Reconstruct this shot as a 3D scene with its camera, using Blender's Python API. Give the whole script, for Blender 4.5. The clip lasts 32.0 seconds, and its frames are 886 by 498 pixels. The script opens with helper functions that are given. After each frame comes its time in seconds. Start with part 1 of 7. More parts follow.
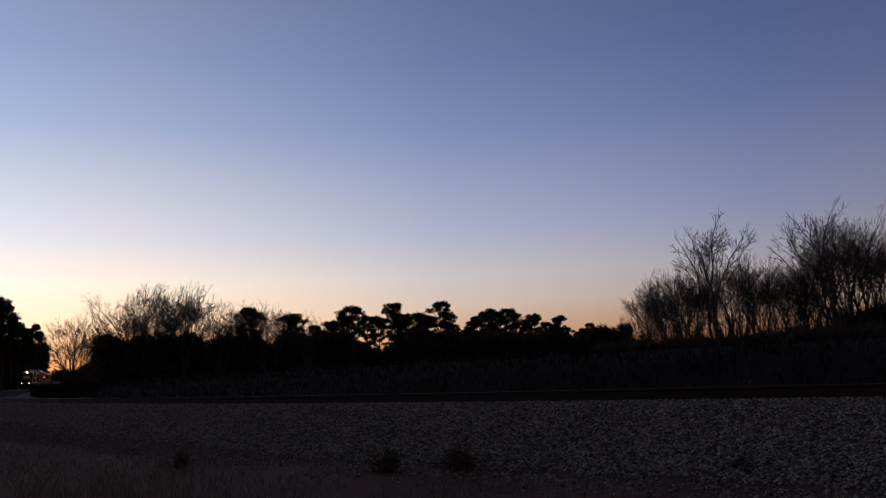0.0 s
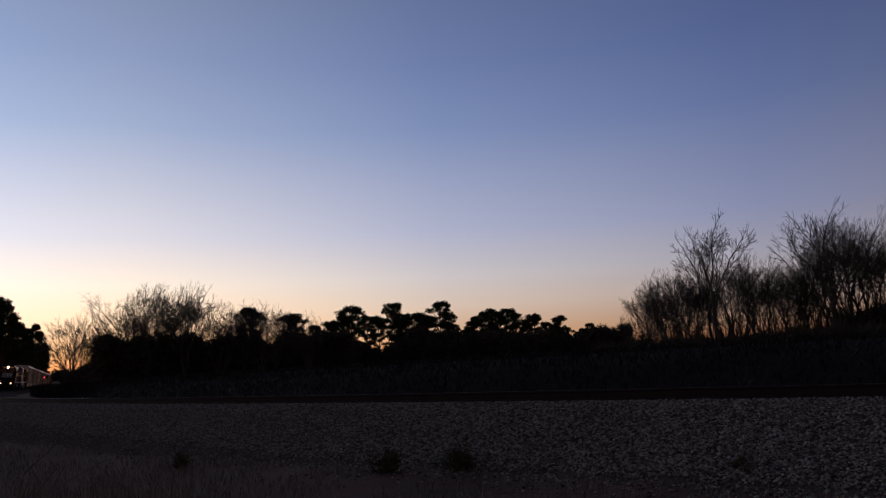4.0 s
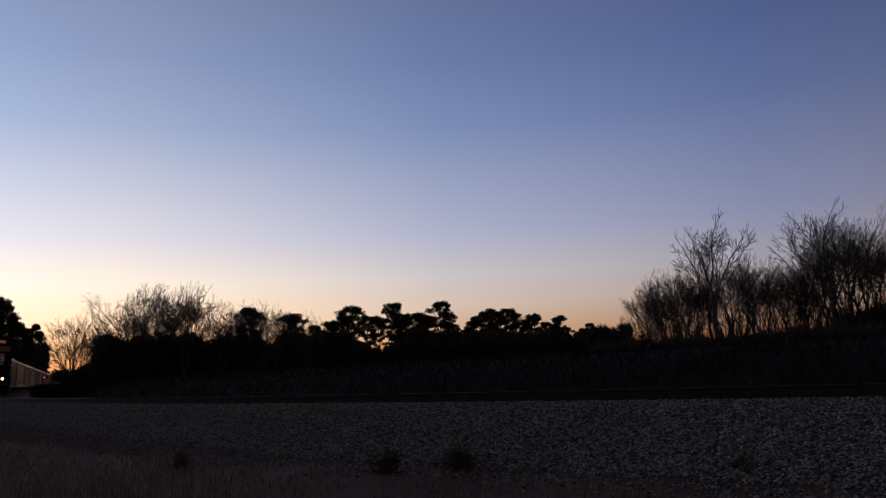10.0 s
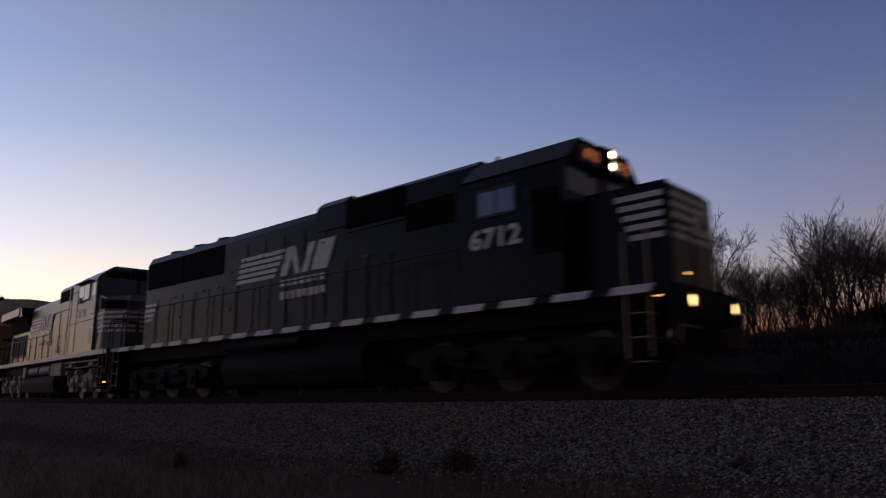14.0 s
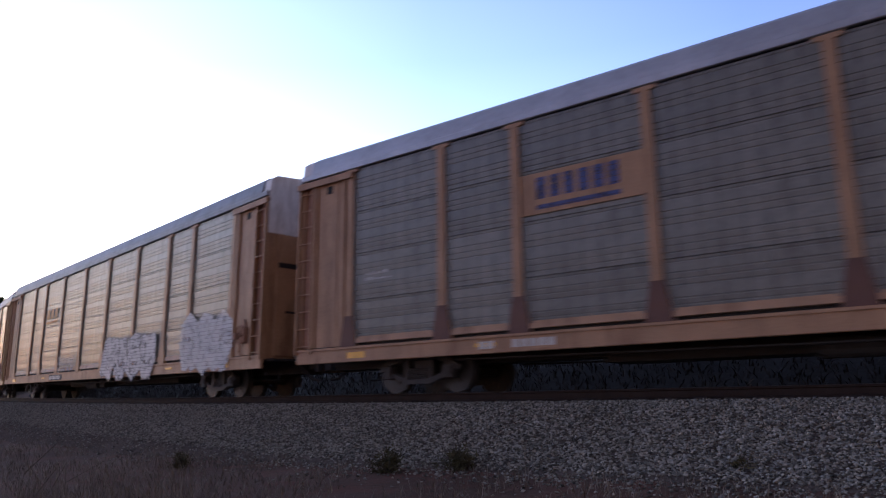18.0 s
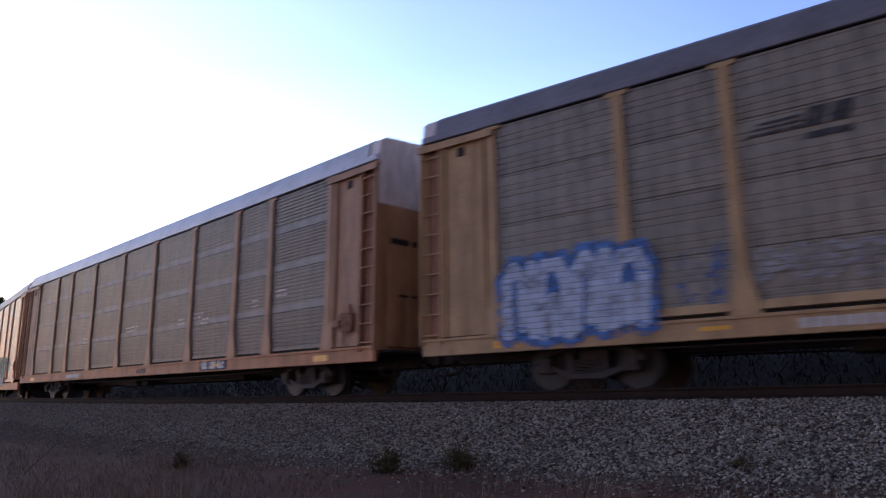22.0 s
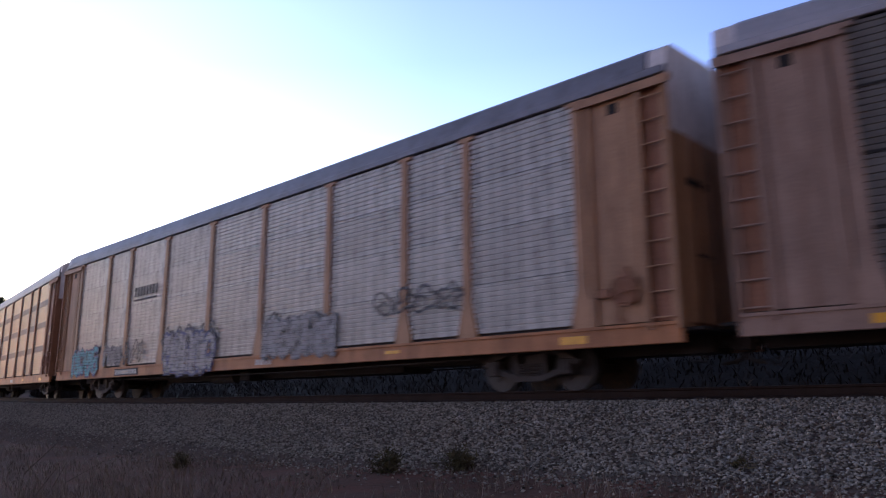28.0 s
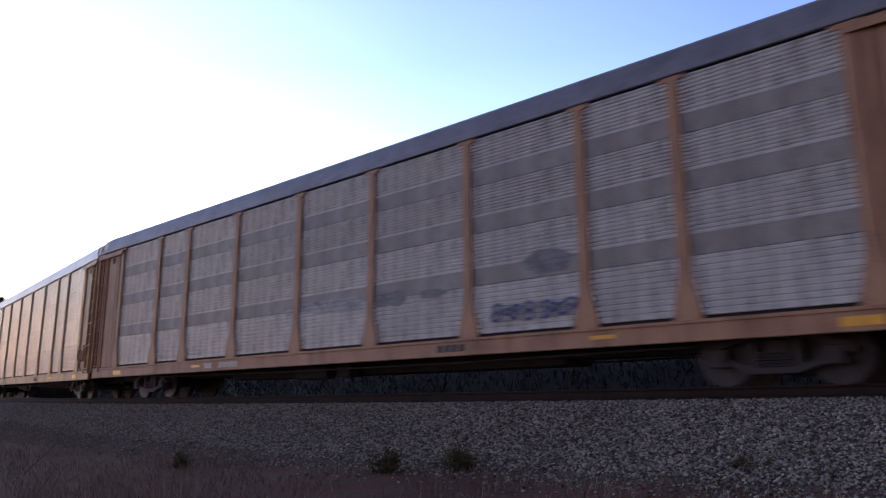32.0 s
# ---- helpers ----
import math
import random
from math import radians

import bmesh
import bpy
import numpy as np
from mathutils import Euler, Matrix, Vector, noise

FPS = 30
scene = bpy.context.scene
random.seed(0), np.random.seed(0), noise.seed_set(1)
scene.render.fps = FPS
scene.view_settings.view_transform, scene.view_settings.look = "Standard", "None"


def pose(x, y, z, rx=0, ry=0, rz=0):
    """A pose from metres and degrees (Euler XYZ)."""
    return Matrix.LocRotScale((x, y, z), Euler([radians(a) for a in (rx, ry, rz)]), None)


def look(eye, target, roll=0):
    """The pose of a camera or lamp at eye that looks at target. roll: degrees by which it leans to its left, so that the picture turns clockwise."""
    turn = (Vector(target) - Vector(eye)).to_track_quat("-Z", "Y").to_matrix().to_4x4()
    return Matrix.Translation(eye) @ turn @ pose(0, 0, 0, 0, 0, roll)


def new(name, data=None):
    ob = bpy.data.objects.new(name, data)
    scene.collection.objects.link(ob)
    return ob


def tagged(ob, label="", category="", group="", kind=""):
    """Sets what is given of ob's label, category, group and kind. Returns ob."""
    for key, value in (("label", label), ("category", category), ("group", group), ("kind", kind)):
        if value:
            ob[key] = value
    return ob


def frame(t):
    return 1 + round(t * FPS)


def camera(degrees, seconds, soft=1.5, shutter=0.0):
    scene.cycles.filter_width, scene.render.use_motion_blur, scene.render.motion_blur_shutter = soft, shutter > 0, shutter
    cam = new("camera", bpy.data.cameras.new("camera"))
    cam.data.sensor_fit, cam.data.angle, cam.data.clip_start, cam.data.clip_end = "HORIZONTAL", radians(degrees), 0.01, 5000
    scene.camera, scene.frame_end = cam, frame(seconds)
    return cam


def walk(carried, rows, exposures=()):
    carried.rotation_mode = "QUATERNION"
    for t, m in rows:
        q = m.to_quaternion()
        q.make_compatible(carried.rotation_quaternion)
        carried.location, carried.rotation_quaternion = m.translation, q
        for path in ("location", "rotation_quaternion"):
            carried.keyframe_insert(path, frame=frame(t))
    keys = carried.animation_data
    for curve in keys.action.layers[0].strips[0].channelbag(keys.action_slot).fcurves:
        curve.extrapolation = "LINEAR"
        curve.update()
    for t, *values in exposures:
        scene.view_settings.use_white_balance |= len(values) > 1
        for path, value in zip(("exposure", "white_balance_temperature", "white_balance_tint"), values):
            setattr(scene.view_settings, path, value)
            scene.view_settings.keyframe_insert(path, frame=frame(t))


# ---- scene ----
# camera: a low tripod beside the line, standing still
EYE_Z = 0.718
cam = camera(62.2, 32.0, soft=1.2, shutter=0.32)
TILT = math.tan(radians(8.77))
stand = look((0, 0, EYE_Z), (0, 10, EYE_Z + 10 * TILT), -3.12)
# the clip's camera opens up as the dark train fills its picture
walk(cam, [(0.0, stand), (32.0, stand)],
     [(0.0, 0.0, 6500, 10), (13.4, 0.0, 6500, 10), (14.0, 0.06, 6500, 10), (14.6, 0.6, 6450, 9), (15.0, 1.03, 6400, 8), (15.5, 1.45, 6250, 6), (16.5, 1.97, 6000, 7), (17.5, 2.13, 5900, 8),
      (32.0, 2.13, 5900, 8)])

# dusk: the sun has just gone down behind the woods to the north-west of the line
world = bpy.data.worlds.new("dusk_sky")
scene.world = world
world.use_nodes = True
wn, wl = world.node_tree.nodes, world.node_tree.links
SUN_AZ = -40.0
sky = wn.new("ShaderNodeTexSky")
sky.sky_type = 'NISHITA'
sky.sun_disc = False
sky.sun_elevation = radians(0.3)
sky.sun_rotation = radians(SUN_AZ)
# the clear twilight: pale and warm low in the west, deepening upwards and away from where the sun went down
tex = wn.new("ShaderNodeTexCoord")
sep = wn.new("ShaderNodeSeparateXYZ")
wl.new(tex.outputs["Generated"], sep.inputs[0])


def stops(name, rows):
    r = wn.new("ShaderNodeValToRGB")
    r.label = name
    el = r.color_ramp.elements
    while len(el) < len(rows):
        el.new(0.5)
    for e, (p, c) in zip(el, rows):
        e.position, e.color = p, (c[0], c[1], c[2], 1)
    return r


def wmath(op, a, b=None):
    m = wn.new("ShaderNodeMath")
    m.operation = op
    for i, v in enumerate((a, b)):
        if v is None:
            continue
        if isinstance(v, (int, float)):
            m.inputs[i].default_value = v
        else:
            wl.new(v, m.inputs[i])
    return m.outputs[0]


rise = stops("by elevation", [(0.0, (0.46, 0.13, 0.045)), (0.017, (0.58, 0.235, 0.10)), (0.035, (0.70, 0.385, 0.205)), (0.075, (0.72, 0.54, 0.415)), (0.115, (0.64, 0.565, 0.54)), (0.174, (0.45, 0.455, 0.57)),
                              (0.309, (0.218, 0.276, 0.455)), (0.391, (0.157, 0.207, 0.378)), (0.643, (0.070, 0.081, 0.143)), (1.0, (0.030, 0.035, 0.061))])
wl.new(sep.outputs[2], rise.inputs[0])
# the angle from the sunset, 0 to 1 for half a turn
east, north = math.sin(radians(SUN_AZ)), math.cos(radians(SUN_AZ))
along = wmath('ADD', wmath('MULTIPLY', sep.outputs[0], east), wmath('MULTIPLY', sep.outputs[1], north))
across = wmath('SUBTRACT', wmath('MULTIPLY', sep.outputs[0], north), wmath('MULTIPLY', sep.outputs[1], east))
turn = wmath('DIVIDE', wmath('ABSOLUTE', wmath('ARCTAN2', across, along)), math.pi)
fade = stops("by azimuth", [(0.0, (1.0, 1.0, 0.90)), (0.09, (0.85, 0.815, 0.715)), (0.222, (0.475, 0.495, 0.53)), (0.356, (0.262, 0.287, 0.365)), (0.52, (0.172, 0.146, 0.143)), (1.0, (0.098, 0.075, 0.066))])
wl.new(turn, fade.inputs[0])
both_ramps = wn.new("ShaderNodeVectorMath")
both_ramps.operation = 'MULTIPLY'
wl.new(rise.outputs[0], both_ramps.inputs[0])
wl.new(fade.outputs[0], both_ramps.inputs[1])
twice = wn.new("ShaderNodeVectorMath")
twice.operation = 'SCALE'
twice.inputs["Scale"].default_value = 1.92
wl.new(both_ramps.outputs[0], twice.inputs[0])
faint = wn.new("ShaderNodeVectorMath")
faint.operation = 'SCALE'
faint.inputs["Scale"].default_value = 0.012
wl.new(sky.outputs[0], faint.inputs[0])
total = wn.new("ShaderNodeVectorMath")
total.operation = 'ADD'
wl.new(twice.outputs[0], total.inputs[0])
wl.new(faint.outputs[0], total.inputs[1])
wl.new(total.outputs[0], wn["Background"].inputs[0])
wn["Background"].inputs[1].default_value = 1.0

# ---------------------------------------------------------------- materials


def rgb(c):
    return (c[0], c[1], c[2], 1.0)


def surface(name, base, rough=0.7, metal=0.0, vary=0.25, scale=1.5, fine=30.0, bump=0.15, bump_size=0.01, stain=None, stain_amount=0.4,
            streak=0.0, island=False, per_object=0.0, spec=0.5, worn=0.0, columns=0.0):
    """A paint, metal, wood or earth: a base colour with coarse and fine variation, stains, streaks and relief."""
    m = bpy.data.materials.new(name)
    m.use_nodes = True
    n, l = m.node_tree.nodes, m.node_tree.links
    b = n["Principled BSDF"]
    b.inputs["Roughness"].default_value = rough
    b.inputs["Metallic"].default_value = metal
    b.inputs["Specular IOR Level"].default_value = spec
    tc = n.new("ShaderNodeTexCoord")
    co = tc.outputs["Object"]
    n1 = n.new("ShaderNodeTexNoise")
    n1.inputs["Scale"].default_value = scale
    n1.inputs["Detail"].default_value = 6
    n2 = n.new("ShaderNodeTexNoise")
    n2.inputs["Scale"].default_value = fine
    n2.inputs["Detail"].default_value = 4
    l.new(co, n1.inputs["Vector"])
    l.new(co, n2.inputs["Vector"])
    mul = n.new("ShaderNodeMix")
    mul.data_type = 'FLOAT'
    mul.inputs[0].default_value = 0.45
    l.new(n1.outputs[0], mul.inputs[2])
    l.new(n2.outputs[0], mul.inputs[3])
    val = mul.outputs[0]
    ramp = n.new("ShaderNodeMapRange")
    ramp.inputs[1].default_value, ramp.inputs[2].default_value = 0.3, 0.7
    ramp.inputs[3].default_value, ramp.inputs[4].default_value = 1 - vary, 1 + vary
    l.new(val, ramp.inputs[0])
    fac = ramp.outputs[0]
    if island or per_object:
        src = n.new("ShaderNodeNewGeometry").outputs["Random Per Island"] if island else n.new("ShaderNodeObjectInfo").outputs["Random"]
        r2 = n.new("ShaderNodeMapRange")
        a = per_object or 0.45
        r2.inputs[3].default_value, r2.inputs[4].default_value = 1 - a, 1 + a
        l.new(src, r2.inputs[0])
        mm = n.new("ShaderNodeMath")
        mm.operation = 'MULTIPLY'
        l.new(fac, mm.inputs[0])
        l.new(r2.outputs[0], mm.inputs[1])
        fac = mm.outputs[0]
    vm = n.new("ShaderNodeVectorMath")
    vm.operation = 'SCALE'
    vm.inputs[0].default_value = base
    l.new(fac, vm.inputs["Scale"])
    out = vm.outputs[0]
    if stain:
        n3 = n.new("ShaderNodeTexNoise")
        n3.inputs["Scale"].default_value = scale * 2.2
        n3.inputs["Detail"].default_value = 8
        n3.inputs["Roughness"].default_value = 0.65
        if streak:
            mp = n.new("ShaderNodeMapping")
            mp.inputs["Scale"].default_value = (1.0, 1.0, 1.0 / streak)
            l.new(co, mp.inputs[0])
            l.new(mp.outputs[0], n3.inputs["Vector"])
        else:
            l.new(co, n3.inputs["Vector"])
        r3 = n.new("ShaderNodeMapRange")
        r3.inputs[1].default_value, r3.inputs[2].default_value = 0.48, 0.68
        r3.inputs[4].default_value = stain_amount
        l.new(n3.outputs[0], r3.inputs[0])
        mx = n.new("ShaderNodeMix")
        mx.data_type = 'RGBA'
        mx.inputs[7].default_value = rgb(stain)
        l.new(r3.outputs[0], mx.inputs[0])
        l.new(out, mx.inputs[6])
        out = mx.outputs[2]
    if columns:
        # upright rows of rivets and dirt, one every so many metres
        sx = n.new("ShaderNodeSeparateXYZ")
        l.new(co, sx.inputs[0])
        wave = n.new("ShaderNodeMath")
        wave.operation = 'PINGPONG'
        wave.inputs[1].default_value = columns / 2
        l.new(sx.outputs[0], wave.inputs[0])
        near = n.new("ShaderNodeMapRange")
        near.inputs[1].default_value, near.inputs[2].default_value = 0.05, 0.0
        l.new(wave.outputs[0], near.inputs[0])
        spot = n.new("ShaderNodeTexNoise")
        spot.inputs["Scale"].default_value = 7.0
        l.new(co, spot.inputs["Vector"])
        sr = n.new("ShaderNodeMapRange")
        sr.inputs[1].default_value, sr.inputs[2].default_value, sr.inputs[4].default_value = 0.36, 0.58, 0.75
        l.new(spot.outputs[0], sr.inputs[0])
        dm = n.new("ShaderNodeMath")
        dm.operation = 'MULTIPLY'
        l.new(near.outputs[0], dm.inputs[0])
        l.new(sr.outputs[0], dm.inputs[1])
        cm = n.new("ShaderNodeMix")
        cm.data_type = 'RGBA'
        cm.inputs[7].default_value = rgb(GRIME)
        l.new(dm.outputs[0], cm.inputs[0])
        l.new(out, cm.inputs[6])
        out = cm.outputs[2]
    l.new(out, b.inputs["Base Color"])
    if worn:
        # thin and flaked: the coat lets the surface under it show
        n4 = n.new("ShaderNodeTexNoise")
        n4.inputs["Scale"].default_value = 4.5
        n4.inputs["Detail"].default_value = 9
        n4.inputs["Roughness"].default_value = 0.7
        l.new(co, n4.inputs["Vector"])
        r4 = n.new("ShaderNodeMapRange")
        r4.inputs[1].default_value, r4.inputs[2].default_value = worn, worn + 0.2
        l.new(n4.outputs[0], r4.inputs[0])
        # sprayed over ribbed screens, the coat breaks at every slit
        sz = n.new("ShaderNodeSeparateXYZ")
        l.new(co, sz.inputs[0])
        rib = n.new("ShaderNodeMath")
        rib.operation = 'PINGPONG'
        rib.inputs[1].default_value = 0.056
        l.new(sz.outputs[2], rib.inputs[0])
        slit = n.new("ShaderNodeMapRange")
        slit.inputs[1].default_value, slit.inputs[2].default_value, slit.inputs[3].default_value = 0.005, 0.010, 0.45
        l.new(rib.outputs[0], slit.inputs[0])
        both_masks = n.new("ShaderNodeMath")
        both_masks.operation = 'MULTIPLY'
        l.new(r4.outputs[0], both_masks.inputs[0])
        l.new(slit.outputs[0], both_masks.inputs[1])
        l.new(both_masks.outputs[0], b.inputs["Alpha"])
    if bump:
        bp = n.new("ShaderNodeBump")
        bp.inputs["Strength"].default_value = bump
        bp.inputs["Distance"].default_value = bump_size
        l.new(n2.outputs[0], bp.inputs["Height"])
        l.new(bp.outputs[0], b.inputs["Normal"])
    return m


def glow(name, colour, strength):
    m = bpy.data.materials.new(name)
    m.use_nodes = True
    b = m.node_tree.nodes["Principled BSDF"]
    b.inputs["Base Color"].default_value = rgb(colour)
    b.inputs["Emission Color"].default_value = rgb(colour)
    b.inputs["Emission Strength"].default_value = strength
    return m


RUST = (0.13, 0.06, 0.03)
GRIME = (0.05, 0.045, 0.04)
M_GROUND = surface("dry_earth", (0.110, 0.064, 0.048), 0.95, vary=0.4, scale=0.6, fine=14, bump=0.6, bump_size=0.04, stain=(0.155, 0.062, 0.045), stain_amount=0.7, spec=0.1)
M_BALLAST = surface("ballast_bed", (0.118, 0.091, 0.076), 0.95, vary=0.45, scale=1.2, fine=26, bump=1.0, bump_size=0.04, spec=0.0)
M_STONE = surface("crushed_granite", (0.215, 0.193, 0.160), 0.9, vary=0.25, scale=6, fine=60, bump=0.3, island=True, per_object=0.75, spec=0.08)
M_TIE = surface("creosoted_oak", (0.045, 0.036, 0.03), 0.9, vary=0.4, scale=3, fine=25, bump=0.5, per_object=0.3, spec=0.2)
M_RAIL = surface("rusty_rail_steel", (0.032, 0.022, 0.018), 0.9, 0.0, spec=0.1, vary=0.3, scale=3, fine=40)
M_RAILHEAD = surface("polished_rail_head", (0.10, 0.095, 0.09), 0.6, 0.6, vary=0.2, scale=3, fine=40, bump=0.02)
M_BARK = surface("grey_bark", (0.10, 0.085, 0.075), 0.95, vary=0.35, scale=2, fine=18, bump=0.6, bump_size=0.02, spec=0.1)
M_TWIG = surface("bare_twigs", (0.09, 0.075, 0.065), 0.95, vary=0.3, scale=1, fine=8, bump=0.0, spec=0.1)
M_PINEBARK = surface("pine_bark", (0.13, 0.085, 0.06), 0.95, vary=0.35, scale=2, fine=18, bump=0.6, bump_size=0.02, spec=0.1)
M_NEEDLE = surface("pine_needles", (0.035, 0.055, 0.025), 0.8, vary=0.3, scale=0.8, fine=6, bump=0.0, island=True, spec=0.2)
M_BRUSH = surface("winter_brush", (0.085, 0.07, 0.05), 0.95, vary=0.35, scale=0.3, fine=3, bump=0.0, island=True, spec=0.1)
# near-black bases: the deep shade beyond the track is put into these two colours
M_FIELDSHADE = surface("shade_dark_field", (0.021, 0.018, 0.016), 0.95, vary=0.4, scale=0.5, fine=8, bump=0.6, bump_size=0.03, spec=0.05)
M_SHADEWEED = surface("shade_dark_weeds", (0.030, 0.026, 0.023), 0.95, vary=0.3, scale=0.6, fine=4, bump=0.0, island=True, spec=0.05)
M_DRYGRASS = surface("dead_grass", (0.21, 0.168, 0.128), 0.9, vary=0.3, scale=0.6, fine=4, bump=0.0, island=True, spec=0.1)
M_WEED = surface("green_weed", (0.075, 0.066, 0.034), 0.8, vary=0.3, scale=3, fine=14, bump=0.0, island=True, spec=0.2)

# ---------------------------------------------------------------- helpers


def link_mesh(name, verts, faces, material, parent=None, label="", smooth=False, mats=None, mat_index=None):
    me = bpy.data.meshes.new(name)
    me.from_pydata([tuple(v) for v in verts] if not isinstance(verts, np.ndarray) else verts.tolist(), [],
                   faces if not isinstance(faces, np.ndarray) else faces.tolist())
    for mt in (mats or [material]):
        me.materials.append(mt)
    if mat_index is not None:
        me.polygons.foreach_set("material_index", mat_index)
    if smooth:
        me.polygons.foreach_set("use_smooth", [True] * len(me.polygons))
    me.update()
    ob = new(name, me)
    ob.parent = parent
    if label:
        ob["label"] = label
    return ob


def part(name, bm, material, parent, label=""):
    """One mesh object under a thing or a part."""
    me = bpy.data.meshes.new(name)
    bm.to_mesh(me)
    bm.free()
    me.materials.append(material)
    ob = new(name, me)
    ob.parent = parent
    if label:
        ob["label"] = label
    return ob


def again(ob, m, parent=None):
    """One more part on the same mesh."""
    o = ob.copy()
    scene.collection.objects.link(o)
    o.parent = parent or ob.parent
    o.matrix_basis = m
    return o


def thing(name, label, category, group="", kind=""):
    return tagged(new(name), label, category, group, kind)


def box(bm, x0, x1, y0, y1, z0, z1, bevel=0.0, m=None):
    r = bmesh.ops.create_cube(bm, size=1.0)
    vs = r["verts"]
    mat = Matrix.LocRotScale(((x0 + x1) / 2, (y0 + y1) / 2, (z0 + z1) / 2), None, (abs(x1 - x0), abs(y1 - y0), abs(z1 - z0)))
    if m is not None:
        mat = m @ mat
    bmesh.ops.transform(bm, matrix=mat, verts=vs)
    if bevel:
        es = list({e for v in vs for e in v.link_edges})
        bmesh.ops.bevel(bm, geom=es, offset=bevel, segments=1, affect='EDGES')
    return bm


def tube(bm, a, b, r, seg=8, r2=None):
    a, b = Vector(a), Vector(b)
    d = b - a
    mat = Matrix.Translation((a + b) / 2) @ d.to_track_quat("Z", "Y").to_matrix().to_4x4()
    bmesh.ops.create_cone(bm, cap_ends=True, segments=seg, radius1=r, radius2=r if r2 is None else r2, depth=d.length, matrix=mat)
    return bm


def pipe(bm, points, r, seg=6):
    for a, b in zip(points[:-1], points[1:]):
        tube(bm, a, b, r, seg)
    return bm


def prism(bm, outline, y0, y1, axis="y"):
    """A solid from an outline in x,z (axis y), y,z (axis x) or x,y (axis z), between two planes."""
    def place(u, v, w):
        return {"y": (u, w, v), "x": (w, u, v), "z": (u, v, w)}[axis]
    a = [bm.verts.new(place(u, v, y0)) for u, v in outline]
    b = [bm.verts.new(place(u, v, y1)) for u, v in outline]
    fs = [bm.faces.new(a), bm.faces.new(b[::-1])]
    k = len(a)
    for i in range(k):
        fs.append(bm.faces.new((a[i], b[i], b[(i + 1) % k], a[(i + 1) % k])))
    bmesh.ops.recalc_face_normals(bm, faces=fs)
    return bm


def B():
    return bmesh.new()


# ---------------------------------------------------------------- the line: its curve in plan
CANT = 4.2
GRADE = 0.00093
KNOT_S = [-1200, -260, -190, -130, -80, -40, -10, 0, 7, 18, 32, 60, 110, 500]
KNOT_K = [0.0, 0.0, 0.0, 0.0008, 0.0022, 0.0025, 0.0064, 0.0066, 0.0036, 0.0036, 0.0055, 0.0040, 0.0, 0.0]
LINE_S = np.arange(-1200, 500.01, 0.5)
_k = np.interp(LINE_S, KNOT_S, KNOT_K)
_i0 = int(np.argmin(abs(LINE_S)))
_th = np.concatenate([[0], np.cumsum((_k[1:] + _k[:-1]) / 2 * 0.5)])
LINE_T = _th - _th[_i0] + radians(-40.67)
_mid = (LINE_T[1:] + LINE_T[:-1]) / 2
_x = np.concatenate([[0], np.cumsum(np.cos(_mid) * 0.5)])
_y = np.concatenate([[0], np.cumsum(np.sin(_mid) * 0.5)])
LINE_X, LINE_Y = _x - _x[_i0], _y - _y[_i0] + 17.33


def on_line(s, w=0.0, z=0.0):
    """A point of the line: s along it, w to the camera's side, z over the rails, on the canted track."""
    x, y, t = np.interp(s, LINE_S, LINE_X), np.interp(s, LINE_S, LINE_Y), np.interp(s, LINE_S, LINE_T)
    c = radians(CANT)
    ww, zz = w * math.cos(c) - z * math.sin(c), z * math.cos(c) + w * math.sin(c)
    return Vector((x + ww * math.sin(t), y - ww * math.cos(t), zz + GRADE * max(s, -300)))


def car_pose(s, half):
    """The pose of a car whose middle is at s and whose trucks stand half before and behind it."""
    a, b = on_line(s - half), on_line(s + half)
    d = b - a
    return Matrix.Translation((a + b) / 2) @ Matrix.Rotation(math.atan2(d.y, d.x), 4, 'Z') @ Matrix.Rotation(radians(-CANT), 4, 'X')


def sweep(name, profile, s_values, material, parent, closed=True, canted=True, mats=None, top=None):
    """A strip of constant profile (w, z) along the line."""
    n, verts, faces = len(profile), [], []
    for s in s_values:
        for w, z in profile:
            if canted:
                verts.append(on_line(s, w, z))
            else:
                p = on_line(s, 0, 0)
                t = np.interp(s, LINE_S, LINE_T)
                verts.append((p.x + w * math.sin(t), p.y - w * math.cos(t), p.z + z))
    for i in range(len(s_values) - 1):
        for j in range(n if closed else n - 1):
            a, b = i * n + j, i * n + (j + 1) % n
            faces.append((a, b, b + n, a + n))
    idx = None
    if top is not None:
        per = n if closed else n - 1
        idx = [1 if (k % per) in top else 0 for k in range(len(faces))]
    return link_mesh(name, verts, faces, material, parent, mats=mats, mat_index=idx)


# ---------------------------------------------------------------- ground, ballast, rails
def height(x, y):
    """The lie of the land."""
    return -0.82 + 0.05 * noise.noise((x * 0.35, y * 0.35, 0)) + 0.1 * noise.noise((x * 0.05, y * 0.05, 3))


def build_ground():
    xs = np.unique(np.concatenate([np.linspace(-30, 30, 121), np.linspace(-3000, 3000, 61)]))
    ys = np.unique(np.concatenate([np.linspace(-10, 40, 101), np.linspace(-3000, 3000, 61)]))
    verts = [(x, y, height(x, y)) for y in ys for x in xs]
    n = len(xs)
    faces = [(j * n + i, j * n + i + 1, (j + 1) * n + i + 1, (j + 1) * n + i) for j in range(len(ys) - 1) for i in range(n - 1)]
    g = link_mesh("ground", verts, faces, M_GROUND, smooth=True)
    tagged(g, "bare reddish earth with dead grass beside the railway", "ground", kind="structure")


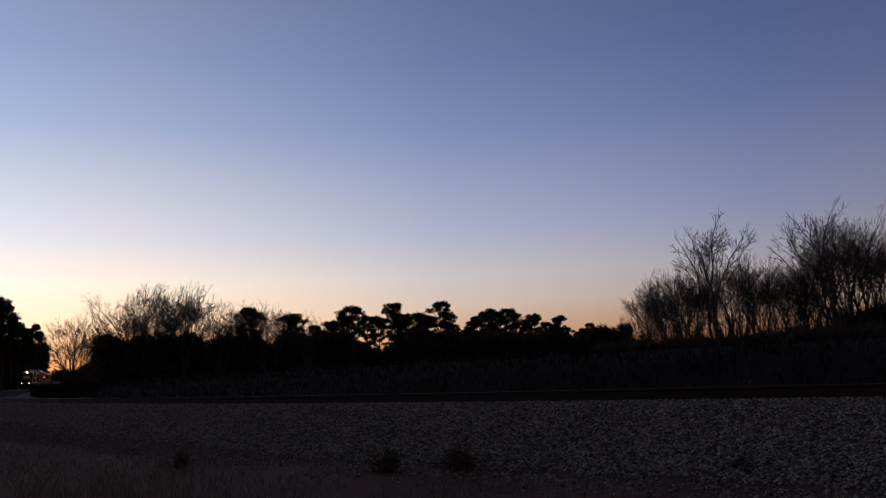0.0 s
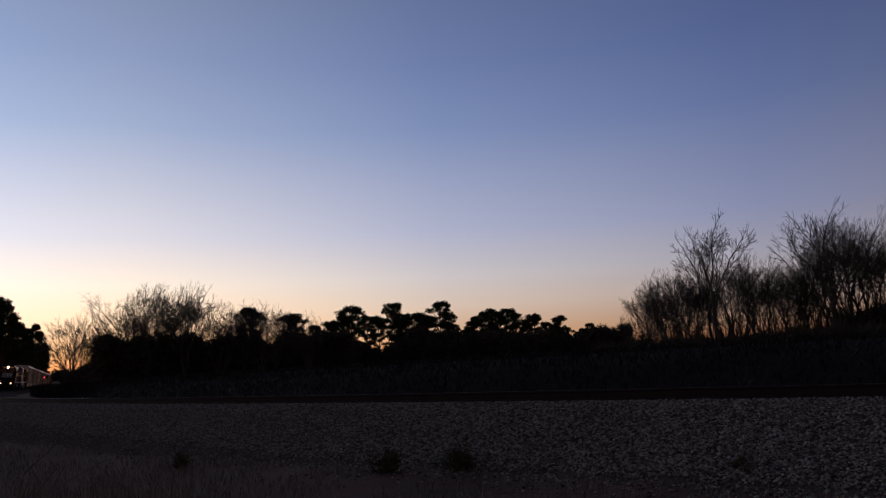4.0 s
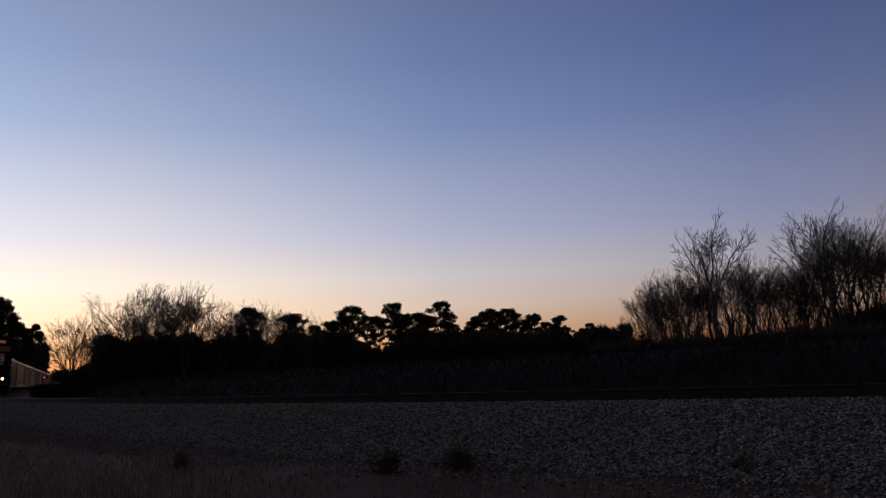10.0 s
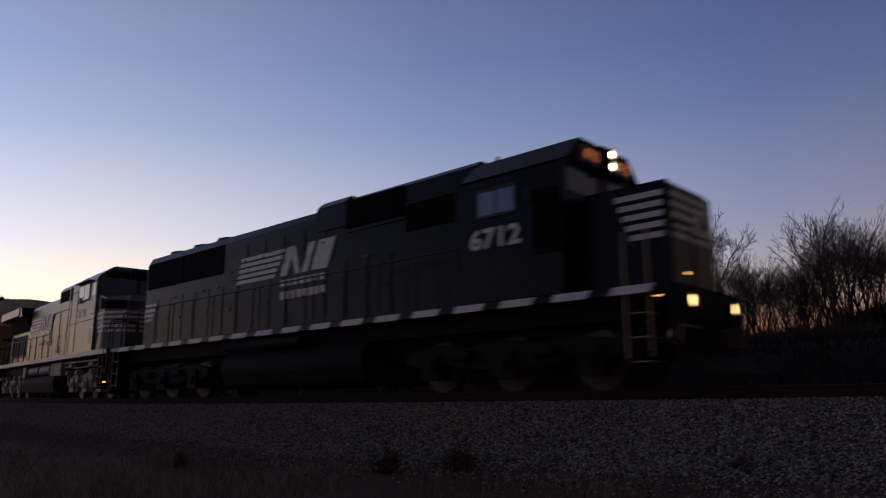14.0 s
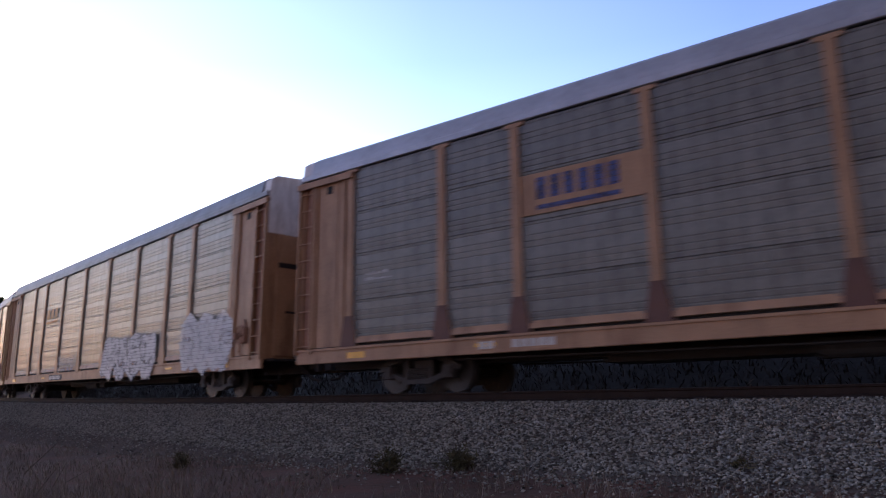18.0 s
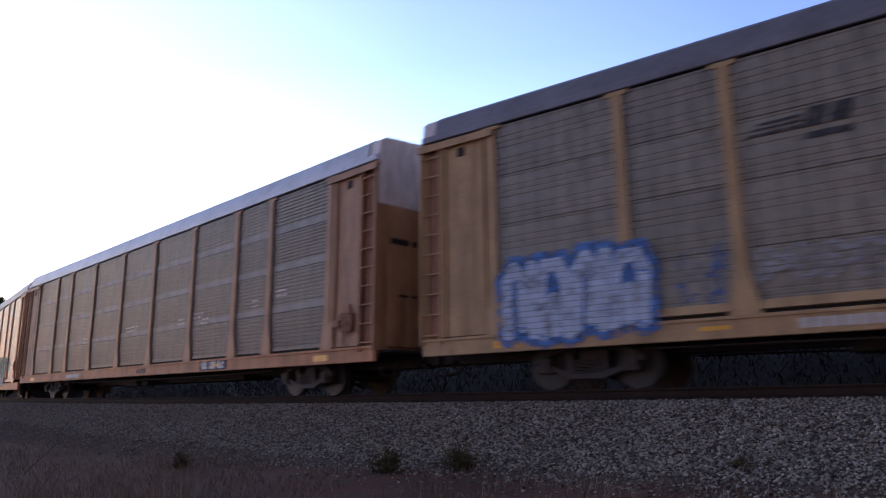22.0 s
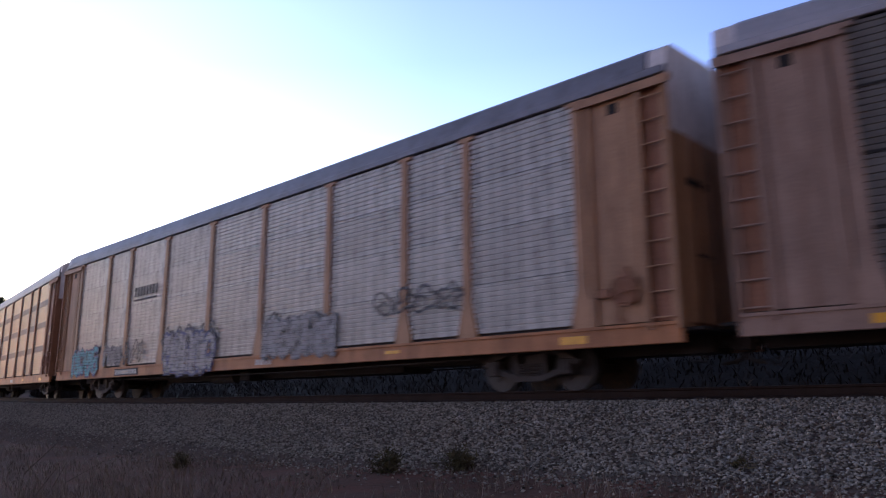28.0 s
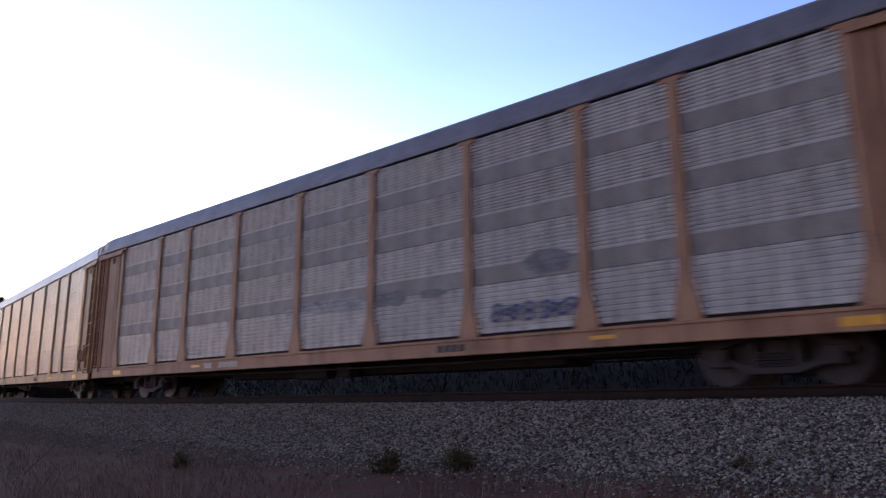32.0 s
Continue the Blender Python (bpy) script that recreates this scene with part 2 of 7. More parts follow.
def build_track():
    steps = list(np.arange(-700, -100, 10.0)) + list(np.arange(-100, 120, 1.0)) + list(np.arange(120, 330, 5.0))
    bed = [(-6.2, -1.2), (-2.4, -0.45), (-1.5, -0.325), (0.0, -0.225), (1.45, -0.118), (2.2, -0.20), (5.0, -0.72), (6.4, -1.2)]
    b = sweep("ballast_bed", bed, steps, M_BALLAST, None, closed=False, canted=False)
    tagged(b, "grey crushed stone ballast bank under the railway track", "ballast", kind="structure")
    tr = thing("railway_track", "single railway track with rusty rails on wooden ties", "railway track", kind="structure")
    prof = [(-0.076, -0.185), (0.076, -0.185), (0.076, -0.17), (0.02, -0.15), (0.01, -0.05), (0.037, -0.038), (0.037, -0.004), (0.03, 0.0),
            (-0.03, 0.0), (-0.037, -0.004), (-0.037, -0.038), (-0.01, -0.05), (-0.02, -0.15), (-0.076, -0.17)]
    for side in (-1, 1):
        sweep("rail", [(w + side * 0.755, z) for w, z in prof], steps, M_RAIL, tr, mats=[M_RAIL, M_RAILHEAD], top=(6, 7, 8))


build_ground()
build_track()
# a sheet over the ground and an added bank, both coloured as deep shade
field = sweep("field", [(-5.3, -0.70), (-7.0, -0.76), (-20, -0.72), (-60, -0.70), (-190, -0.69)], list(np.arange(-240, 201, 10.0)), M_FIELDSHADE, None, closed=False, canted=False)
far_bank = sweep("bank", [(-5.6, -0.86), (-7.5, -0.38), (-10, 0.32), (-13, 0.72), (-18, 0.78), (-45, 0.80)], list(np.arange(-110, 201, 5.0)), M_FIELDSHADE, None, closed=False, canted=False)
tagged(far_bank, "low bank added beyond the track, deep shade put into its colour", "bank", kind="structure")
tagged(field, "field sheet beyond the track, deep shade put into its colour", "field", kind="structure")


# ---------------------------------------------------------------- woods and scrub
def sight(px, d):
    """The ground point d metres off in the bearing px, a scale of 1315 units to the tangent with 795 due ahead."""
    a = math.atan((px - 795) / 1315)
    return d * math.sin(a), d * math.cos(a)


def tall(px, y, d):
    """The height of a thing d metres off whose tip stands at the slope y over the horizon line."""
    return EYE_Z + 0.9 + d * (641 - 0.0545 * (px - 784) - y) / 1330


def tubes_mesh(name, segs, sides, material):
    """One mesh of tapered sticks: rows of p0, p1, r0, r1."""
    a = np.array([s[0] for s in segs], float)
    b = np.array([s[1] for s in segs], float)
    r0 = np.array([s[2] for s in segs])[:, None, None]
    r1 = np.array([s[3] for s in segs])[:, None, None]
    d = b - a
    d /= np.linalg.norm(d, axis=1, keepdims=True) + 1e-9
    ref = np.where(abs(d[:, 2:3]) > 0.9, np.array([[1.0, 0, 0]]), np.array([[0, 0, 1.0]]))
    u = np.cross(d, ref)
    u /= np.linalg.norm(u, axis=1, keepdims=True)
    v = np.cross(d, u)
    ang = np.arange(sides) * 2 * math.pi / sides
    ring = np.cos(ang)[None, :, None] * u[:, None, :] + np.sin(ang)[None, :, None] * v[:, None, :]
    verts = np.concatenate([a[:, None, :] + ring * r0, b[:, None, :] + ring * r1], axis=1).reshape(-1, 3)
    n = len(segs)
    k = np.arange(sides)
    f = np.stack([k, (k + 1) % sides, (k + 1) % sides + sides, k + sides], axis=1)
    faces = (f[None] + (np.arange(n) * 2 * sides)[:, None, None]).reshape(-1, 4)
    me = bpy.data.meshes.new(name)
    me.from_pydata(verts.tolist(), [], faces.tolist())
    me.materials.append(material)
    return me


def hardwood(seed, bole=2.6, limbs=4, spread=0.5, depth=8, lean=0.0, droop=0.05):
    """Sticks of a leafless tree 10 m high: a bole, spreading limbs and twigs that fork again and again. lean: how far it leans to -x."""
    rnd = random.Random(seed)
    thick, thin = [], []

    def fork(p, d, length, r, level):
        q = Vector(p)
        for i in range(2):
            d = (d + Vector((rnd.gauss(0, 0.11) - 0.05 * lean, rnd.gauss(0, 0.11), rnd.gauss(0, 0.07) + droop))).normalized()
            e = q + d * length / 2
            (thick if level < 2 else thin).append((q, e, r * (1 - 0.12 * i), r * (1 - 0.12 * (i + 1))))
            if level > 2 and rnd.random() < 0.75:
                side = (d + Vector((rnd.gauss(0, 0.7), rnd.gauss(0, 0.7), rnd.gauss(0.1, 0.5)))).normalized()
                thin.append((e, e + side * length * rnd.uniform(0.35, 0.75), max(r * 0.45, 0.006), 0.004))
            q = e
        if level >= depth:
            return
        for k in range(2 if rnd.random() < 0.8 else 3):
            axis = Vector((rnd.gauss(0, 1), rnd.gauss(0, 1), rnd.gauss(0, 0.6)))
            axis = (axis - d * axis.dot(d)).normalized()
            tilt = rnd.uniform(0.08, 0.32) if k == 0 else rnd.uniform(0.45, 0.95)
            fork(q, d * math.cos(tilt) + axis * math.sin(tilt), length * (rnd.uniform(0.76, 0.86) if k == 0 else rnd.uniform(0.60, 0.80)), max(r * (0.74 if k == 0 else 0.54), 0.0075), level + 1)

    base = Vector((-0.12 * lean * bole, 0, bole))
    thick.append((Vector((0, 0, -0.3)), base, 0.19, 0.14))
    for k in range(limbs):
        a, tilt = k * 2 * math.pi / limbs + rnd.uniform(-0.5, 0.5), spread * rnd.uniform(0.35, 1.1)
        d = Vector((math.sin(tilt) * math.cos(a) - lean * rnd.uniform(0.3, 1.2), math.sin(tilt) * math.sin(a), math.cos(tilt))).normalized()
        fork(base - Vector((0, 0, bole * 0.45 * k / limbs)), d, rnd.uniform(1.7, 2.3), 0.10, 1)
    k = 10.0 / max(w[1].z for w in thick + thin)
    sc = lambda rows: [(w[0] * k, w[1] * k, w[2], w[3]) for w in rows]
    return tubes_mesh("trunk", sc(thick), 6, M_BARK), tubes_mesh("crown", sc(thin), 3, M_TWIG)


def tuft_mesh(name, centres, sizes, blades, rnd, material, width=0.26):
    """Clumps of narrow pointed leaves about the centres."""
    rs = np.random.RandomState(rnd.randint(0, 10 ** 6))
    n = len(centres)
    c = np.repeat(np.array(centres, float), blades, axis=0)
    s = np.repeat(np.array(sizes, float), blades)[:, None]
    d = rs.normal(size=(n * blades, 3))
    d /= np.linalg.norm(d, axis=1, keepdims=True)
    e = np.cross(d, rs.normal(size=d.shape))
    e /= np.linalg.norm(e, axis=1, keepdims=True)
    o = c + d * s * 0.25
    verts = np.stack([o - e * s * width, o + e * s * width, o + d * s * rs.uniform(0.6, 1.0, (n * blades, 1))], axis=1).reshape(-1, 3)
    faces = np.arange(n * blades * 3).reshape(-1, 3)
    me = bpy.data.meshes.new(name)
    me.from_pydata(verts.tolist(), [], faces.tolist())
    me.materials.append(material)
    return me


def pine_tree(seed):
    """A tall bare-stemmed pine, 10 m high, its head built of rounded puffs of needles with gaps between them."""
    rnd = random.Random(seed)
    thick, pts, sizes = [], [], []
    q, bend = Vector((0, 0, -0.2)), Vector((rnd.gauss(0, 0.03), rnd.gauss(0, 0.03), 1))
    stem = [q]
    for i in range(8):
        e = q + (bend + Vector((rnd.gauss(0, 0.03), rnd.gauss(0, 0.03), 0))).normalized() * 1.08
        thick.append((q, e, 0.16 * (1 - i / 10), 0.16 * (1 - (i + 1) / 10)))
        q = e
        stem.append(q)
    # puffs: a broad dome of many small ones on top, looser tiers below with sky between them
    puffs = [(Vector((0, 0, 0.45)), 0.7), (Vector((0.3, 0.2, -0.5)), 0.7)]
    for k in range(17):
        a, up = k * 2.4 + rnd.random() * 0.4, rnd.uniform(-0.5, 1.0)
        ring = 1.45 * math.sqrt(max(0.05, 1 - max(up, 0) ** 2)) * rnd.uniform(0.5, 1.0)
        puffs.append((Vector((math.cos(a) * ring, math.sin(a) * ring, up * 0.85)), rnd.uniform(0.36, 0.58)))
    for k in range(17):
        a = k * 1.9 + rnd.random()
        ring = rnd.uniform(0.6, 1.75)
        puffs.append((Vector((math.cos(a) * ring, math.sin(a) * ring, rnd.uniform(-2.4, -0.6))), rnd.uniform(0.32, 0.55)))
    for k in range(12):
        a = rnd.random() * 6.3
        puffs.append((Vector((math.cos(a) * rnd.uniform(0.3, 1.5), math.sin(a) * rnd.uniform(0.3, 1.5), rnd.uniform(-4.6, -2.2))), rnd.uniform(0.28, 0.46)))
    for off, size in puffs:
        c = stem[8] + off
        i = max(2, min(8, int((c.z - 0.5) / 1.08)))
        thick.append((stem[i] - Vector((0, 0, 0.35)), c, 0.045, 0.015))
        for k in range(int(110 * size)):
            d = Vector((rnd.gauss(0, 1), rnd.gauss(0, 1), rnd.gauss(0, 1))).normalized() * rnd.uniform(0.35, 1.15)
            pts.append(c + Vector((d.x * size, d.y * size, d.z * size * 0.72)))
            sizes.append(rnd.uniform(0.12, 0.22))
    top = max(p.z + 0.15 for p in pts)
    k = 10.0 / top
    thick = [(a * k, b * k, c, d) for a, b, c, d in thick]
    return tubes_mesh("trunk", thick, 5, M_PINEBARK), tuft_mesh("crown", [tuple(p * k) for p in pts], sizes, 9, rnd, M_NEEDLE, 0.2)


OVAL = [hardwood(s, 2.2, 7, 0.62, 8) for s in (3, 8)]
FORK = [hardwood(21, 3.8, 4, 0.34, 8, 0.0, 0.05)]
ROUND = [hardwood(s, 2.4, 5, 0.75, 8) for s in (5, 12, 19, 33)]
VASE = [hardwood(s, 1.2, 6, 0.46, 8, 0.0, 0.07) for s in (6, 14, 27)]
FAN = [hardwood(4, 0.8, 7, 0.55, 8, 0.62, 0.02)]
SLENDER = [hardwood(s, 3.2, 3, 0.30, 7, 0.0, 0.05) for s in (7, 16, 26)]
PINES = [pine_tree(s) for s in (2, 4, 7, 9, 11)]


def plant(kind, px, y, d, seed, label, group, wide=1.0, turn=None):
    rnd = random.Random(seed)
    trunk, crown = kind[seed % len(kind)]
    x, yy = sight(px, d)
    t = thing("pine_tree" if kind is PINES else "bare_tree", label, "tree", group)
    g = height(x, yy) if d > 50 else -0.8
    k = tall(px, y, d) / 10
    t.matrix_basis = Matrix.LocRotScale((x, yy, g), Euler((0, 0, rnd.random() * 6.3 if turn is None else turn)), (k * wide, k * wide, k))
    for nm, me in (("trunk", trunk), ("crown", crown)):
        new(nm, me).parent = t


WOOD = "leafless hardwood with dense fine twigs at the wood's edge"
BYLINE = "bare trees by the line"
plant(FAN, 1238, 480, 82, 1, "leafless tree with a fan of limbs leaning out of the wood", BYLINE, 1.0, 0.0)
plant(FORK, 1272, 374, 86, 1, "tall leafless hardwood with a forked crown", BYLINE, 0.85, 4.04)
for px, y, d, w, sd in ((1190, 478, 92, 0.85, 1), (1228, 452, 94, 0.8, 2), (1318, 448, 95, 0.75, 2), (1346, 452, 88, 0.8, 3), (1378, 466, 97, 0.7, 4), (1486, 376, 86, 0.85, 4), (1452, 418, 95, 0.7, 5), (1536, 390, 92, 0.8, 7),
                        (1604, 396, 88, 0.9, 5), (1650, 390, 92, 1.0, 9), (1290, 440, 98, 0.9, 11), (1408, 500, 96, 1.0, 10), (1510, 400, 97, 0.9, 12), (1430, 470, 92, 0.9, 13), (1160, 500, 97, 1.0, 14), (1212, 470, 96, 0.9, 15)):
    plant(VASE, px, y, d, sd, WOOD, BYLINE, w)
for i, (px, y) in enumerate([(1150, 515), (1176, 510), (1262, 470), (1300, 455), (1338, 480), (1366, 472), (1398, 482), (1418, 500), (1436, 470), (1470, 440), (1516, 430), (1560, 430)]):
    plant(SLENDER, px, y, 90 + (i * 29 % 17), i * 5 + 2, "slender leafless tree in a thicket", BYLINE, 0.9)
FIELD = "bare trees across the field"
for i, (px, y) in enumerate([(182, 572), (206, 540), (232, 508), (256, 514), (284, 505), (304, 512), (326, 503), (348, 516), (366, 536), (392, 545), (420, 542), (446, 536), (464, 528), (488, 536), (510, 545), (548, 566)]):
    plant(ROUND if i % 3 else VASE, px, y, 112 + (i * 31 % 23), i * 3 + i // 3 + 2, "leafless hardwood standing in dark scrub", FIELD, 0.9)
plant(SLENDER, 578, 556, 150, 3, "leafless hardwood standing in dark scrub", FIELD, 0.9)
MIDDLE = [(590, 566), (674, 556), (716, 560), (812, 572), (838, 566), (884, 552), (934, 562), (984, 572), (1010, 578), (1036, 580), (1064, 580), (440, 544), (512, 556), (528, 553), (560, 574), (606, 556), (628, 537), (652, 556), (690, 533), (706, 552), (728, 552), (746, 550), (762, 556), (780, 531), (798, 552), (830, 580), (850, 556), (872, 544),
          (896, 543), (916, 552), (950, 553), (970, 568), (996, 557), (1022, 586), (1050, 571), (1078, 584), (1110, 590), (1140, 592)]
for i, (px, y) in enumerate(MIDDLE):
    plant(PINES, px, y, 172 + (i * 41 % 29), i * 3 + 1, "tall pine with a rounded broken crown", "pines of the far wood", 1.3 if px in (628, 728, 746, 872, 896) else 1.12)
for i, (px, y) in enumerate([(-75, 540), (-40, 550), (-12, 542), (2, 552), (16, 572), (30, 584), (42, 592), (58, 584), (68, 596), (74, 618)]):
    plant(PINES, px, y, 300 + 2 * max(px, 0) + (i * 17 % 23), i * 5 + 3, "tall dark pine beside the railway", "pines by the railway", 0.62 if px > 50 else 0.95)
plant(OVAL, 126, 563, 165, 6, "lone leafless tree against the sunset", FIELD, 0.85)
plant(OVAL, 113, 605, 170, 3, "small leafless tree against the sunset", FIELD, 0.8)
plant(OVAL, 142, 604, 170, 4, "small leafless tree against the sunset", FIELD, 0.8)
for px, y in ((158, 598), (166, 592), (174, 582)):
    plant(SLENDER, px, y, 170, px, "small leafless tree against the sunset", FIELD, 0.9)


def scrub(name, spots, blades, label, material=M_BRUSH, width=0.16):
    """Thicket: many clumps of upright leaves and twigs. spots: x, y, z, size."""
    rnd = random.Random(len(spots))
    me = tuft_mesh(name, [s[:3] for s in spots], [s[3] for s in spots], blades, rnd, material, width)
    tagged(new(name, me), label, "scrub", kind="stuff")


def belt(p0, p1, d0, d1, top0, top1, count, seed, depth, clump=1.0):
    """Clumps that fill a thicket between two directions, up to the given heights."""
    rnd = random.Random(seed)
    out = []
    for i in range(count):
        f = rnd.random()
        px, d = p0 + (p1 - p0) * f, d0 + (d1 - d0) * f + rnd.uniform(0, depth)
        x, y = sight(px, d)
        top = (top0 + (top1 - top0) * f) * (0.85 + 0.35 * noise.noise((px * 0.02, seed, 0)) + 0.2 * noise.noise((px * 0.11, seed, 4)))
        out.append((x, y, -0.8 + top * rnd.random() ** 0.8, clump * rnd.uniform(0.6, 1.3)))
    return out


scrub("thicket", belt(168, 620, 106, 140, 8.2, 9.0, 7000, 1, 14) + belt(560, 1120, 168, 150, 7.2, 7.4, 8000, 2, 14) + belt(722, 830, 168, 164, 11.5, 9.5, 1400, 12, 10) + belt(820, 940, 166, 160, 9.0, 8.6, 1500, 13, 10), 18, "dense dark winter thicket below the trees", width=0.09)
scrub("thicket", belt(1060, 1720, 86, 74, 2.6, 2.8, 4200, 3, 12) + belt(1485, 1720, 90, 86, 5.0, 6.5, 1100, 9, 8), 26, "dense dark winter thicket below bare trees", width=0.045)
scrub("thicket", belt(-120, 80, 300, 470, 22, 28, 5200, 4, 16, 2.6) + belt(96, 185, 190, 118, 4.2, 4.6, 1800, 5, 12) + belt(60, 120, 760, 760, 16, 15, 1200, 6, 20), 12, "dark evergreen scrub beside the railway")


def saplings(name, p0, p1, d0, d1, low, high, count, seed, label):
    """Thin crowded stems with a few forks."""
    rnd = random.Random(seed)
    segs = []
    for i in range(count):
        x, y = sight(rnd.uniform(p0, p1), rnd.uniform(d0, d1))
        q, d, h = Vector((x, y, -0.9)), Vector((rnd.gauss(0, 0.1), rnd.gauss(0, 0.1), 1)), rnd.uniform(low, high)
        for k in range(5):
            d = (d + Vector((rnd.gauss(0, 0.09), rnd.gauss(0, 0.09), 0))).normalized()
            e = q + d * h / 5
            r = 0.035 * (1 - k / 5.5)
            segs.append((q, e, r, r * 0.8))
            if k > 0:
                for m in range(3):
                    f = e + Vector((rnd.gauss(0, 0.32), rnd.gauss(0, 0.32), rnd.uniform(0.4, 1.1))) * (h / 7)
                    segs.append((e, f, 0.014, 0.006))
                    segs.append((e.lerp(f, 0.5), f + Vector((rnd.gauss(0, 0.3), rnd.gauss(0, 0.3), rnd.uniform(0.0, 0.5))), 0.009, 0.005))
            q = e
    tagged(new(name, tubes_mesh(name, segs, 3, M_TWIG)), label, "scrub", kind="stuff")


saplings("saplings", 1130, 1640, 90, 106, 3.5, 8.0, 560, 2, "crowded thin leafless saplings at the wood's edge")
saplings("saplings", 172, 560, 108, 135, 6.0, 10.0, 130, 3, "crowded thin leafless saplings in the far thicket")


# ---------------------------------------------------------------- stones, ties, weeds and grass by the track
def bed_height(w):
    return np.interp(w, [-6.2, -2.4, -1.5, 0.0, 1.45, 2.2, 5.0, 6.4], [-1.2, -0.45, -0.325, -0.225, -0.118, -0.20, -0.72, -1.2])


def line_points(s, w):
    """Many points beside the line at once."""
    t = np.interp(s, LINE_S, LINE_T)
    return np.interp(s, LINE_S, LINE_X) + w * np.sin(t), np.interp(s, LINE_S, LINE_Y) - w * np.cos(t)


def stones(name, s, w, size, seed, label, ground=False):
    """Loose angular stones lying on the bed."""
    rs = np.random.RandomState(seed)
    n = len(s)
    x, y = line_points(s, w)
    z = bed_height(w) + GRADE * s
    land = np.array([height(a, b) for a, b in zip(x, y)]) if ground else np.full(n, -9.0)
    z = np.maximum(z, land)
    base = np.array([[1, 0, 0], [0, 1, 0], [-1, 0, 0], [0, -1, 0], [0.2, 0.1, 0.75], [0, 0, -0.7]], float)
    v = base[None] + rs.uniform(-0.38, 0.38, (n, 6, 3))
    a, b = rs.uniform(0, 6.28, n), rs.uniform(-0.7, 0.7, n)
    ca, sa, cb, sb = np.cos(a)[:, None], np.sin(a)[:, None], np.cos(b)[:, None], np.sin(b)[:, None]
    vx, vy, vz = v[..., 0], v[..., 1], v[..., 2]
    vy, vz = vy * cb - vz * sb, vy * sb + vz * cb
    vx, vy = vx * ca - vy * sa, vx * sa + vy * ca
    sz = (size * rs.uniform(0.55, 1.25, n))[:, None]
    verts = np.stack([x[:, None] + vx * sz, y[:, None] + vy * sz, z[:, None] + vz * sz * 0.8 + sz * 0.25], axis=2).reshape(-1, 3)
    f = np.array([[0, 1, 4], [1, 2, 4], [2, 3, 4], [3, 0, 4], [1, 0, 5], [2, 1, 5], [3, 2, 5], [0, 3, 5]])
    faces = (f[None] + (np.arange(n) * 6)[:, None, None]).reshape(-1, 3)
    me = bpy.data.meshes.new(name)
    me.from_pydata(verts.tolist(), [], faces.tolist())
    me.materials.append(M_STONE)
    tagged(new(name, me), label, "ballast", kind="stuff")


def blades(name, xyz, tall_, lean, width, seed, material, label, bend=0.5):
    """Grass: narrow bent blades of three pieces."""
    rs = np.random.RandomState(seed)
    n = len(xyz)
    a = rs.uniform(0, 6.28, n)
    d = np.stack([np.cos(a), np.sin(a), np.zeros(n)], 1)
    e = np.stack([-np.sin(a), np.cos(a), np.zeros(n)], 1)
    h = (tall_ * rs.uniform(0.5, 1.15, n))[:, None]
    l = (lean * rs.uniform(0.2, 1.2, n))[:, None] * h
    p = np.asarray(xyz, float)
    rings = []
    for f, wd in ((0.0, 1.0), (0.4, 0.85), (0.75, 0.6), (1.0, 0.12)):
        c = p + d * l * f ** (1 + bend) + np.array([0, 0, 1.0]) * h * f * (1 - 0.25 * bend * f)
        rings += [c - e * width * wd, c + e * width * wd]
    verts = np.stack(rings, 1).reshape(-1, 3)
    f = np.array([[0, 1, 3, 2], [2, 3, 5, 4], [4, 5, 7, 6]])
    faces = (f[None] + (np.arange(n) * 8)[:, None, None]).reshape(-1, 4)
    me = bpy.data.meshes.new(name)
    me.from_pydata(verts.tolist(), [], faces.tolist())
    me.materials.append(material)
    tagged(new(name, me), label, "grass", kind="stuff")


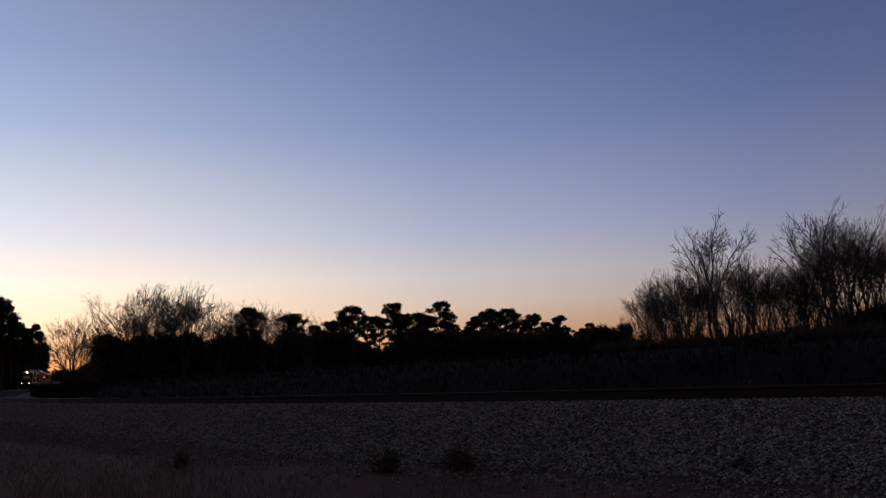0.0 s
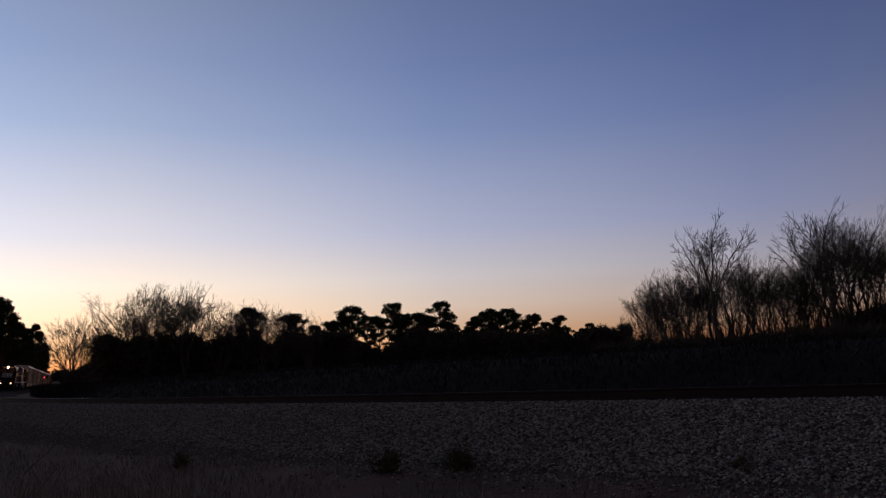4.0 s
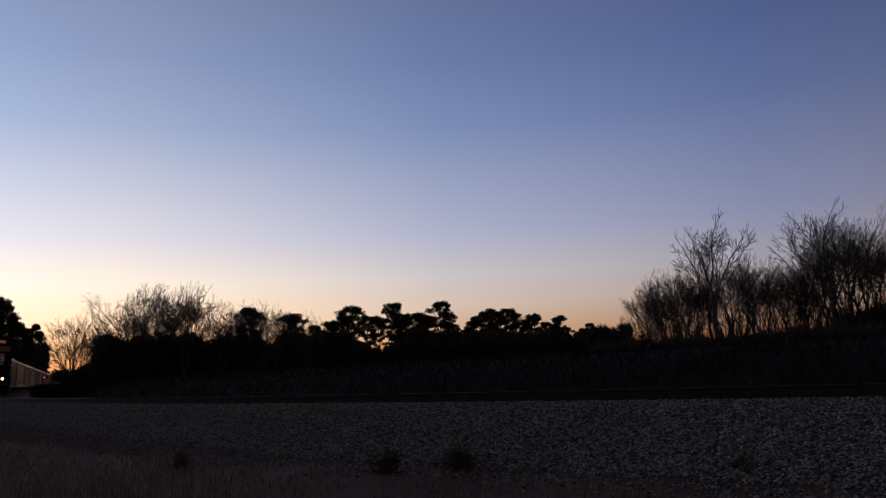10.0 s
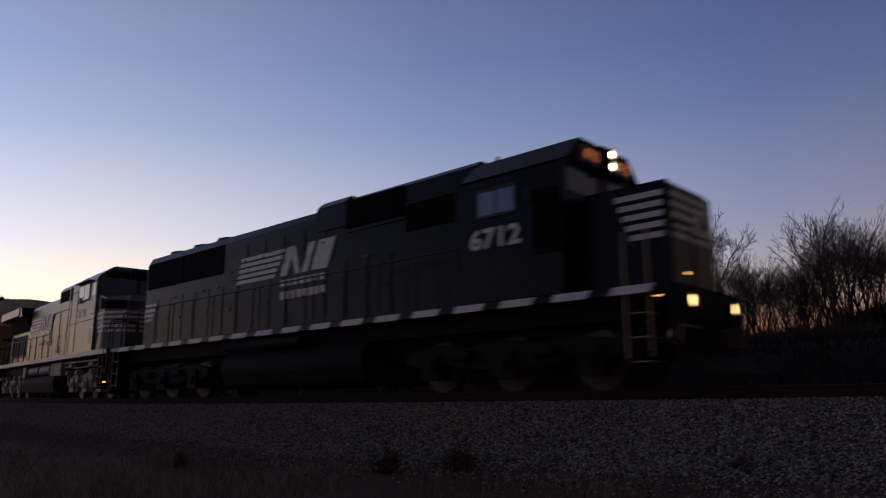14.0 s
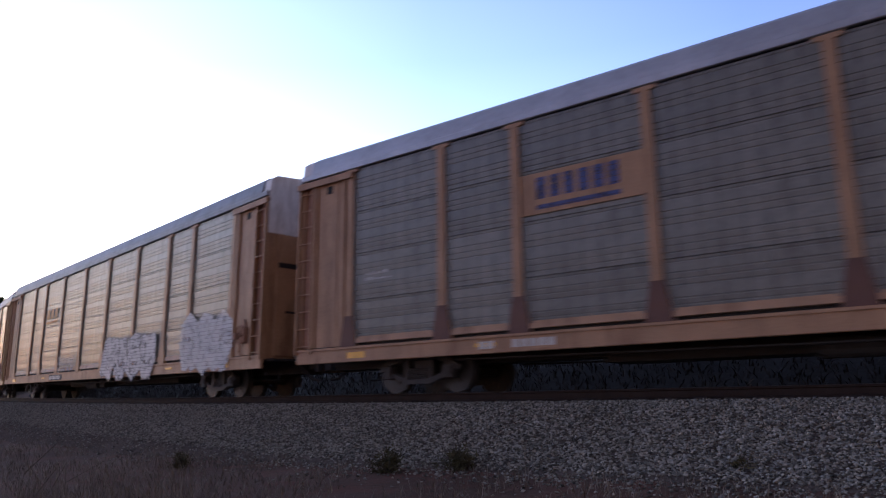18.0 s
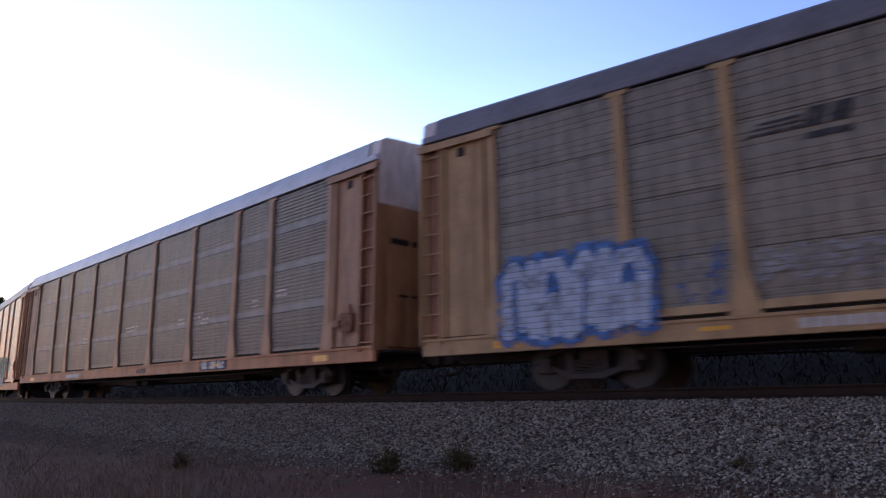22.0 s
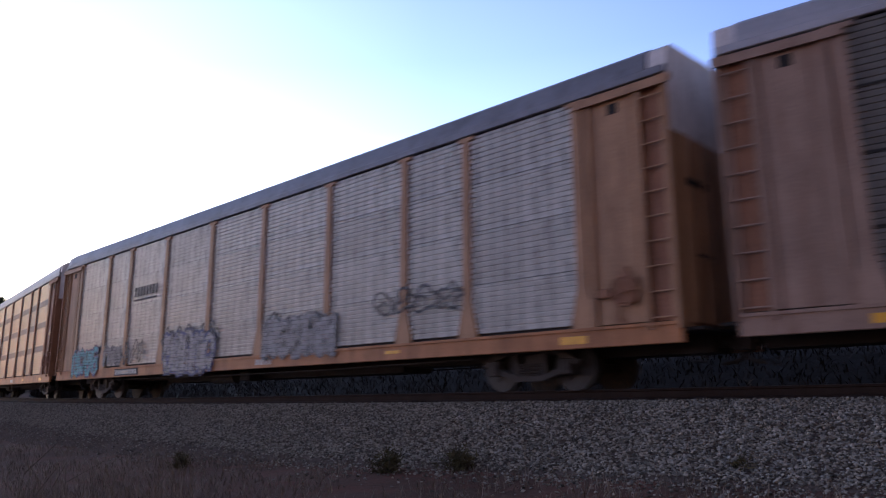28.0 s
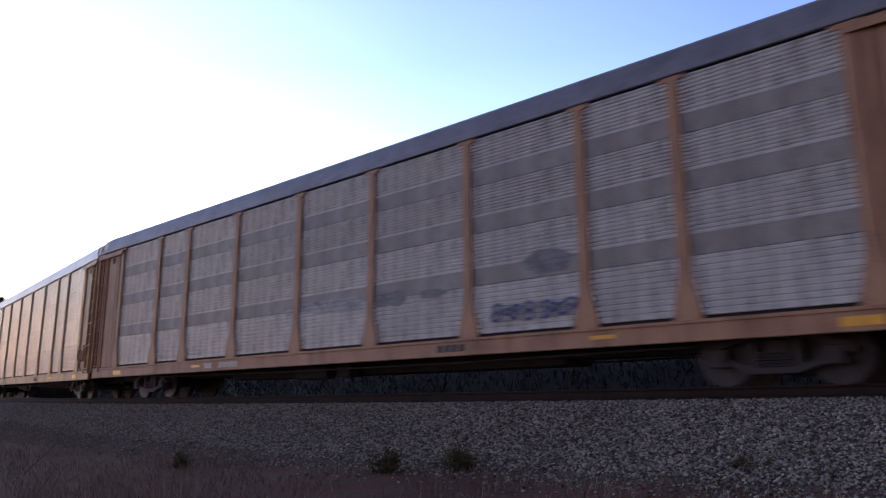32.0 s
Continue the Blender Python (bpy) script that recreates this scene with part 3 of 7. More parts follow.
def build_wayside():
    rs = np.random.RandomState(5)
    n = 120000
    u = rs.uniform(0, 1, n)
    s = 13 - 52 * u ** 1.25
    reach = np.interp(s, [-40, -20, -8, 2], [2.2, 2.5, 3.1, 3.75]) + rs.normal(0, 0.12, n)
    w = 1.35 + np.clip(reach, 1.8, 3.75) * rs.uniform(0, 1, n)
    stones("ballast_stones", s, w, 0.029, 1, "loose grey ballast stones on the bank")
    n = 8000
    s = 13 - 50 * rs.uniform(0, 1, n) ** 1.2
    w = 1.2 + np.interp(s, [-40, -20, -8, 2], [2.2, 2.5, 3.1, 3.75]) + np.abs(rs.normal(0, 0.6, n))
    stones("ballast_stones", s, w, 0.026, 2, "ballast stones strewn over the earth at the bank's foot", True)
    n = 9000
    stones("ballast_stones", 13 - 52 * rs.uniform(0, 1, n), rs.uniform(-3.2, 1.35, n), 0.036, 3, "ballast stones between the ties")
    # low dead grass in front of the bank
    n = 24000
    s = 16 - 46 * rs.uniform(0, 1, n) ** 1.1
    w = 5.2 + 5.0 * rs.uniform(0, 1, n) ** 0.8
    x, y = line_points(s, w)
    keep = np.array([noise.noise((a * 0.6, b * 0.6, 7)) > -0.22 for a, b in zip(x, y)]) & (x * x + y * y > 9)
    x, y = x[keep], y[keep]
    z = np.array([height(a, b) for a, b in zip(x, y)])
    blades("dead_grass", np.stack([x, y, z - 0.01], 1), 0.20, 0.9, 0.0045, 4, M_DRYGRASS, "short dead grass on the reddish earth", 1.0)
    # tall dead stalks close to the camera
    n = 1300
    d = rs.uniform(4.2, 9.5, n)
    a = np.radians(-35 + 16 * rs.uniform(0, 1, n) ** 1.5)
    x, y = d * np.sin(a), d * np.cos(a)
    blades("dead_grass", np.stack([x, y, np.full(n, -0.85)], 1), 0.95, 0.4, 0.003, 6, M_DRYGRASS, "tall thin dead stalks", 0.8)
    # matted dead weeds on the added bank across the track, rank brush far down the line, both coloured shade-dark
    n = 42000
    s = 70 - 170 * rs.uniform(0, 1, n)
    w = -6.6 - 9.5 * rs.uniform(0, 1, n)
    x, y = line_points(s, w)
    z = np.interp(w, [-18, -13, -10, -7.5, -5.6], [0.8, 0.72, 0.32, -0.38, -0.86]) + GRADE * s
    blades("rough_grass", np.stack([x, y, z - 0.04], 1), 0.34, 1.1, 0.022, 8, M_SHADEWEED, "matted dead weeds on the added bank, coloured dark as shade", 0.9)
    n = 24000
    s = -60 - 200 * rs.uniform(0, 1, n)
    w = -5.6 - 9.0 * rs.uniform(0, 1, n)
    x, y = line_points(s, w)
    blades("rough_grass", np.stack([x, y, np.full(n, -0.85)], 1), 1.8, 0.75, 0.02, 9, M_SHADEWEED, "rank dead brush beyond the track, coloured dark as shade", 0.7)


def weed(px, d, size, seed, label):
    rnd = random.Random(seed)
    x, y = sight(px, d)
    t = thing("weed", label, "weed", "weeds by the ballast")
    t.location = (x, y, height(x, y))
    pts = [(rnd.gauss(0, size * 0.28), rnd.gauss(0, size * 0.28), abs(rnd.gauss(size * 0.4, size * 0.22))) for _ in range(42)]
    ob = new("leaves", tuft_mesh("leaves", pts, [size * rnd.uniform(0.25, 0.5) for _ in pts], 9, rnd, M_WEED, 0.10))
    ob.parent = t
    st = [(Vector((0, 0, -0.03)), Vector(p), 0.006, 0.003) for p in pts[::3]]
    ob = new("stems", tubes_mesh("stems", st, 3, M_TWIG))
    ob.parent = t


def dead_branch(px, d, long, seed, label, rise=0.06):
    rnd = random.Random(seed)
    x, y = sight(px, d)
    t = thing("dead_branch", label, "branch")
    t.location = (x, y, height(x, y))
    segs, q = [], Vector((-long / 2, 0, 0.03))
    for i in range(6):
        e = q + Vector((long / 6, rnd.gauss(0, 0.04), rnd.gauss(rise / 3, 0.015)))
        segs.append((q, e, 0.028 - 0.003 * i, 0.025 - 0.003 * i))
        if i % 2:
            segs.append((e, e + Vector((0.15, rnd.gauss(0, 0.12), rnd.uniform(0.03, 0.14))), 0.010, 0.004))
        q = e
    ob = new("stick", tubes_mesh("stick", segs, 5, M_BARK))
    ob.parent = t


def stalk(px, d, tall_, seed, label, group):
    """One dry stalk that forks near its top."""
    rnd = random.Random(seed)
    x, y = sight(px, d)
    t = thing("dry_stalk", label, "weed", group)
    t.location = (x, y, -0.85)
    segs, q, dr = [], Vector((0, 0, 0)), Vector((rnd.gauss(0, 0.12), rnd.gauss(0, 0.12), 1))
    for i in range(7):
        dr = (dr + Vector((rnd.gauss(0, 0.07), rnd.gauss(0, 0.07), 0.02))).normalized()
        e = q + dr * tall_ / 7
        segs.append((q, e, 0.004 - 0.0004 * i, 0.0036 - 0.0004 * i))
        if i > 2:
            segs.append((e, e + Vector((rnd.gauss(0, 0.12), rnd.gauss(0, 0.1), rnd.uniform(0.05, 0.2))), 0.003, 0.0015))
        q = e
    ob = new("stem", tubes_mesh("stem", segs, 4, M_DRYGRASS))
    ob["kind"] = "stuff"
    ob.parent = t


build_wayside()
weed(682, 10.7, 0.36, 1, "small yellow-green weed at the foot of the ballast")
weed(806, 10.5, 0.34, 2, "small yellow-green weed at the foot of the ballast")
weed(322, 13.6, 0.26, 3, "small dark weed on the earth")
weed(1288, 9.3, 0.24, 4, "small dark weed at the foot of the ballast")
dead_branch(1165, 9.6, 0.9, 5, "dark dead branch lying on the ballast")
for px, d, h, sd in ((20, 4.6, 1.1, 1), (62, 5.0, 1.05, 2), (105, 5.4, 0.95, 3), (-10, 4.4, 1.15, 4), (145, 6.2, 0.85, 5), (185, 6.6, 0.8, 6), (918, 9.0, 0.5, 7)):
    stalk(px, d, h, sd, "tall thin dry stalk among dead grass", "dry stalks")
for px, d, h, sd in ((1308, 19.5, 0.75, 11), (1326, 19.8, 0.7, 12), (450, 33.0, 0.75, 13)):
    stalk(px, d, h, sd, "pale dry stalk beyond the track", "dry stalks")


# the crossing signal and its cabinet far down the line
def crossing_signal():
    x, y = sight(80, 250)
    t = thing("crossing_signal", "railway crossing signal with two red lamps", "signal")
    t.matrix_basis = Matrix.Translation((x, y, height(x, y))) @ Matrix.Rotation(radians(18), 4, 'Z')
    bm = B()
    tube(bm, (0, 0, 0), (0, 0, 4.3), 0.07, 10)
    part("mast", bm, M_ENDGREY_FAR, t)
    for k in (-1, 1):
        bm = B()
        box(bm, -0.62, 0.62, -0.1, -0.07, -0.1, 0.1, m=Matrix.Translation((0, 0, 4.0)) @ Matrix.Rotation(radians(45 * k), 4, 'Y'))
        part("crossbuck_arm", bm, M_ENDGREY_FAR, t)
        bm = B()
        tube(bm, (k * 0.38, -0.06, 3.55), (k * 0.38, -0.14, 3.55), 0.28, 16)
        lamp = part("lamp_disc", bm, M_DARK_FAR, t)
        bm = B()
        tube(bm, (k * 0.38, -0.14, 3.55), (k * 0.38, -0.17, 3.55), 0.12, 12)
        part("lens", bm, M_REDLAMP if k < 0 else M_DARK_FAR, lamp, "lit red lens" if k < 0 else "")
    bm = B()
    box(bm, -0.5, 0.5, -0.05, 0.05, 3.5, 3.6)
    part("cross_arm", bm, M_DARK_FAR, t)


def relay_cabinet():
    x, y = sight(98, 150)
    t = thing("relay_cabinet", "pale metal relay cabinet beside the railway", "cabinet")
    t.matrix_basis = Matrix.Translation((x, y, height(x, y))) @ Matrix.Rotation(radians(25), 4, 'Z') @ Matrix.Scale(0.72, 4)
    bm = B()
    box(bm, -0.9, 0.9, -0.7, 0.7, 0.25, 2.5, 0.03)
    part("housing", bm, M_ENDGREY_FAR, t)
    bm = B()
    prism(bm, [(-1.0, 2.5), (1.0, 2.5), (0.0, 2.75)], -0.8, 0.8)
    part("roof", bm, M_ENDGREY_FAR, t)
    bm = B()
    box(bm, -0.4, 0.4, -0.73, -0.70, 0.35, 2.3, 0.01)
    part("door", bm, M_ENDGREY_FAR, t)
    bm = B()
    box(bm, -0.95, 0.95, -0.75, 0.75, -0.1, 0.25)
    part("plinth", bm, M_DARK_FAR, t)


M_ENDGREY_FAR = surface("aluminium_paint", (0.42, 0.42, 0.42), 0.5, 0.3, vary=0.15)
M_DARK_FAR = surface("black_signal_paint", (0.02, 0.02, 0.02), 0.6, vary=0.2)
M_REDLAMP = glow("red_lens", (1.0, 0.03, 0.02), 5.0)
crossing_signal()
relay_cabinet()


# ---------------------------------------------------------------- ties
def build_ties():
    tr = bpy.data.objects["railway_track"]
    bm = B()
    box(bm, -0.115, 0.115, -1.3, 1.3, -0.36, -0.188, 0.012)
    me = bpy.data.meshes.new("tie")
    bm.to_mesh(me)
    bm.free()
    me.materials.append(M_TIE)
    rnd = random.Random(9)
    for i in range(190):
        s = 22 - i * 0.54
        ob = new("tie", me)
        ob.parent = tr
        ob.matrix_basis = car_pose(s, 0.3) @ pose(rnd.gauss(0, 0.02), rnd.gauss(0, 0.03), rnd.gauss(0, 0.006), 0, 0, rnd.gauss(0, 0.8))
    bm = B()
    for i in range(900):
        s = 22 - 190 * 0.54 - i * 0.54
        box(bm, -0.115, 0.115, -1.3, 1.3, -0.36, -0.188, m=car_pose(s, 0.3))
        if i % 100 == 99 or i == 899:
            part("tie_row", bm, M_TIE, tr)["kind"] = "stuff"
            bm = B()
    bm.free()


build_ties()


# ---------------------------------------------------------------- the train: materials
M_UNDER = surface("grimy_black_steel", (0.036, 0.033, 0.032), 0.85, vary=0.35, scale=2, fine=20, stain=(0.03, 0.02, 0.016), stain_amount=0.3, spec=0.2)
M_WHEEL = surface("worn_wheel_steel", (0.022, 0.019, 0.0175), 0.75, 0.1, vary=0.3, scale=4, fine=30, stain=RUST)
M_RIM = surface("worn_wheel_rim", (0.042, 0.038, 0.035), 0.6, 0.4, vary=0.25, scale=4, fine=30)
M_TRUCK = surface("cast_truck_steel", (0.042, 0.036, 0.034), 0.8, vary=0.4, scale=3, fine=18, stain=(0.045, 0.028, 0.02), stain_amount=0.45)
M_SILVERTRUCK = surface("silver_truck_paint", (0.26, 0.26, 0.245), 0.65, vary=0.35, scale=3, fine=18, stain=GRIME, stain_amount=0.7)
M_ENDGREY = surface("weathered_white_paint", (0.66, 0.63, 0.63), 0.6, vary=0.3, scale=1.5, stain=RUST, stain_amount=0.45, streak=5)
# near-black coat that paints in the shade of gaps and openings
M_SLOTSHADE = surface("painted_slot_shade", (0.018, 0.017, 0.017), 0.9, vary=0.2)
M_YELLOW = surface("yellow_reflector", (0.70, 0.36, 0.02), 0.4, vary=0.2, scale=4)
M_STENCIL = surface("white_stencil_paint", (0.50, 0.49, 0.46), 0.7, vary=0.35, scale=5, fine=30)
M_BLACKSTENCIL = surface("black_stencil_paint", (0.03, 0.03, 0.04), 0.7, vary=0.35, scale=5, fine=30)

POST = {
    "tan": surface("tan_orange_paint", (0.365, 0.215, 0.122), 0.6, vary=0.3, scale=1.2, stain=RUST, stain_amount=0.6, streak=5, spec=0.3),
    "yellow": surface("mustard_paint", (0.42, 0.285, 0.145), 0.6, vary=0.3, scale=1.2, stain=RUST, stain_amount=0.5, streak=5, spec=0.3),
    "orange": surface("faded_orange_paint", (0.39, 0.178, 0.078), 0.6, vary=0.3, scale=1.2, stain=RUST, stain_amount=0.55, streak=5, spec=0.3),
    "brown": surface("pinkish_brown_paint", (0.32, 0.22, 0.17), 0.65, vary=0.3, scale=1.2, stain=RUST, stain_amount=0.5, streak=5, spec=0.3),
    "foot": surface("dark_rusty_brown_paint", (0.115, 0.055, 0.04), 0.75, vary=0.3, scale=1.2, stain=RUST, stain_amount=0.5),
    "rusty": surface("rust_brown_paint", (0.27, 0.135, 0.080), 0.7, vary=0.35, scale=1.2, stain=RUST, stain_amount=0.7, streak=5, spec=0.3),
}
SCREEN = {
    "dark": surface("dull_grey_screen", (0.178, 0.171, 0.148), 0.40, 0.0, spec=0.45, vary=0.34, scale=1.4, fine=16, stain=GRIME, stain_amount=0.4, per_object=0.14, streak=4, columns=0.36),
    "grey": surface("grey_screen", (0.235, 0.217, 0.172), 0.40, 0.0, spec=0.45, vary=0.34, scale=1.4, fine=16, stain=GRIME, stain_amount=0.4, per_object=0.12, streak=4, columns=0.36),
    "charcoal": surface("charcoal_screen", (0.135, 0.131, 0.122), 0.45, 0.0, spec=0.35, vary=0.34, scale=1.4, fine=16, stain=GRIME, stain_amount=0.4, per_object=0.12, streak=4, columns=0.36),
    "silver": surface("pale_galvanised_screen", (0.43, 0.437, 0.415), 0.40, 0.0, spec=0.45, vary=0.3, scale=1.4, fine=16, stain=(0.16, 0.14, 0.13), stain_amount=0.5, per_object=0.10, streak=4, columns=0.36),
    "brownish": surface("brown_grey_screen", (0.225, 0.217, 0.188), 0.40, 0.0, spec=0.45, vary=0.34, scale=1.4, fine=16, stain=RUST, stain_amount=0.4, per_object=0.12, streak=4, columns=0.36),
}
BAND = {
    "light": surface("light_joint_band", (0.208, 0.20, 0.188), 0.6, 0.1, vary=0.4, scale=1.4, stain=(0.14, 0.13, 0.12), stain_amount=0.8),
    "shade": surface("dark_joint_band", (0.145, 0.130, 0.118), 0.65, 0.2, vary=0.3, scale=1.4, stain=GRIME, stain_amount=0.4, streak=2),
    # the gap is a flat strip in the painted shade colour
    "gap": M_SLOTSHADE,
    "faded": surface("grimy_joint_band", (0.26, 0.245, 0.22), 0.65, 0.1, vary=0.4, scale=1.4, stain=GRIME, stain_amount=0.5, streak=2),
    "pale": surface("bare_pale_rib_ends", (0.55, 0.53, 0.50), 0.5, 0.2, vary=0.35, scale=4, fine=20, stain=GRIME, stain_amount=0.6),
}
ROOF = {
    "light": surface("pale_galvanised_roof", (0.40, 0.40, 0.43), 0.5, 0.35, vary=0.15, scale=0.8, fine=10, stain=(0.15, 0.14, 0.15), stain_amount=0.3),
    "dark": surface("dull_slate_roof", (0.18, 0.18, 0.205), 0.55, 0.3, vary=0.2, scale=0.8, fine=10, stain=GRIME, stain_amount=0.4),
    "red": surface("oxide_red_roof", (0.17, 0.075, 0.065), 0.6, 0.2, vary=0.2, scale=0.8, fine=10, stain=GRIME, stain_amount=0.4),
}
PAINT = {
    "white": surface("white_spray_paint", (0.45, 0.45, 0.47), 0.6, worn=0.30, vary=0.2, scale=3, fine=14, stain=(0.25, 0.25, 0.26), stain_amount=0.35),
    "dim": surface("thin_white_spray", (0.30, 0.30, 0.31), 0.6, worn=0.30, vary=0.3, scale=3, fine=14, stain=(0.18, 0.18, 0.18), stain_amount=0.5),
    "black": surface("black_spray_paint", (0.03, 0.03, 0.035), 0.6, worn=0.30, vary=0.3, scale=3, fine=14),
    "haze": surface("thin_blue_spray", (0.07, 0.16, 0.42), 0.6, worn=0.46, vary=0.3, scale=3, fine=14),
    "emblem": surface("blue_emblem_paint", (0.085, 0.15, 0.34), 0.6, vary=0.3, scale=3, fine=14),
    "blue": surface("blue_spray_paint", (0.06, 0.17, 0.46), 0.6, worn=0.39, vary=0.3, scale=3, fine=14),
    "pale": surface("pale_blue_spray", (0.42, 0.50, 0.62), 0.6, worn=0.30, vary=0.25, scale=3, fine=14),
    "green": surface("green_spray_paint", (0.04, 0.24, 0.10), 0.6, worn=0.38, vary=0.35, scale=3, fine=14),
    "deepgreen": surface("dark_green_spray", (0.02, 0.09, 0.06), 0.6, worn=0.30, vary=0.35, scale=3, fine=14),
    "teal": surface("teal_spray_paint", (0.05, 0.32, 0.38), 0.6, worn=0.30, vary=0.3, scale=3, fine=14),
    "navy": surface("navy_spray_paint", (0.04, 0.05, 0.15), 0.6, worn=0.30, vary=0.3, scale=3, fine=14),
    "grey": surface("grey_spray_paint", (0.17, 0.17, 0.18), 0.6, worn=0.30, vary=0.3, scale=3, fine=14),
    "jade": surface("jade_spray_paint", (0.05, 0.25, 0.18), 0.6, worn=0.45, vary=0.35, scale=3, fine=14),
    "mustard": surface("mustard_emblem_paint", (0.46, 0.23, 0.07), 0.6, vary=0.25, scale=3, fine=14),
    "red": surface("red_emblem_paint", (0.36, 0.11, 0.10), 0.6, vary=0.2, scale=3, fine=14),
    "cream": surface("cream_panel_paint", (0.52, 0.47, 0.40), 0.6, vary=0.2, scale=3, fine=14, stain=RUST, stain_amount=0.25),
}

# ---------------------------------------------------------------- shared meshes
MESHES = {}


def shared(key, make):
    if key not in MESHES:
        bm = B()
        make(bm)
        me = bpy.data.meshes.new(key)
        bm.to_mesh(me)
        bm.free()
        me.materials.append(M_UNDER)
        for _ in range(max(p.material_index for p in me.polygons)):
            me.materials.append(M_UNDER)
        MESHES[key] = me
    return MESHES[key]


def piece(name, key, make, parent, m, *materials, label=""):
    """A part on a shared mesh with materials of its own."""
    ob = new(name, shared(key, make))
    ob.parent = parent
    ob.matrix_basis = m
    for slot, mt in zip(ob.material_slots, materials):
        slot.link = 'OBJECT'
        slot.material = mt
    if label:
        ob["label"] = label
    if name in ("stencil_line", "spring_nest", "end_slot", "louvre_panel", "piping"):
        ob["kind"] = "stuff"
    return ob


ID = Matrix.Identity(4)
TURN = Matrix.Rotation(math.pi, 4, 'Z')
FLOOR_Z, SILL_Z, EAVE_Z = 1.08, 0.72, 5.40
TIERS = [1.135, 2.14, 3.25, 4.28, 5.36]
POSTS = [11.84, 9.09, 7.20, 4.42, 1.43, -1.43, -4.42, -7.20, -9.09, -11.84]


def make_panel(width, tall, slits, deep, band, base):
    """A ribbed screen panel seen from -y: a flat band at its foot, flat ribs parted by narrow recessed slits, turned-out side edges."""
    def go(bm):
        w = width / 2
        prof = [(-1.586, 0.0), (-1.600, 0.012), (-1.600, band)]
        room = tall - band - 0.05
        at = [band + 0.02 + room * f for f in slits]
        for z in at:
            prof += [(-1.605, z - 0.018), (-1.604 + deep, z - 0.010), (-1.604 + deep, z + 0.008), (-1.596, z + 0.018)]
        prof += [(-1.600, tall - 0.016), (-1.586, tall - 0.006)]
        a = [bm.verts.new((-w, y, zz)) for y, zz in prof]
        b = [bm.verts.new((w, y, zz)) for y, zz in prof]
        for i in range(len(prof) - 1):
            f = bm.faces.new((a[i], b[i], b[i + 1], a[i + 1]))
            f.material_index = 1 if i == 1 else 0
        # the turned-out ends of the ribs beside the posts
        zs = [band] + at + [tall - 0.02]
        for sx in (-1, 1):
            for z0, z1 in zip(zs[:-1], zs[1:]):
                if z1 - z0 < 0.05:
                    continue
                off = float(np.interp(base + (z0 + z1) / 2, [1.2, 1.8], [0.235, 0.10]))
                box(bm, sx * (w - off - 0.060), sx * (w - off), -1.622, -1.596, z0 + 0.014, z1 - 0.026)
                bm.faces.ensure_lookup_table()
                for f in bm.faces[-6:]:
                    f.material_index = 2
    return go


EVEN = [(i + 0.5) / 9 for i in range(9)]
GROUPED = [0.04, 0.16, 0.28, 0.52, 0.64, 0.76, 0.96]


def make_post(bm):
    """A hat-section side post, flared to a gusset at its foot."""
    out = [(-0.25, 1.06), (0.25, 1.06), (0.24, 1.20), (0.11, 1.80), (0.095, 5.27), (0.21, 5.29), (0.22, 5.36), (-0.22, 5.36), (-0.21, 5.29), (-0.095, 5.27), (-0.11, 1.80), (-0.24, 1.20)]
    prism(bm, out, -1.655, -1.57)


def make_gusset(bm):
    """The flared foot plate of a side post."""
    prism(bm, [(-0.245, 1.07), (0.245, 1.07), (0.235, 1.20), (0.125, 1.78), (-0.125, 1.78), (-0.235, 1.20)], -1.661, -1.656)


def make_ladder(bm):
    for x in (-0.26, 0.25):
        box(bm, x - 0.025, x + 0.025, -1.68, -1.60, 0.95, 5.2)
    for i in range(10):
        tube(bm, (-0.25, -1.65, 1.15 + 0.43 * i), (0.25, -1.65, 1.15 + 0.43 * i), 0.016, 6)
    for z in (1.3, 3.1, 4.9):
        for x in (-0.25, 0.25):
            box(bm, x - 0.03, x + 0.03, -1.63, -1.54, z, z + 0.06)


def make_wheelset(bm, r=0.457):
    for s in (-1, 1):
        y = s * 0.76
        for a, b, rr in ((y - 0.06, y + 0.06, r), (y - s * 0.06, y - s * 0.10, r + 0.03)):
            tube(bm, (0, a, 0), (0, b, 0), rr, 24)
        bm.faces.ensure_lookup_table()
        for f in bm.faces:
            f.material_index = 1
        n = len(bm.faces)
        tube(bm, (0, y + s * 0.06, 0), (0, y + s * 0.075, 0), r * 0.84, 20)
        tube(bm, (0, y + s * 0.07, 0), (0, y + s * 0.30, 0), 0.09, 10)
        bm.faces.ensure_lookup_table()
        for f in bm.faces[n:]:
            f.material_index = 0
    tube(bm, (0, -0.7, 0), (0, 0.7, 0), 0.085, 10)
    # spoke-like webs that show the wheel turn
    for s in (-1, 1):
        for k in range(3):
            a = k * 2 * math.pi / 3
            c = Vector((math.cos(a) * r * 0.5, s * 0.84, math.sin(a) * r * 0.5))
            tube(bm, (c.x, s * 0.83, c.z), (c.x, s * 0.85, c.z), 0.05, 8)


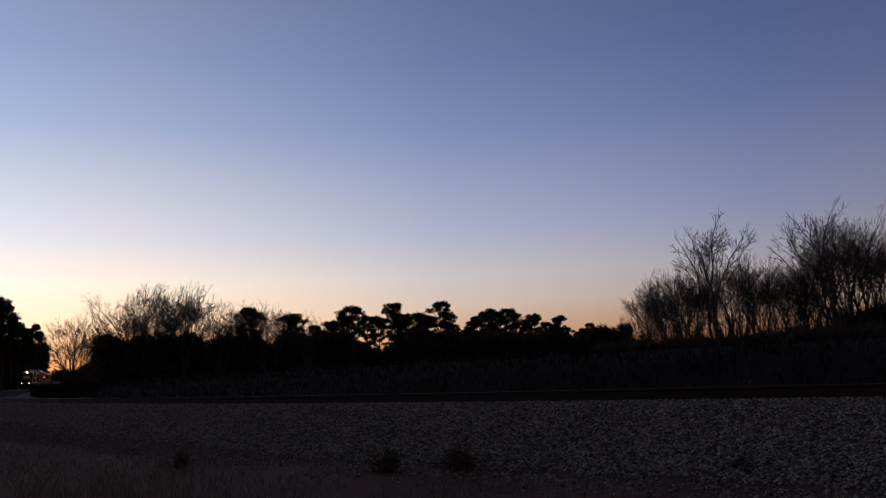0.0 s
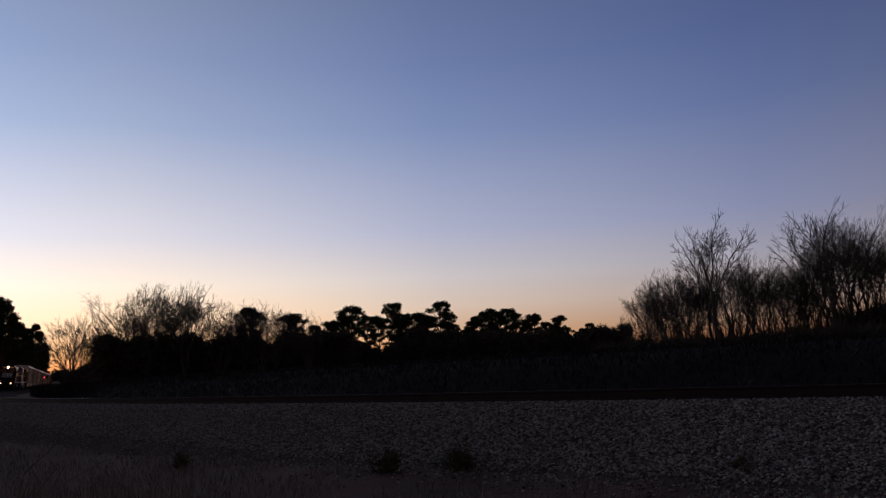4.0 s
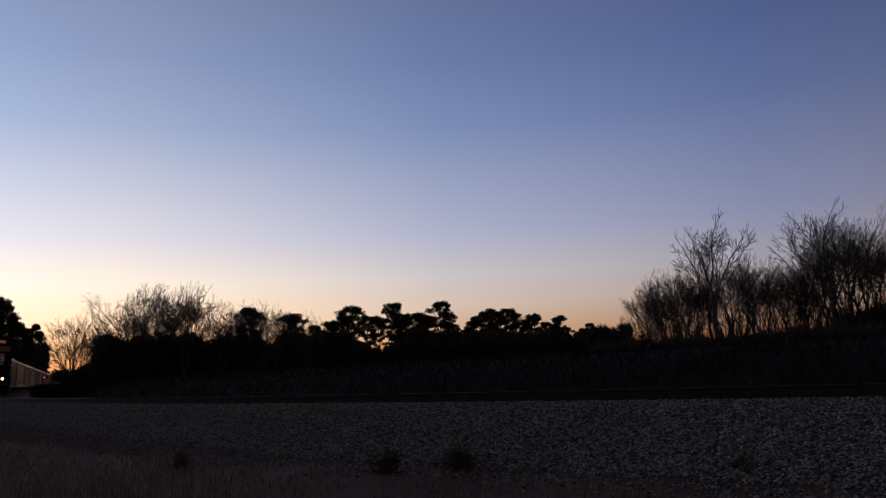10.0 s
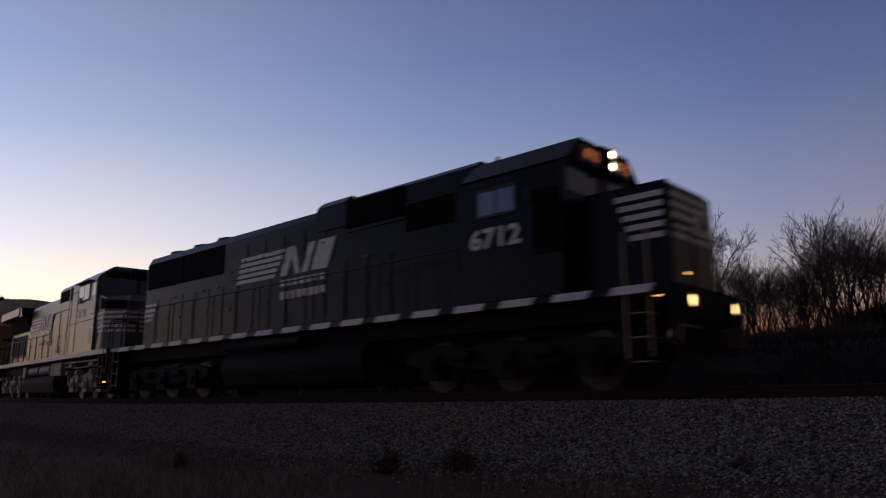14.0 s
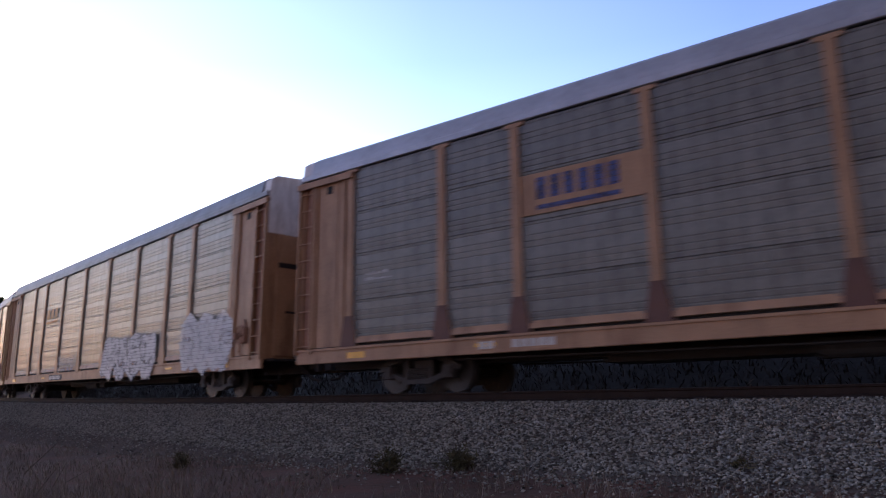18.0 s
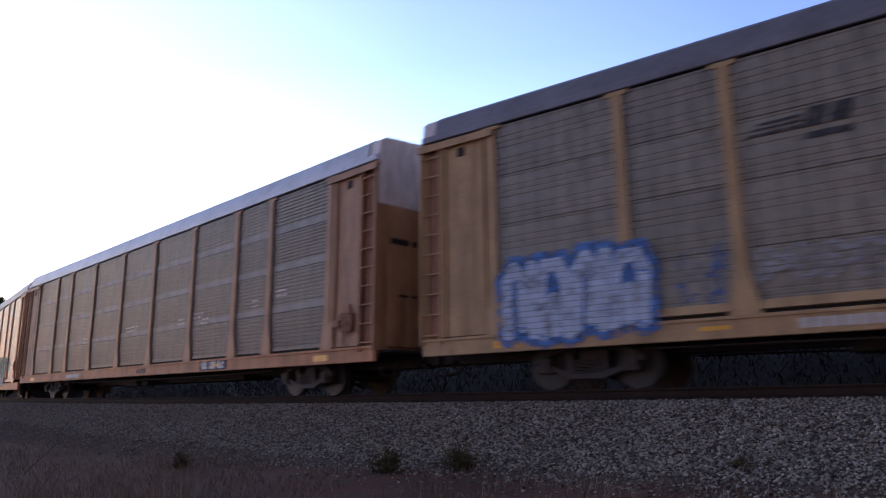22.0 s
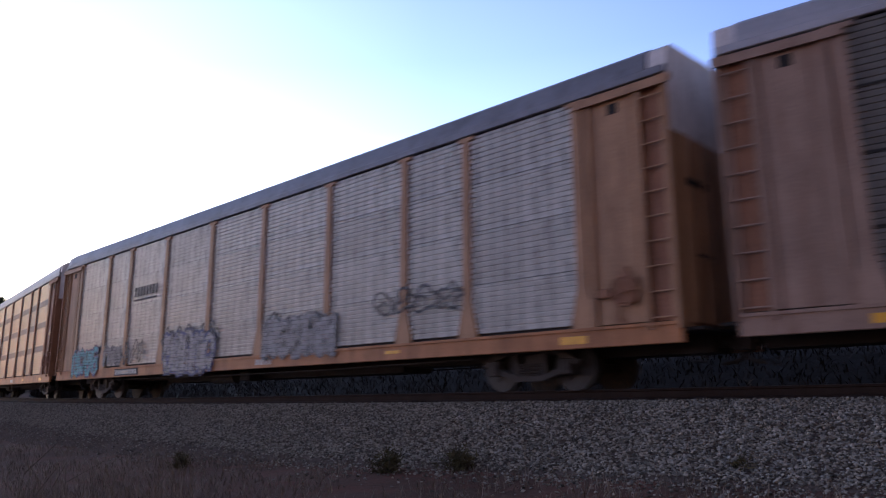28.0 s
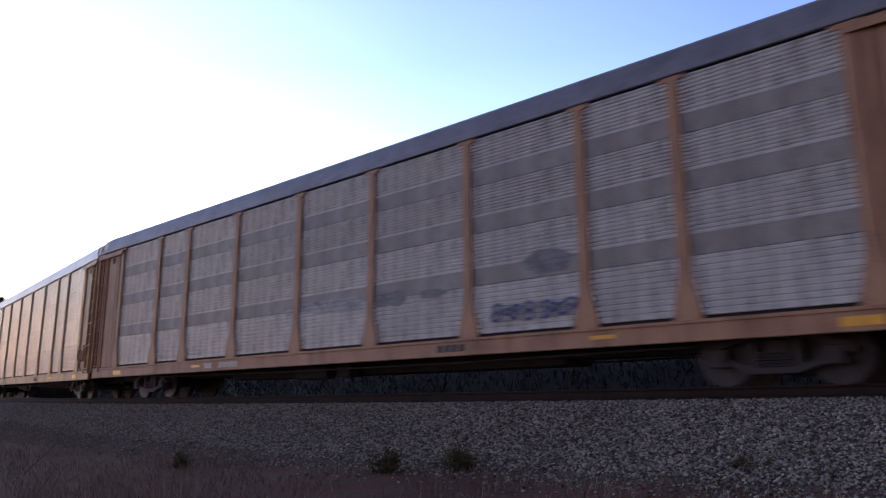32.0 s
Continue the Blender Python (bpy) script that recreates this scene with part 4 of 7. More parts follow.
def make_car_frame(bm):
    """The side frame of a two-axle freight truck, at y = 0."""
    prism(bm, [(-1.12, 0.46), (-0.8, 0.62), (-0.4, 0.73), (0.4, 0.73), (0.8, 0.62), (1.12, 0.46), (1.14, 0.57), (0.8, 0.75), (0.42, 0.86), (-0.42, 0.86), (-0.8, 0.75), (-1.14, 0.57)], -0.08, 0.08)
    prism(bm, [(-0.95, 0.42), (-0.35, 0.19), (0.35, 0.19), (0.95, 0.42), (0.9, 0.52), (0.33, 0.29), (-0.33, 0.29), (-0.9, 0.52)], -0.07, 0.07)
    for x in (-0.34, 0.34):
        box(bm, x - 0.06, x + 0.06, -0.065, 0.065, 0.24, 0.78)
    for x in (-0.875, 0.875):
        box(bm, x - 0.14, x + 0.14, -0.12, 0.12, 0.30, 0.60, 0.02)
        tube(bm, (x, -0.15, 0.457), (x, -0.10, 0.457), 0.10, 12)


def make_springs(bm):
    for x in (-0.17, 0.0, 0.17):
        for k in range(5):
            tube(bm, (x, 0, 0.30 + 0.05 * k), (x, 0, 0.335 + 0.05 * k), 0.075, 10)


def make_truck(parent, x, wheel_r, axles, frame_key, frame_make, frame_mat, half_gauge=1.03, label=""):
    tr = piece("truck", "bolster", lambda bm: box(bm, -0.2, 0.2, -1.0, 1.0, 0.42, 0.74, 0.03), parent, Matrix.Translation((x, 0, 0)), frame_mat, label=label)
    for s in (-1, 1):
        piece("side_frame", frame_key, frame_make, tr, Matrix.Translation((0, s * half_gauge, 0)), frame_mat)
        if frame_key == "car_frame":
            piece("spring_nest", "springs", make_springs, tr, Matrix.Translation((0, s * (half_gauge + 0.02), 0)), M_TRUCK)
    for a in axles:
        w = piece("wheelset", "wheelset_%d" % round(wheel_r * 1000), lambda bm: make_wheelset(bm, wheel_r), tr, ID, M_WHEEL, M_RIM)
        w.matrix_parent_inverse = Matrix.Translation((a, 0, wheel_r))
    return tr


def make_coupler(bm):
    box(bm, -0.55, 0.12, -0.10, 0.10, 0.72, 0.95, 0.02)
    prism(bm, [(0.10, -0.16), (0.34, -0.18), (0.36, -0.05), (0.24, 0.0), (0.36, 0.06), (0.34, 0.18), (0.10, 0.16)], 0.66, 1.0, "z")


def make_hose(bm):
    pts = [(0.0, -0.45, 0.78), (0.22, -0.43, 0.62), (0.45, -0.38, 0.45), (0.66, -0.30, 0.42)]
    pipe(bm, pts, 0.035, 8)


def make_brake_housing(bm):
    """The hand brake's gear box on its bracket, with the lever and the chain guide below."""
    box(bm, 12.50, 12.92, -1.70, -1.60, 1.42, 1.86, 0.03)
    box(bm, 12.18, 12.42, -1.72, -1.60, 1.55, 1.72, 0.02)
    box(bm, 12.42, 12.50, -1.66, -1.61, 1.58, 1.66)
    pipe(bm, [(12.60, -1.68, 1.45), (12.56, -1.68, 1.20), (12.70, -1.66, 1.08)], 0.022)
    prism(bm, [(12.60, 1.86), (12.82, 1.86), (12.72, 2.08)], -1.66, -1.61)


def make_brake_wheel(bm):
    c = Vector((12.72, -1.76, 1.64))
    rim = [(c.x + 0.25 * math.cos(a), c.y, c.z + 0.25 * math.sin(a)) for a in np.linspace(0, 2 * math.pi, 17)]
    pipe(bm, rim, 0.02)
    for k in range(5):
        a = k * 2 * math.pi / 5
        tube(bm, c, (c.x + 0.24 * math.cos(a), c.y, c.z + 0.24 * math.sin(a)), 0.012, 6)
    tube(bm, (c.x, -1.79, c.z), (c.x, -1.69, c.z), 0.045, 10)


def chalk(parent, x, z, width, seed):
    """A few thin white dashes chalked on a screen."""
    rnd = random.Random(seed)
    bm = B()
    for row in range(2):
        a = x + rnd.uniform(0, 0.2) * width
        while a < x + width * rnd.uniform(0.7, 1.0):
            w = rnd.uniform(0.05, 0.14)
            box(bm, a, a + w, -1.608, -1.606, z - 0.13 * row, z - 0.13 * row + rnd.uniform(0.03, 0.07))
            a += w + rnd.uniform(0.02, 0.08)
    part("chalk_marks", bm, M_STENCIL, parent, "small white chalk marks")["kind"] = "stuff"


def warning_plate(parent, x, z):
    bm = B()
    box(bm, x - 0.24, x + 0.24, -1.622, -1.613, z - 0.10, z + 0.10, 0.004)
    plate = part("warning_plate", bm, M_YELLOW, parent, "faded yellow plate")
    for k in (-1, 1):
        bm = B()
        box(bm, x - 0.19, x + 0.19, -1.626, -1.623, z + k * 0.045 - 0.018, z + k * 0.045 + 0.018)
        part("text_bar", bm, M_BLACKSTENCIL, plate)


def bars(bm, x0, x1, z0, z1, y, count, seed, gap=0.28):
    """Plain bars where writing cannot be read."""
    rnd = random.Random(seed)
    w = (x1 - x0) / count
    for i in range(count):
        if rnd.random() < 0.12:
            continue
        box(bm, x0 + i * w, x0 + (i + 1) * w - w * gap, y - 0.004, y, z0, z1)
    return bm


def lettering(name, text, size, m, material, parent, label="", squeeze=1.0):
    cu = bpy.data.curves.new(name, 'FONT')
    cu.body, cu.size, cu.align_x, cu.align_y, cu.extrude, cu.offset = text, size, 'CENTER', 'CENTER', 0.003, 0.028 * size
    cu.resolution_u = 3
    tmp = new(name, cu)
    me = bpy.data.meshes.new_from_object(tmp.evaluated_get(bpy.context.evaluated_depsgraph_get()))
    bpy.data.objects.remove(tmp)
    me.materials.clear()
    me.materials.append(material)
    me.transform(Matrix.Diagonal((squeeze, 1, 1, 1)))
    ob = new(name, me)
    ob.parent = parent
    # stands upright on the camera's side of the car
    ob.matrix_basis = m @ Matrix.Rotation(radians(90), 4, 'X')
    if label:
        ob["label"] = label
    return ob


def blob(bm, cx, cz, rx, rz, y, rnd, n=22, wob=0.16, power=2.6):
    """A rounded, uneven sprayed shape of 3 mm thickness."""
    ph, pts = rnd.random() * 6.3, []
    for i in range(n):
        a = 2 * math.pi * i / n
        c, s = math.cos(a), math.sin(a)
        r = 1 + wob * math.sin(3 * a + ph) * 0.5 + wob * math.sin(5 * a + ph * 1.7) * 0.4
        pts.append((cx + math.copysign(abs(c) ** (2 / power), c) * rx * r, cz + math.copysign(abs(s) ** (2 / power), s) * rz * r))
    v = [bm.verts.new((x, y, z)) for x, z in pts]
    bm.faces.new(v)


def strokes(bm, pts, r, y):
    """A sprayed line of constant breadth."""
    for (x0, z0), (x1, z1) in zip(pts[:-1], pts[1:]):
        d = Vector((x1 - x0, z1 - z0))
        if d.length < 1e-4:
            continue
        e = d.normalized() * r * 0.6
        n = Vector((-d.y, d.x)).normalized() * r
        q = [(x0 - e.x + n.x, z0 - e.y + n.y), (x0 - e.x - n.x, z0 - e.y - n.y), (x1 + e.x - n.x, z1 + e.y - n.y), (x1 + e.x + n.x, z1 + e.y + n.y)]
        bm.faces.new([bm.verts.new((x, y, z)) for x, z in q])
        y -= 0.0002


# loose sprayed forms, none of them a letter that could be read
SHAPES = [
    [[(0, 0), (0, 0.75), (0.25, 1), (0.75, 1), (1, 0.75), (1, 0)], [(0.5, 0.05), (0.5, 0.5)]],
    [[(0.2, 0.1), (0, 0.5), (0.1, 0.85), (0.5, 1), (0.9, 0.85), (1, 0.5), (0.8, 0.1), (0.45, 0.3)]],
    [[(0, 0.1), (0.15, 0.9), (0.45, 1), (0.55, 0.5), (0.5, 0.1), (0.8, 0.0), (1, 0.4), (0.9, 0.95)]],
    [[(0, 0), (0, 0.8), (0.3, 1), (0.6, 0.8), (0.6, 0.1)], [(0.6, 0.7), (1, 1), (1, 0)]],
    [[(0.1, 1), (0, 0.4), (0.3, 0), (0.7, 0), (1, 0.4), (0.9, 1)], [(0.5, 0.95), (0.5, 0.5)]],
    [[(0, 0.2), (0.5, 0), (1, 0.2), (0.9, 0.55), (0.2, 0.5), (0.1, 0.85), (0.5, 1), (0.9, 0.95)], [(0.2, 0.5), (0.2, 0.2)]],
]


def fat(bm, paths, r, y):
    """Rounded fat lines along the paths."""
    for path in paths:
        strokes(bm, path, r, y)
        for k, (x, z) in enumerate(path):
            ring = [bm.verts.new((x + r * math.cos(a), y - 0.0021 - 0.00005 * k, z + r * math.sin(a))) for a in np.linspace(0, 2 * math.pi, 10, endpoint=False)]
            bm.faces.new(ring)


def throw_up(parent, x0, x1, z0, z1, letters, fill, line, seed, label, edge=0.06, lift=0.0):
    """Bubble letters: each of fat sprayed strokes with an outline round them and thin marks on them."""
    rnd = random.Random(seed)
    w = (x1 - x0) / letters
    last = -1
    for i in range(letters):
        kind = rnd.choice([k for k in range(len(SHAPES)) if k != last])
        last = kind
        r = min(0.15 * w, 0.12 * (z1 - z0)) * rnd.uniform(0.9, 1.25)
        ax, bx = x0 + i * w + r * 0.75, x0 + (i + 1) * w - r * 0.75
        lo, hi = z0 + r + rnd.uniform(0, 0.08) * (z1 - z0), z1 - r - rnd.uniform(0, 0.12) * (z1 - z0)
        lean = rnd.uniform(-0.12, 0.14) * w
        paths = [[(ax + (bx - ax) * u + lean * (v - 0.5), lo + (hi - lo) * v) for u, v in p] for p in SHAPES[kind]]
        back, front, marks = B(), B(), B()
        fat(back, paths, r + edge, -1.664 - lift - 0.0035 * (i % 2))
        fat(front, paths, r, -1.672 - lift - 0.0035 * (i % 2))
        for p in paths:
            inner = [(x - r * 0.35, z + r * 0.4) for x, z in p[:-1]]
            if len(inner) > 1 and rnd.random() < 0.7:
                strokes(marks, inner, 0.014, -1.680 - lift)
        for k in range(2):
            x, z = rnd.choice(paths[0])
            strokes(marks, [(x - r * 0.7, z), (x + r * 0.6, z - r * rnd.uniform(0.0, 0.8))], 0.022, -1.684 - lift)
        letter = part("graffiti_letter", front, PAINT[fill], parent, label)
        part("letter_outline", back, PAINT[line], letter)
        part("letter_mark", marks, PAINT[line if line != fill else "grey"], letter)


def scrawl(parent, x0, x1, z0, z1, letters, ink, seed, label, r=0.035):
    """Sprayed outlines without a fill: looped and pointed strokes that run into each other."""
    rnd = random.Random(seed)
    w = (x1 - x0) / letters
    for i in range(letters):
        bm = B()
        cx, cz = x0 + (i + 0.5) * w + rnd.uniform(-0.08, 0.08) * w, (z0 + z1) / 2 + rnd.uniform(-0.06, 0.06) * (z1 - z0)
        hx, hz = w * rnd.uniform(0.48, 0.62), (z1 - z0) * rnd.uniform(0.40, 0.52)
        y = -1.664 - 0.002 * (i % 3)
        lobes, phase, sharp = rnd.choice((2, 3, 3, 5)), rnd.uniform(0, 6.28), rnd.uniform(0.22, 0.42)
        ring = []
        for k in range(19):
            a = 2 * math.pi * k / 18
            f = 1 - sharp + sharp * math.cos(lobes * a + phase)
            ring.append((cx + hx * f * math.cos(a) + 0.15 * hz * math.sin(a), cz + hz * (f + 0.25) * 0.85 * math.sin(a)))
        strokes(bm, ring, r, y)
        a = rnd.uniform(0, 3.14)
        strokes(bm, [(cx - 0.4 * hx * math.cos(a), cz - 0.4 * hz * math.sin(a)), (cx + 0.1 * hx, cz + 0.1 * hz), (cx + 0.45 * hx * math.cos(a + 0.7), cz + 0.45 * hz * math.sin(a + 0.7))], r * 0.9, y - 0.001)
        part("graffiti_letter", bm, PAINT[ink], parent, label)


def tint_patch(parent, x0, x1, z0, z1, ink, seed, label, count=9):
    rnd = random.Random(seed)
    for i in range(count):
        bm = B()
        blob(bm, rnd.uniform(x0, x1), rnd.uniform(z0 + 0.2, z1 - 0.2), (x1 - x0) / count * rnd.uniform(0.6, 1.1), (z1 - z0) * rnd.uniform(0.2, 0.42), -1.6065 - 0.0005 * i, rnd)
        part("paint_patch", bm, PAINT[ink], parent, label)


def bay(i, posts=POSTS):
    """The middle and the breadth of the screen between posts i and i + 1, counted from the front."""
    a, b = posts[i], posts[i + 1]
    return (a + b) / 2, a - b


def autorack(label, post, screen, roof, band="", plate=None, ends="grey", seed=0, ribs="even", edge="", kick=False, posts=POSTS, sill="", gusset="", drop=0.0, band_h=0.17, painted=None):
    """An enclosed two-level car carrier, its front to +x, the camera's side at -y."""
    rnd = random.Random(seed)
    car = thing("autorack", label, "railway car", "autoracks of the train")
    P, S, R = POST[post], SCREEN[screen], ROOF[roof]
    Bd = BAND[band] if band else S
    Ed = BAND[edge] if edge else S
    tiers = [TIERS[0] - drop] + TIERS[1:]
    low, tag = SILL_Z - drop, "_low" if drop else ""
    # opaque core, near-black to stand for the shade inside the car
    piece("inner_wall", "core", lambda bm: box(bm, -13.5, 13.5, -1.545, 1.545, 0.95, 5.36), car, ID, M_SLOTSHADE)
    piece("centre_sill", "centre_sill", lambda bm: (box(bm, -13.6, 13.6, -0.35, 0.35, 0.62, 0.96), box(bm, -6, 6, -0.5, 0.5, 0.50, 0.66)), car, ID, M_UNDER)
    for m in (ID, TURN):
        piece("side_sill", "side_sill" + tag, lambda bm: (box(bm, -13.65, 13.65, -1.625, -1.53, low, FLOOR_Z - drop, 0.012), box(bm, -13.65, 13.65, -1.66, -1.625, FLOOR_Z - 0.06 - drop, FLOOR_Z - 0.01 - drop)), car, m, POST[sill] if sill else P)
        piece("top_chord", "top_chord", lambda bm: box(bm, -13.65, 13.65, -1.655, -1.55, 5.385, 5.53, 0.015), car, m, R)
        for i in range(9):
            cx, w = bay(i, posts)
            for k in range(4):
                tall = tiers[k + 1] - tiers[k]
                foot = band_h if k > 0 and band else 0.04
                skin = painted.get((i, k), S) if painted and m is ID else S
                piece("side_screen", "screen_%s_%d_%d_%d_%d" % (ribs, round(w * 100), round(tall * 100), round(foot * 100), k > 0),
                      make_panel(w - 0.03, tall, EVEN if ribs == "even" else GROUPED, 0.026 if ribs == "even" else 0.018, foot, tiers[k]), car,
                      m @ Matrix.Translation((cx if m is ID else -cx, 0, tiers[k])), skin, Bd if k > 0 and skin is S else skin, Ed)
            if kick:
                piece("kick_plate", "kick_%d" % round(w * 100), lambda bm: prism(bm, [(-1.60, 1.14), (-1.652, 1.145), (-1.606, 1.29), (-1.60, 1.29)], -w / 2 + 0.12, w / 2 - 0.12, "x"), car,
                      m @ Matrix.Translation((cx if m is ID else -cx, 0, 0)), P)
        for x in posts:
            piece("side_post", "post", make_post, car, m @ Matrix.Translation((x, 0, 0)), P)
            if gusset and m is ID:
                piece("post_gusset", "gusset", make_gusset, car, Matrix.Translation((x, 0, 0)), POST[gusset])
        for e in (-1, 1):
            # the flat end panel beside the last post, its door track and the corner ladder
            piece("end_panel", "end_panel", lambda bm: prism(bm, [(-0.98, -1.60), (-0.84, -1.60), (-0.83, -1.66), (-0.72, -1.66), (-0.71, -1.60), (-0.55, -1.60), (-0.54, -1.612), (0.10, -1.612), (0.11, -1.60), (0.16, -1.60), (0.17, -1.65), (0.27, -1.65), (0.27, -1.55), (-0.98, -1.55)], 1.10, 5.34, "z"),
                  car, m @ Matrix.Translation((e * 12.84, 0, 0)) @ (ID if e > 0 else Matrix.Diagonal((-1, 1, 1, 1))), P)
            piece("ladder", "ladder", make_ladder, car, m @ Matrix.Translation((e * 13.38, 0, 0)), P)
            piece("ladder_recess", "ladder_recess", lambda bm: box(bm, -0.27, 0.14, -1.553, -1.548, 1.1, 5.3), car, m @ Matrix.Translation((e * 13.38, 0, 0)) @ (ID if e > 0 else Matrix.Diagonal((-1, 1, 1, 1))), POST["rusty"])
            piece("door_track", "door_track", lambda bm: (box(bm, -0.95, 1.0, -1.70, -1.60, 5.22, 5.31, 0.015), box(bm, -0.95, 1.0, -1.72, -1.69, 5.15, 5.31)), car,
                  m @ Matrix.Translation((e * 12.75, 0, 0)), P)
            # a thin plate, its colour standing for the shade of an opening
            piece("lamp_opening", "lamp_opening", lambda bm: box(bm, -0.10, 0.10, -1.618, -1.608, 4.90, 5.10), car, m @ Matrix.Translation((e * 12.6, 0, 0)), M_SLOTSHADE)
            piece("sill_reflector", "reflector_a", lambda bm: box(bm, -0.28, 0.28, -1.634, -1.626, 0.80, 0.94), car, m @ Matrix.Translation((e * 11.6, 0, 0)), M_YELLOW)
            piece("sill_reflector", "reflector_b", lambda bm: box(bm, -0.24, 0.24, -1.634, -1.626, 0.86, 0.93), car, m @ Matrix.Translation((e * (6.1 + rnd.random() * 2), 0, 0)), M_YELLOW)
        a = rnd.uniform(-7.5, -3.5)
        piece("stencil_plate", "stencil_plate", lambda bm: box(bm, -0.95, 0.95, -1.632, -1.626, 0.77, 1.0), car, m @ Matrix.Translation((a, 0, 0)), M_BLACKSTENCIL if seed % 2 else P)
        piece("stencil_line", "stencil_bars_%d" % (seed % 3), lambda bm: bars(bm, -0.88, 0.88, 0.81, 0.96, -1.633, 9, seed % 3), car, m @ Matrix.Translation((a, 0, 0)), M_STENCIL)
        piece("stencil_line", "stencil_short", lambda bm: bars(bm, -0.4, 0.4, 0.81, 0.96, -1.627, 4, 5), car, m @ Matrix.Translation((a + rnd.uniform(6.5, 9), 0, 0)), M_BLACKSTENCIL if seed % 2 == 0 else M_STENCIL)
        piece("brake_rod", "brake_rod", lambda bm: pipe(bm, [(-9, -1.3, 0.66), (-2, -1.32, 0.60), (4, -1.32, 0.60), (9, -1.3, 0.66)], 0.02), car, m, M_UNDER)

    def make_roof(bm):
        half = [(1.615, 5.54), (1.605, 5.64), (1.545, 5.88), (1.38, 6.00), (0.75, 6.07), (0.0, 6.09)]
        prism(bm, half + [(-y, z) for y, z in half[::-1][1:]], -13.3, 13.3, "x")
    piece("roof", "roof", make_roof, car, ID, R)
    for e in (-1, 1):
        m = Matrix.Rotation(0 if e > 0 else math.pi, 4, 'Z')
        piece("end_wall", "end_wall", lambda bm: prism(bm, [(-1.60, 0.98), (1.60, 0.98), (1.60, 5.383), (-1.60, 5.383)], 13.5, 13.655, "x"), car, m, P)
        piece("end_header", "end_header", lambda bm: (box(bm, 13.656, 13.674, -1.59, 1.59, 4.354, 5.40), prism(bm, [(1.60, 5.385), (1.60, 5.43), (1.53, 5.87), (1.36, 5.99), (0.0, 6.08), (-1.36, 5.99), (-1.53, 5.87), (-1.60, 5.43), (-1.60, 5.385)], 13.31, 13.66, "x")),
              car, m, M_ENDGREY if ends != "plain" else P)
        for s in (-1, 1):
            piece("end_door", "end_door", lambda bm: (box(bm, 13.664, 13.72, -0.64, 0.64, 1.05, 4.34, 0.02), box(bm, 13.72, 13.745, -0.04, 0.04, 1.1, 4.3)), car, m @ Matrix.Translation((0, s * 0.66, 0)), M_ENDGREY if ends == "white" else P)
            # the slots are thin plates with their shade painted in
            piece("end_slot", "end_slot", lambda bm: (box(bm, 13.722, 13.73, -0.45, 0.35, 3.42, 3.56), box(bm, 13.722, 13.73, -0.2, 0.35, 2.2, 2.26)), car, m @ Matrix.Translation((0, s * 0.8, 0)), M_SLOTSHADE)
        piece("end_platform", "end_platform", lambda bm: (box(bm, 13.6, 13.95, -1.45, 1.45, 0.92, 0.98, 0.01), pipe(bm, [(13.75, -1.5, 0.62), (13.75, -1.5, 0.42), (13.75, -1.1, 0.42), (13.75, -1.1, 0.7)], 0.018)), car, m, M_UNDER)
        piece("coupler", "coupler", make_coupler, car, m @ Matrix.Translation((13.83, 0, 0)), M_TRUCK)
        piece("air_hose", "air_hose", make_hose, car, m @ Matrix.Translation((13.8, 0, 0)), M_UNDER)
        make_truck(car, e * 10.2, 0.457, (-0.875, 0.875), "car_frame", make_car_frame, M_TRUCK)
    piece("brake_housing", "brake_housing", make_brake_housing, car, ID, POST["rusty"])
    piece("brake_wheel", "brake_wheel", make_brake_wheel, car, ID, POST["rusty"])
    piece("air_tank", "air_tank", lambda bm: (tube(bm, (-2.2, -0.85, 0.55), (-0.9, -0.85, 0.55), 0.17, 14), box(bm, -0.5, 0.0, -1.0, -0.6, 0.42, 0.72, 0.03)), car, ID, M_UNDER)
    if plate:
        i, z0, z1, ink = plate
        cx, w = bay(i, posts)
        bm = B()
        box(bm, cx - w / 2 + 0.05, cx + w / 2 - 0.05, -1.625, -1.604, z0, z1, 0.006)
        part("emblem_plate", bm, POST[ink] if ink in POST else PAINT[ink], car)
    return car


def emblem_shield(car, i, z0, z1):
    """A faded shield emblem: blue head with pale bars, red and pale stripes under it."""
    cx, w = bay(i)
    cx, w, h = cx + 0.04, (w - 0.45) * 0.85, z1 - z0
    bm = B()
    prism(bm, [(cx + x * w, z0 + z * h) for x, z in [(-0.47, 0.58), (0.47, 0.58), (0.45, 0.12), (0.2, 0.03), (0, 0.0), (-0.2, 0.03), (-0.45, 0.12)]], -1.631, -1.627)
    part("emblem_field", bm, PAINT["cream"], car)
    bm = B()
    prism(bm, [(cx + x * w, z0 + h * z) for x, z in [(-0.42, 0.955), (-0.22, 1.0), (0, 0.965), (0.22, 1.0), (0.42, 0.955), (0.52, 0.86), (0.49, 0.57), (-0.49, 0.57), (-0.52, 0.86)]], -1.636, -1.632)
    part("emblem_head", bm, PAINT["emblem"], car)
    for a, b in ((0.79, 0.90), (0.64, 0.74)):
        bm = B()
        box(bm, cx - w * 0.38, cx + w * 0.38, -1.639, -1.637, z0 + h * a, z0 + h * b)
        part("emblem_bar", bm, PAINT["cream"], car)
    for k in range(6):
        x = cx + (-0.40 + 0.16 * k) * w
        lo = 0.05 + 0.09 * abs(k - 2.5) / 2.5
        bm = B()
        box(bm, x - 0.042 * w, x + 0.042 * w, -1.634, -1.632, z0 + h * lo, z0 + h * 0.57)
        part("emblem_stripe", bm, PAINT["red"], car)


